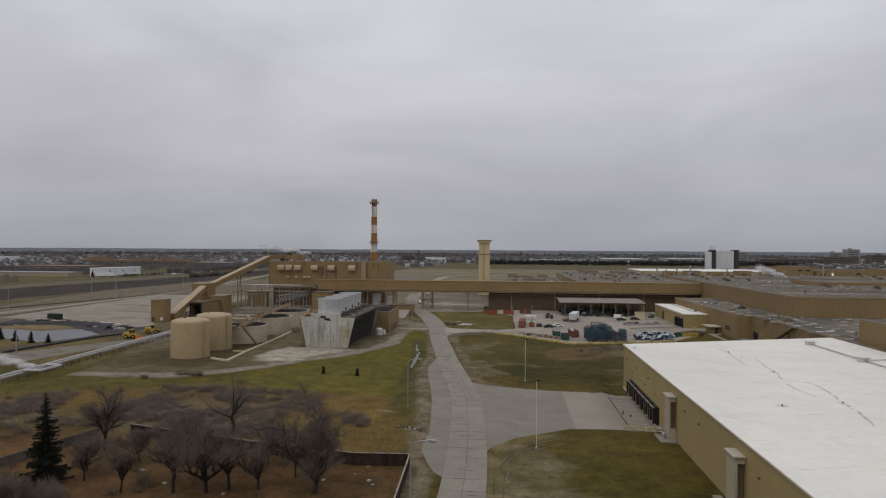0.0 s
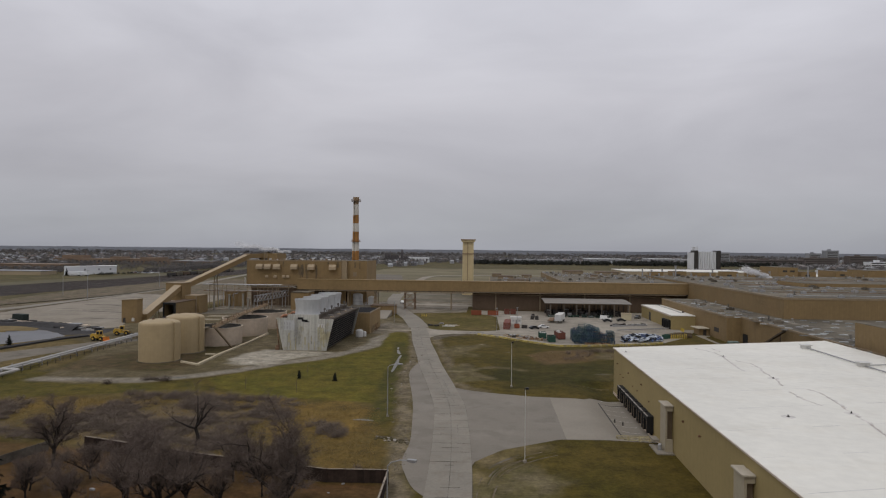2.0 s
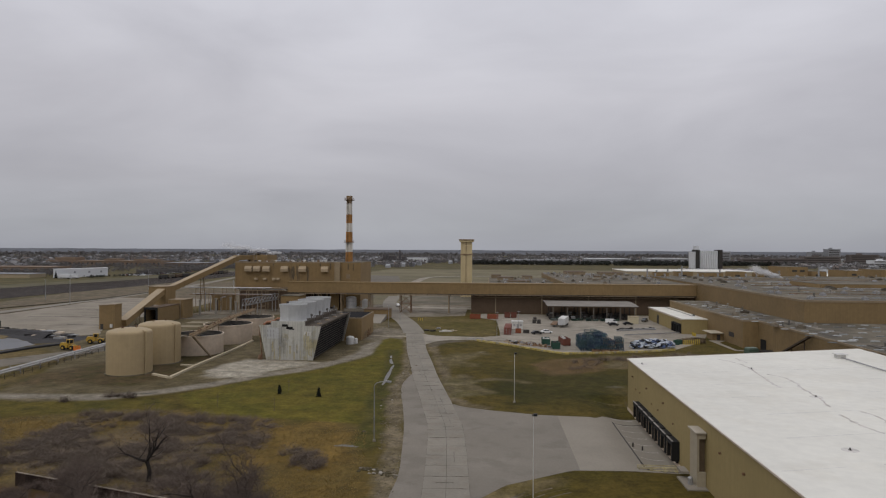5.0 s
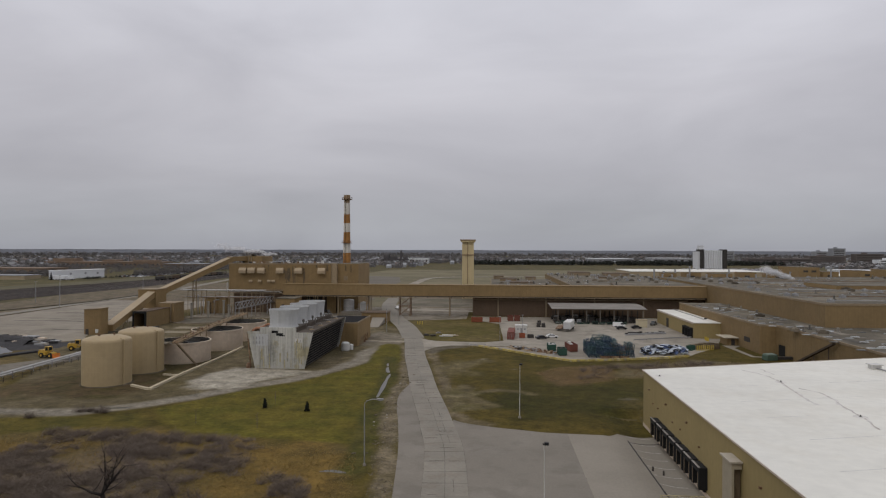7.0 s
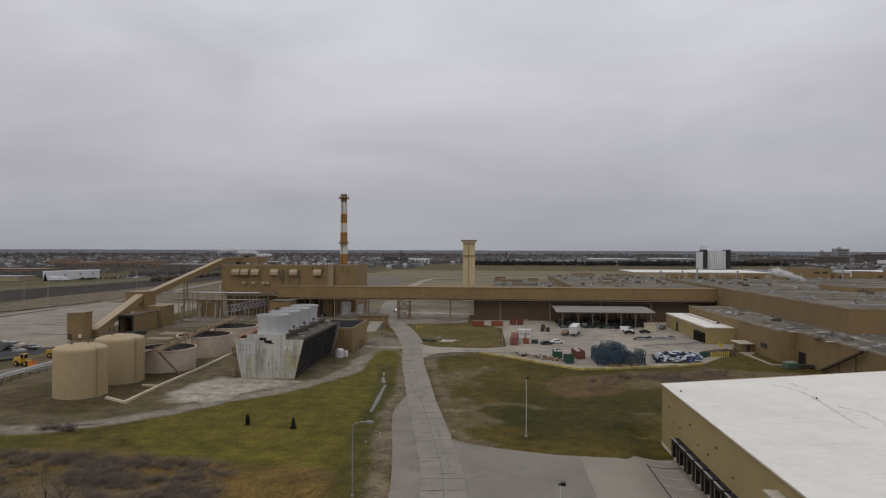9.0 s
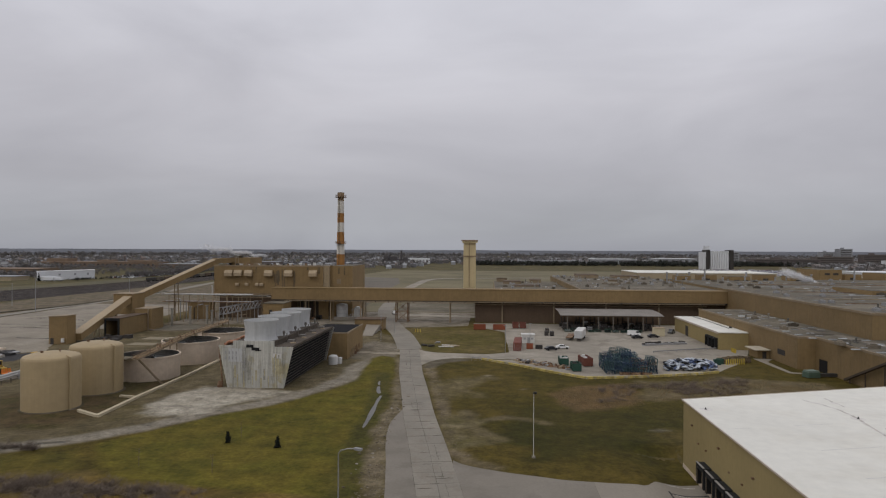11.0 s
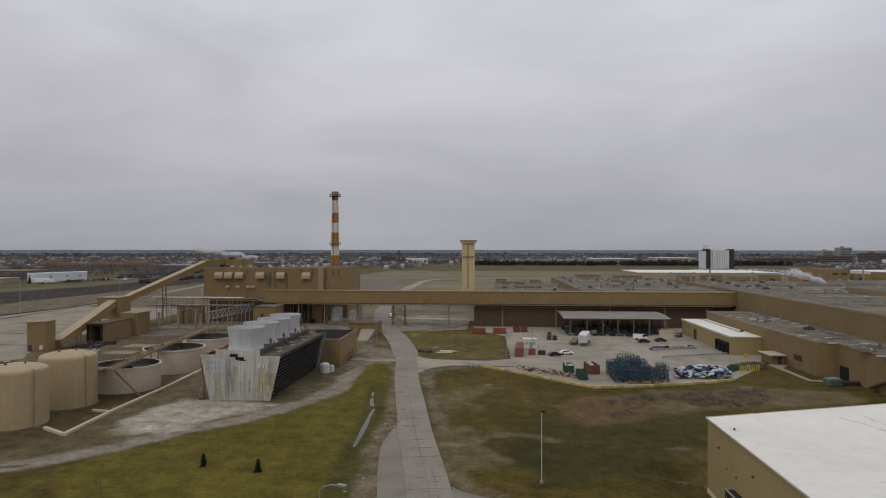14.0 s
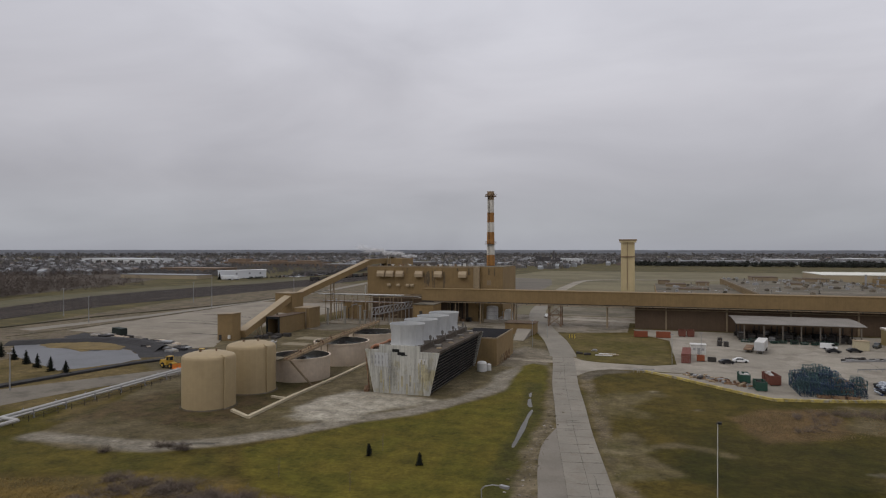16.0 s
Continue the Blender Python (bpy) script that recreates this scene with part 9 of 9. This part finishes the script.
def thickets(name, material, seed, centres, rad, hgt, per, label):
    """Rounded leafless bushes: fans of thin stems."""
    r = np.random.RandomState(seed)
    c = np.repeat(np.array(centres), per, 0)
    n = len(c)
    R = np.repeat(r.uniform(rad[0], rad[1], len(centres)), per)
    Hh = np.repeat(r.uniform(hgt[0], hgt[1], len(centres)), per)
    a, lift = r.uniform(0, math.tau, n), r.uniform(0.05, 1.0, n)
    out = np.sqrt(1 - 0.8 * lift ** 2)
    s0 = r.uniform(0.0, 0.7, n)
    s1 = s0 + r.uniform(0.08, 0.24, n)
    ax, ay = np.cos(a) * R * out, np.sin(a) * R * out
    p0 = np.stack([c[:, 0] + ax * s0, c[:, 1] + ay * s0, Hh * lift * s0], 1)
    p1 = np.stack([c[:, 0] + ax * s1 + r.normal(0, 0.15, n), c[:, 1] + ay * s1 + r.normal(0, 0.15, n), Hh * lift * s1 + 0.15], 1)
    w = r.normal(size=(n, 3)) * 0.013
    tri_ = np.stack([p0 - w, p0 + w, p1], 1).reshape(-1, 3)
    me = bpy.data.meshes.new(name)
    me.from_pydata(tri_.tolist(), [], np.arange(len(tri_)).reshape(-1, 3).tolist())
    me.materials.append(material)
    return tagged(new(name, me), label, "brush", kind="stuff")


def sown(seed, count, poly, keep):
    r = random.Random(seed)
    xs, ys = [p[0] for p in poly], [p[1] for p in poly]
    out = []
    while len(out) < count:
        x, y = r.uniform(min(xs), max(xs)), r.uniform(min(ys), max(ys))
        if inside(x, y, poly) and keep(x, y, r):
            out.append((x, y))
    return out


def grey_zone(x, y):
    return 1.3 * noise.noise(Vector((x * 0.075, y * 0.085, 3.1))) + (0.16 if -82 < x < -44 and y < 141 else 0.0 if x < -82 and y < 134 else -0.34)


blades("reed_bed", M_REED, 41, 40000, BRUSH, (0.12, 0.4), 0.03, "tan winter reeds and tall dry grass", lambda x, y, r: grey_zone(x, y) < r.uniform(-0.25, 0.2) and noise.noise(Vector((x * 0.08, y * 0.11, 8.8))) > r.uniform(-0.6, 0.3), 1.6)
thickets("grey_brush", M_SHRUB, 42, sown(45, 820, BRUSH, lambda x, y, r: grey_zone(x, y) > r.uniform(-0.22, 0.22)), (1.2, 3.4), (0.5, 1.9), 480, "grey leafless brush thicket")
thickets("garden_bush", M_SHRUB, 47, [(-63.6, 80.6), (-60.8, 81.4), (-66.6, 81.0), (-69.6, 82.0), (-72.5, 84.5), (-58.4, 79.8)], (1.6, 2.6), (3.0, 4.6), 3200, "tall grey leafless bushes before a spruce")
GARDEN = [(-110, 60), (-13.6, 60), (-15, 97.5), (-24, 97), (-43, 102), (-60, 107), (-118, 117)]
thickets("garden_scrub", M_SHRUB2, 43, sown(46, 300, GARDEN, lambda x, y, r: noise.noise(Vector((x * 0.09, y * 0.09, 7.7))) > r.uniform(-0.1, 0.2) and not (x > -32 and y > 80)), (1.0, 2.4), (1.0, 3.2), 330, "grey garden shrubs without leaves")
DRYPATCH = [(12.3, 215), (14.3, 204), (17, 199.5), (30, 204), (37, 209.5), (60, 217), (82, 223), (84, 233), (70, 238), (60, 241), (51, 233), (32, 229), (18.5, 223)]
blades("dry_weeds", M_STRAW, 44, 32000, DRYPATCH, (0.12, 0.35), 0.035, "straw-coloured dry weeds", lambda x, y, r: noise.noise(Vector((x * 0.08, y * 0.1, 1.2))) > r.uniform(-0.3, 0.3))
thickets("field_thicket", M_SHRUB, 48, sown(49, 120, [(22, 206), (26, 224), (33, 227), (40, 227), (52, 234), (66, 236), (60, 220), (36, 210)], lambda x, y, r: noise.noise(Vector((x * 0.1, y * 0.1, 2.2))) > r.uniform(-0.2, 0.3)), (1.2, 3.0), (0.8, 2.2), 220, "brown leafless bushes in dry weeds")

# ---- fences, ditch ----
fb = thing("board_fence", "dark brown board fence with a pale cap", "fence")
M_BOARD = mat("fence_boards", (0.036, 0.023, 0.017), 0.9, vary=0.25, big=0.5, per_object=0.25)
M_CAP = mat("pale_fence_cap", (0.27, 0.225, 0.175), 0.85, vary=0.3, big=0.4)
runs = [((-23.2, 98.9), (-14.5, 99.4)), ((-14.5, 99.4), (-13.7, 78.0)), ((-43.3, 103.6), (-23.2, 98.9)), ((-66.5, 110.5), (-43.3, 103.6))]
me_board = mesh_of(boxes((-0.44, 0.44, -0.025, 0.025, 0.05, 1.9)), "board", M_BOARD)
for a, b in runs:
    a, b = Vector(a), Vector(b)
    n = round((b - a).length / 0.9)
    ang = math.degrees(math.atan2(b.y - a.y, b.x - a.x))
    for k in range(n):
        c = a.lerp(b, (k + 0.5) / n)
        ob = new("board", me_board)
        ob.parent = fb
        ob.matrix_local = pose(c.x, c.y, 0, rng.uniform(-1.5, 1.5), 0, ang)
    for k in range(n // 3 + 1):
        c = a.lerp(b, min(1, 3 * k / n))
        part("post", boxes((c.x - 0.08, c.x + 0.08, c.y - 0.08, c.y + 0.08, 0, 2.05)), M_BOARD, fb)
    bm = bmesh.new()
    beam(bm, (a.x, a.y, 1.98), (b.x, b.y, 1.98), 0.24, 0.07)
    part("cap_rail", bm, M_CAP, fb, "pale cap rail")
M_GPANEL = mat("grey_fence_panels", (0.105, 0.092, 0.074), 0.9, vary=0.35, big=0.4)
gf = thing("garden_fence", "pale grey garden panel fence", "fence")
for k in range(8):
    a, b = Vector((-76.6 + 0.6 * k, 90 + 2.4 * k)), Vector((-76.0 + 0.6 * k, 92.36 + 2.4 * k))
    bm = bmesh.new()
    beam(bm, (*a, 0.75), (*b, 0.75), 0.08, 1.5)
    part("panel", bm, M_GPANEL, gf)
for x, y, s in ((-19.4, 92.4, 0.5), (-18.6, 91.0, 0.3), (-26, 92, 0.4), (-20.8, 98.5, 0.35), (-22, 95, 0.25), (-38, 85.2, 0.5), (-54.2, 93, 0.6), (-48, 88.2, 0.5), (-45, 98, 0.4)):
    ob = tagged(new("garden_clutter", lump("garden_clutter", M_STEEL, int(-x * 3), s * 0.7)), "pale plastic garden clutter on bare soil", "clutter", "garden clutter")
    ob.location = (x, y, 0.2 * s)


def puddle(name, pts, wide, label, cat_):
    """A winding sheet of water whose width wanders and closes at its ends."""
    bm = bmesh.new()
    n = 46
    last = None
    for i in range(n + 1):
        t = i / n
        c = spine(t, pts)
        d = (spine(min(1, t + 0.02), pts) - spine(max(0, t - 0.02), pts)).normalized()
        s = Vector((-d.y, d.x))
        w = wide * (math.sin(math.pi * min(1, max(0.02, t))) ** 0.4) * (0.8 + 0.55 * noise.noise(Vector((c.y * 0.13, 2.0, wide))))
        w = max(w, 0.06)
        row = [bm.verts.new((*(c + s * w * k), 0.03)) for k in (1, -1)]
        if last:
            bm.faces.new((last[0], last[1], row[1], row[0]))
        last = row
    bmesh.ops.recalc_face_normals(bm, faces=bm.faces)
    return tagged(new(name, mesh_of(bm, name, mat("ditch_water", (0.058, 0.054, 0.044), 0.3, vary=0.4, big=0.25, fine=1.2, bump=0.1, second=(0.075, 0.07, 0.05), cover=0.4))), label, cat_, kind="structure")


puddle("ditch_water", [(-27.6, 209.5), (-27.5, 205), (-27.3, 201), (-26.9, 194), (-26.6, 188), (-26.4, 182)], 0.62, "narrow pool of standing water in a ditch", "ditch")
puddle("ditch_water", [(-29.9, 219.6), (-29.6, 217.5), (-29.0, 214.2), (-28.3, 211.6)], 0.75, "small pool at a ditch head", "ditch")
puddle("ditch_water", [(-30.7, 226), (-30.5, 223.6), (-30.0, 221)], 0.35, "small pool at a ditch head", "ditch")
puddle("ditch_pool", [(-84.5, 165.6), (-80, 167.6), (-77, 168.2)], 0.9, "small muddy pool", "pool")
puddle("ditch_pool", [(-26.6, 132.6), (-24.6, 132.9), (-22.4, 132.2)], 0.55, "small pool on a lawn", "pool")
rng = random.Random(51)
for k in range(130):
    u = rng.random()
    x, y = (-20 + 6 * u, 121.4 - 2.6 * u + rng.uniform(-1.2, 1.2)) if k < 74 else (rng.uniform(-24, -20.5), rng.uniform(140, 215))
    s = rng.uniform(0.1, 0.32)
    ob = tagged(new("rubble_stone", lump("rubble_stone", M_GRAVEL if k % 4 else M_PALE, k, s)), "pale broken stone on the verge", "stone", "verge rubble")
    ob.location = (x, y, 0.25 * s)


# ---- steam drifting from vents ----
M_STEAM = mat("steam_droplets", (0.80, 0.80, 0.81), 1.0, vary=0.02, bump=0.0)


def steam(name, seed, base, drift, wide, count, flake, label):
    """Thin drifting vapour as a cloud of tiny flakes, thinning downwind."""
    r = np.random.RandomState(seed)
    u = r.rand(count) ** 1.6
    lumps_ = np.floor(u * 9)
    c = np.array(base) + u[:, None] * np.array(drift)
    c[:, 2] += 1.6 * np.sin(lumps_ * 2.1 + seed) * wide * 0.25
    p = c + r.normal(size=(count, 3)) * (wide * (0.25 + 0.75 * u))[:, None] * np.array((1, 0.7, 0.55))
    tri_ = np.stack([p, p + r.normal(size=p.shape) * flake, p + r.normal(size=p.shape) * flake], 1).reshape(-1, 3)
    tri_[:, 2] = np.maximum(tri_[:, 2], 0.1)
    me = bpy.data.meshes.new(name)
    me.from_pydata(tri_.tolist(), [], np.arange(count * 3).reshape(-1, 3).tolist())
    me.materials.append(M_STEAM)
    return tagged(new(name, me), label, "steam", kind="stuff")


steam("steam_plume", 3, (-119, 388, 30.6), (-34, 4, 4.5), 1.6, 20000, 0.10, "white steam drifting from a boiler roof")
steam("steam_plume", 4, (178, 430, 16.5), (-17, 2, 6), 1.7, 45000, 0.10, "white steam rising from a plant roof")
steam("steam_plume", 5, (-124, 163.5, 0.6), (-20, 8, 1.8), 1.2, 16000, 0.07, "white steam leaking from a pipeline bend")
thickets("track_bush", M_SHRUB2, 52, [(-81.2, 163.8), (-83.5, 164.4), (-79.6, 163.4), (-85.0, 163.6), (-92, 158.5)], (1.6, 2.6), (1.2, 2.1), 900, "dark leafless bush beside a gravel track")


# ---- loose stones ----
M_CHIP = island_mat("stone_chips", ((0.13, 0.108, 0.074), (0.19, 0.162, 0.118), (0.09, 0.073, 0.046)), 0.95)


def patchy(size, seed, bias):
    return lambda x, y, r: noise.noise(Vector((x / size, y / size, seed))) + bias > r.uniform(-0.4, 0.4)


def chips(name, seed, count, poly, size, keep, label):
    r = np.random.RandomState(seed)
    spots = np.array(sown(seed, count, poly, keep))
    s = r.uniform(size[0], size[1], (count, 1, 1))
    base_ = np.array([(-1, -0.6, 0), (1, -0.7, 0), (0.1, 1, 0), (0, 0, 0.7)])[None] * s * r.uniform(0.5, 1.2, (count, 4, 3))
    a = r.uniform(0, math.tau, (count, 1))
    x = base_[:, :, 0] * np.cos(a) - base_[:, :, 1] * np.sin(a) + spots[:, :1]
    y = base_[:, :, 0] * np.sin(a) + base_[:, :, 1] * np.cos(a) + spots[:, 1:]
    v = np.stack([x, y, base_[:, :, 2] + 0.02], 2).reshape(-1, 3)
    f4 = np.array(((0, 1, 3), (1, 2, 3), (2, 0, 3)))
    faces = (np.arange(count)[:, None, None] * 4 + f4[None]).reshape(-1, 3)
    me = bpy.data.meshes.new(name)
    me.from_pydata(v.tolist(), [], faces.tolist())
    me.materials.append(M_CHIP)
    return tagged(new(name, me), label, "stones", kind="stuff")


YARD = [(-84, 163), (-72, 171), (-58, 192), (-50, 201), (-42, 217), (-40, 240), (-44, 262), (-62, 262), (-68, 214), (-82, 184), (-100, 180), (-112, 168), (-100, 162)]
chips("yard_stones", 71, 900, YARD, (0.04, 0.12), patchy(5, 2.5, 0.0), "loose stones and clods on a gravel yard")
VERGE = [(-30, 262), (-26, 232), (-24, 205), (-24.5, 188), (-22.5, 165), (-20, 140), (-17, 118), (-14, 100), (-13, 110), (-15, 136), (-19, 165), (-21.5, 188), (-20.5, 205), (-23.5, 232), (-28, 262)]
chips("verge_stones", 72, 1300, VERGE, (0.06, 0.22), patchy(4, 3.5, 0.1), "loose stones and clods on a verge")
SHOULDER = [(-20, 240), (-17, 222), (-13.5, 200), (-11, 184), (-8.8, 170), (-5.6, 164.6), (-4.6, 166), (-7.4, 171), (-9, 186), (-11, 202), (-14, 222), (-17, 240)]
chips("shoulder_stones", 73, 350, SHOULDER, (0.06, 0.18), patchy(4, 5.5, 0.1), "loose stones and clods on a road shoulder")

# ---- road slabs ----
rng = random.Random(61)
slab_road = tagged(new("road", mesh_of(strip(ROAD[:3], 6.5, -0.1, 0.1, 30), "road", M_CONC)), "jointed two-lane concrete slab road", "road", kind="structure")
t = 0.0
N_ = 4000
cum = [0.0]
pts_ = [spine(i / N_, ROAD[2:12]) for i in range(N_ + 1)]
for a, b in zip(pts_, pts_[1:]):
    cum.append(cum[-1] + (b - a).length)


def road_at(s):
    i = min(max(int(np.searchsorted(cum, s)), 1), N_)
    c = pts_[i]
    d = (pts_[min(i + 8, N_)] - pts_[max(i - 8, 0)]).normalized()
    return c, Vector((-d.y, d.x))


s = 0.0
STEP = 4.9
while s + STEP < cum[-1]:
    for lane in (-1, 1):
        (c0, n0), (c1, n1) = road_at(s + 0.035), road_at(s + STEP - 0.035)
        i0, i1 = (0.022, 3.28)
        bm = bmesh.new()
        z = 0.12 + rng.uniform(-0.012, 0.012)
        q = [c0 + n0 * lane * i0, c0 + n0 * lane * i1, c1 + n1 * lane * i1, c1 + n1 * lane * i0]
        lo = [bm.verts.new((*p, 0.02)) for p in q]
        hi = [bm.verts.new((*p, z)) for p in q]
        bm.faces.new(hi)
        for k in range(4):
            bm.faces.new((lo[k], lo[(k + 1) % 4], hi[(k + 1) % 4], hi[k]))
        bmesh.ops.recalc_face_normals(bm, faces=bm.faces)
        ob = new("slab", mesh_of(bm, "slab", M_CONC))
        ob.parent = slab_road
    s += STEP

# tar-filled breaks along the joints
M_TAR = mat("old_tar", (0.085, 0.076, 0.063), 0.85, vary=0.3, big=0.4)
rng = random.Random(66)
for k in range(70):
    s_ = STEP * rng.randrange(0, int(cum[-1] / STEP)) + rng.choice((0.0, 0.0, 0.0, rng.uniform(0.5, 4.0)))
    (c0, n0) = road_at(s_)
    a_ = rng.uniform(-3.1, 1.2)
    b_ = min(3.1, a_ + rng.uniform(0.7, 3.2))
    bm = bmesh.new()
    last_ = None
    for j in range(7):
        o = a_ + (b_ - a_) * j / 6
        d_ = Vector((n0.y, -n0.x)) * rng.uniform(-0.09, 0.09)
        p = c0 + n0 * o + d_
        if last_ is not None:
            beam(bm, (*last_, 0.136), (*p, 0.136), rng.uniform(0.05, 0.15), 0.012)
        last_ = p
    part("tar_seam", bm, M_TAR, slab_road)
for k in range(14):
    s_ = STEP * rng.uniform(0, cum[-1] / STEP - 2)
    bm = bmesh.new()
    last_ = None
    for j in range(9):
        c0, n0 = road_at(s_ + STEP * j / 8)
        p = c0 + n0 * ((k % 3 - 1) * 1.2 + rng.uniform(-0.08, 0.08))
        if last_ is not None:
            beam(bm, (*last_, 0.136), (*p, 0.136), rng.uniform(0.03, 0.07), 0.012)
        last_ = p
    part("crack", bm, M_TAR, slab_road)
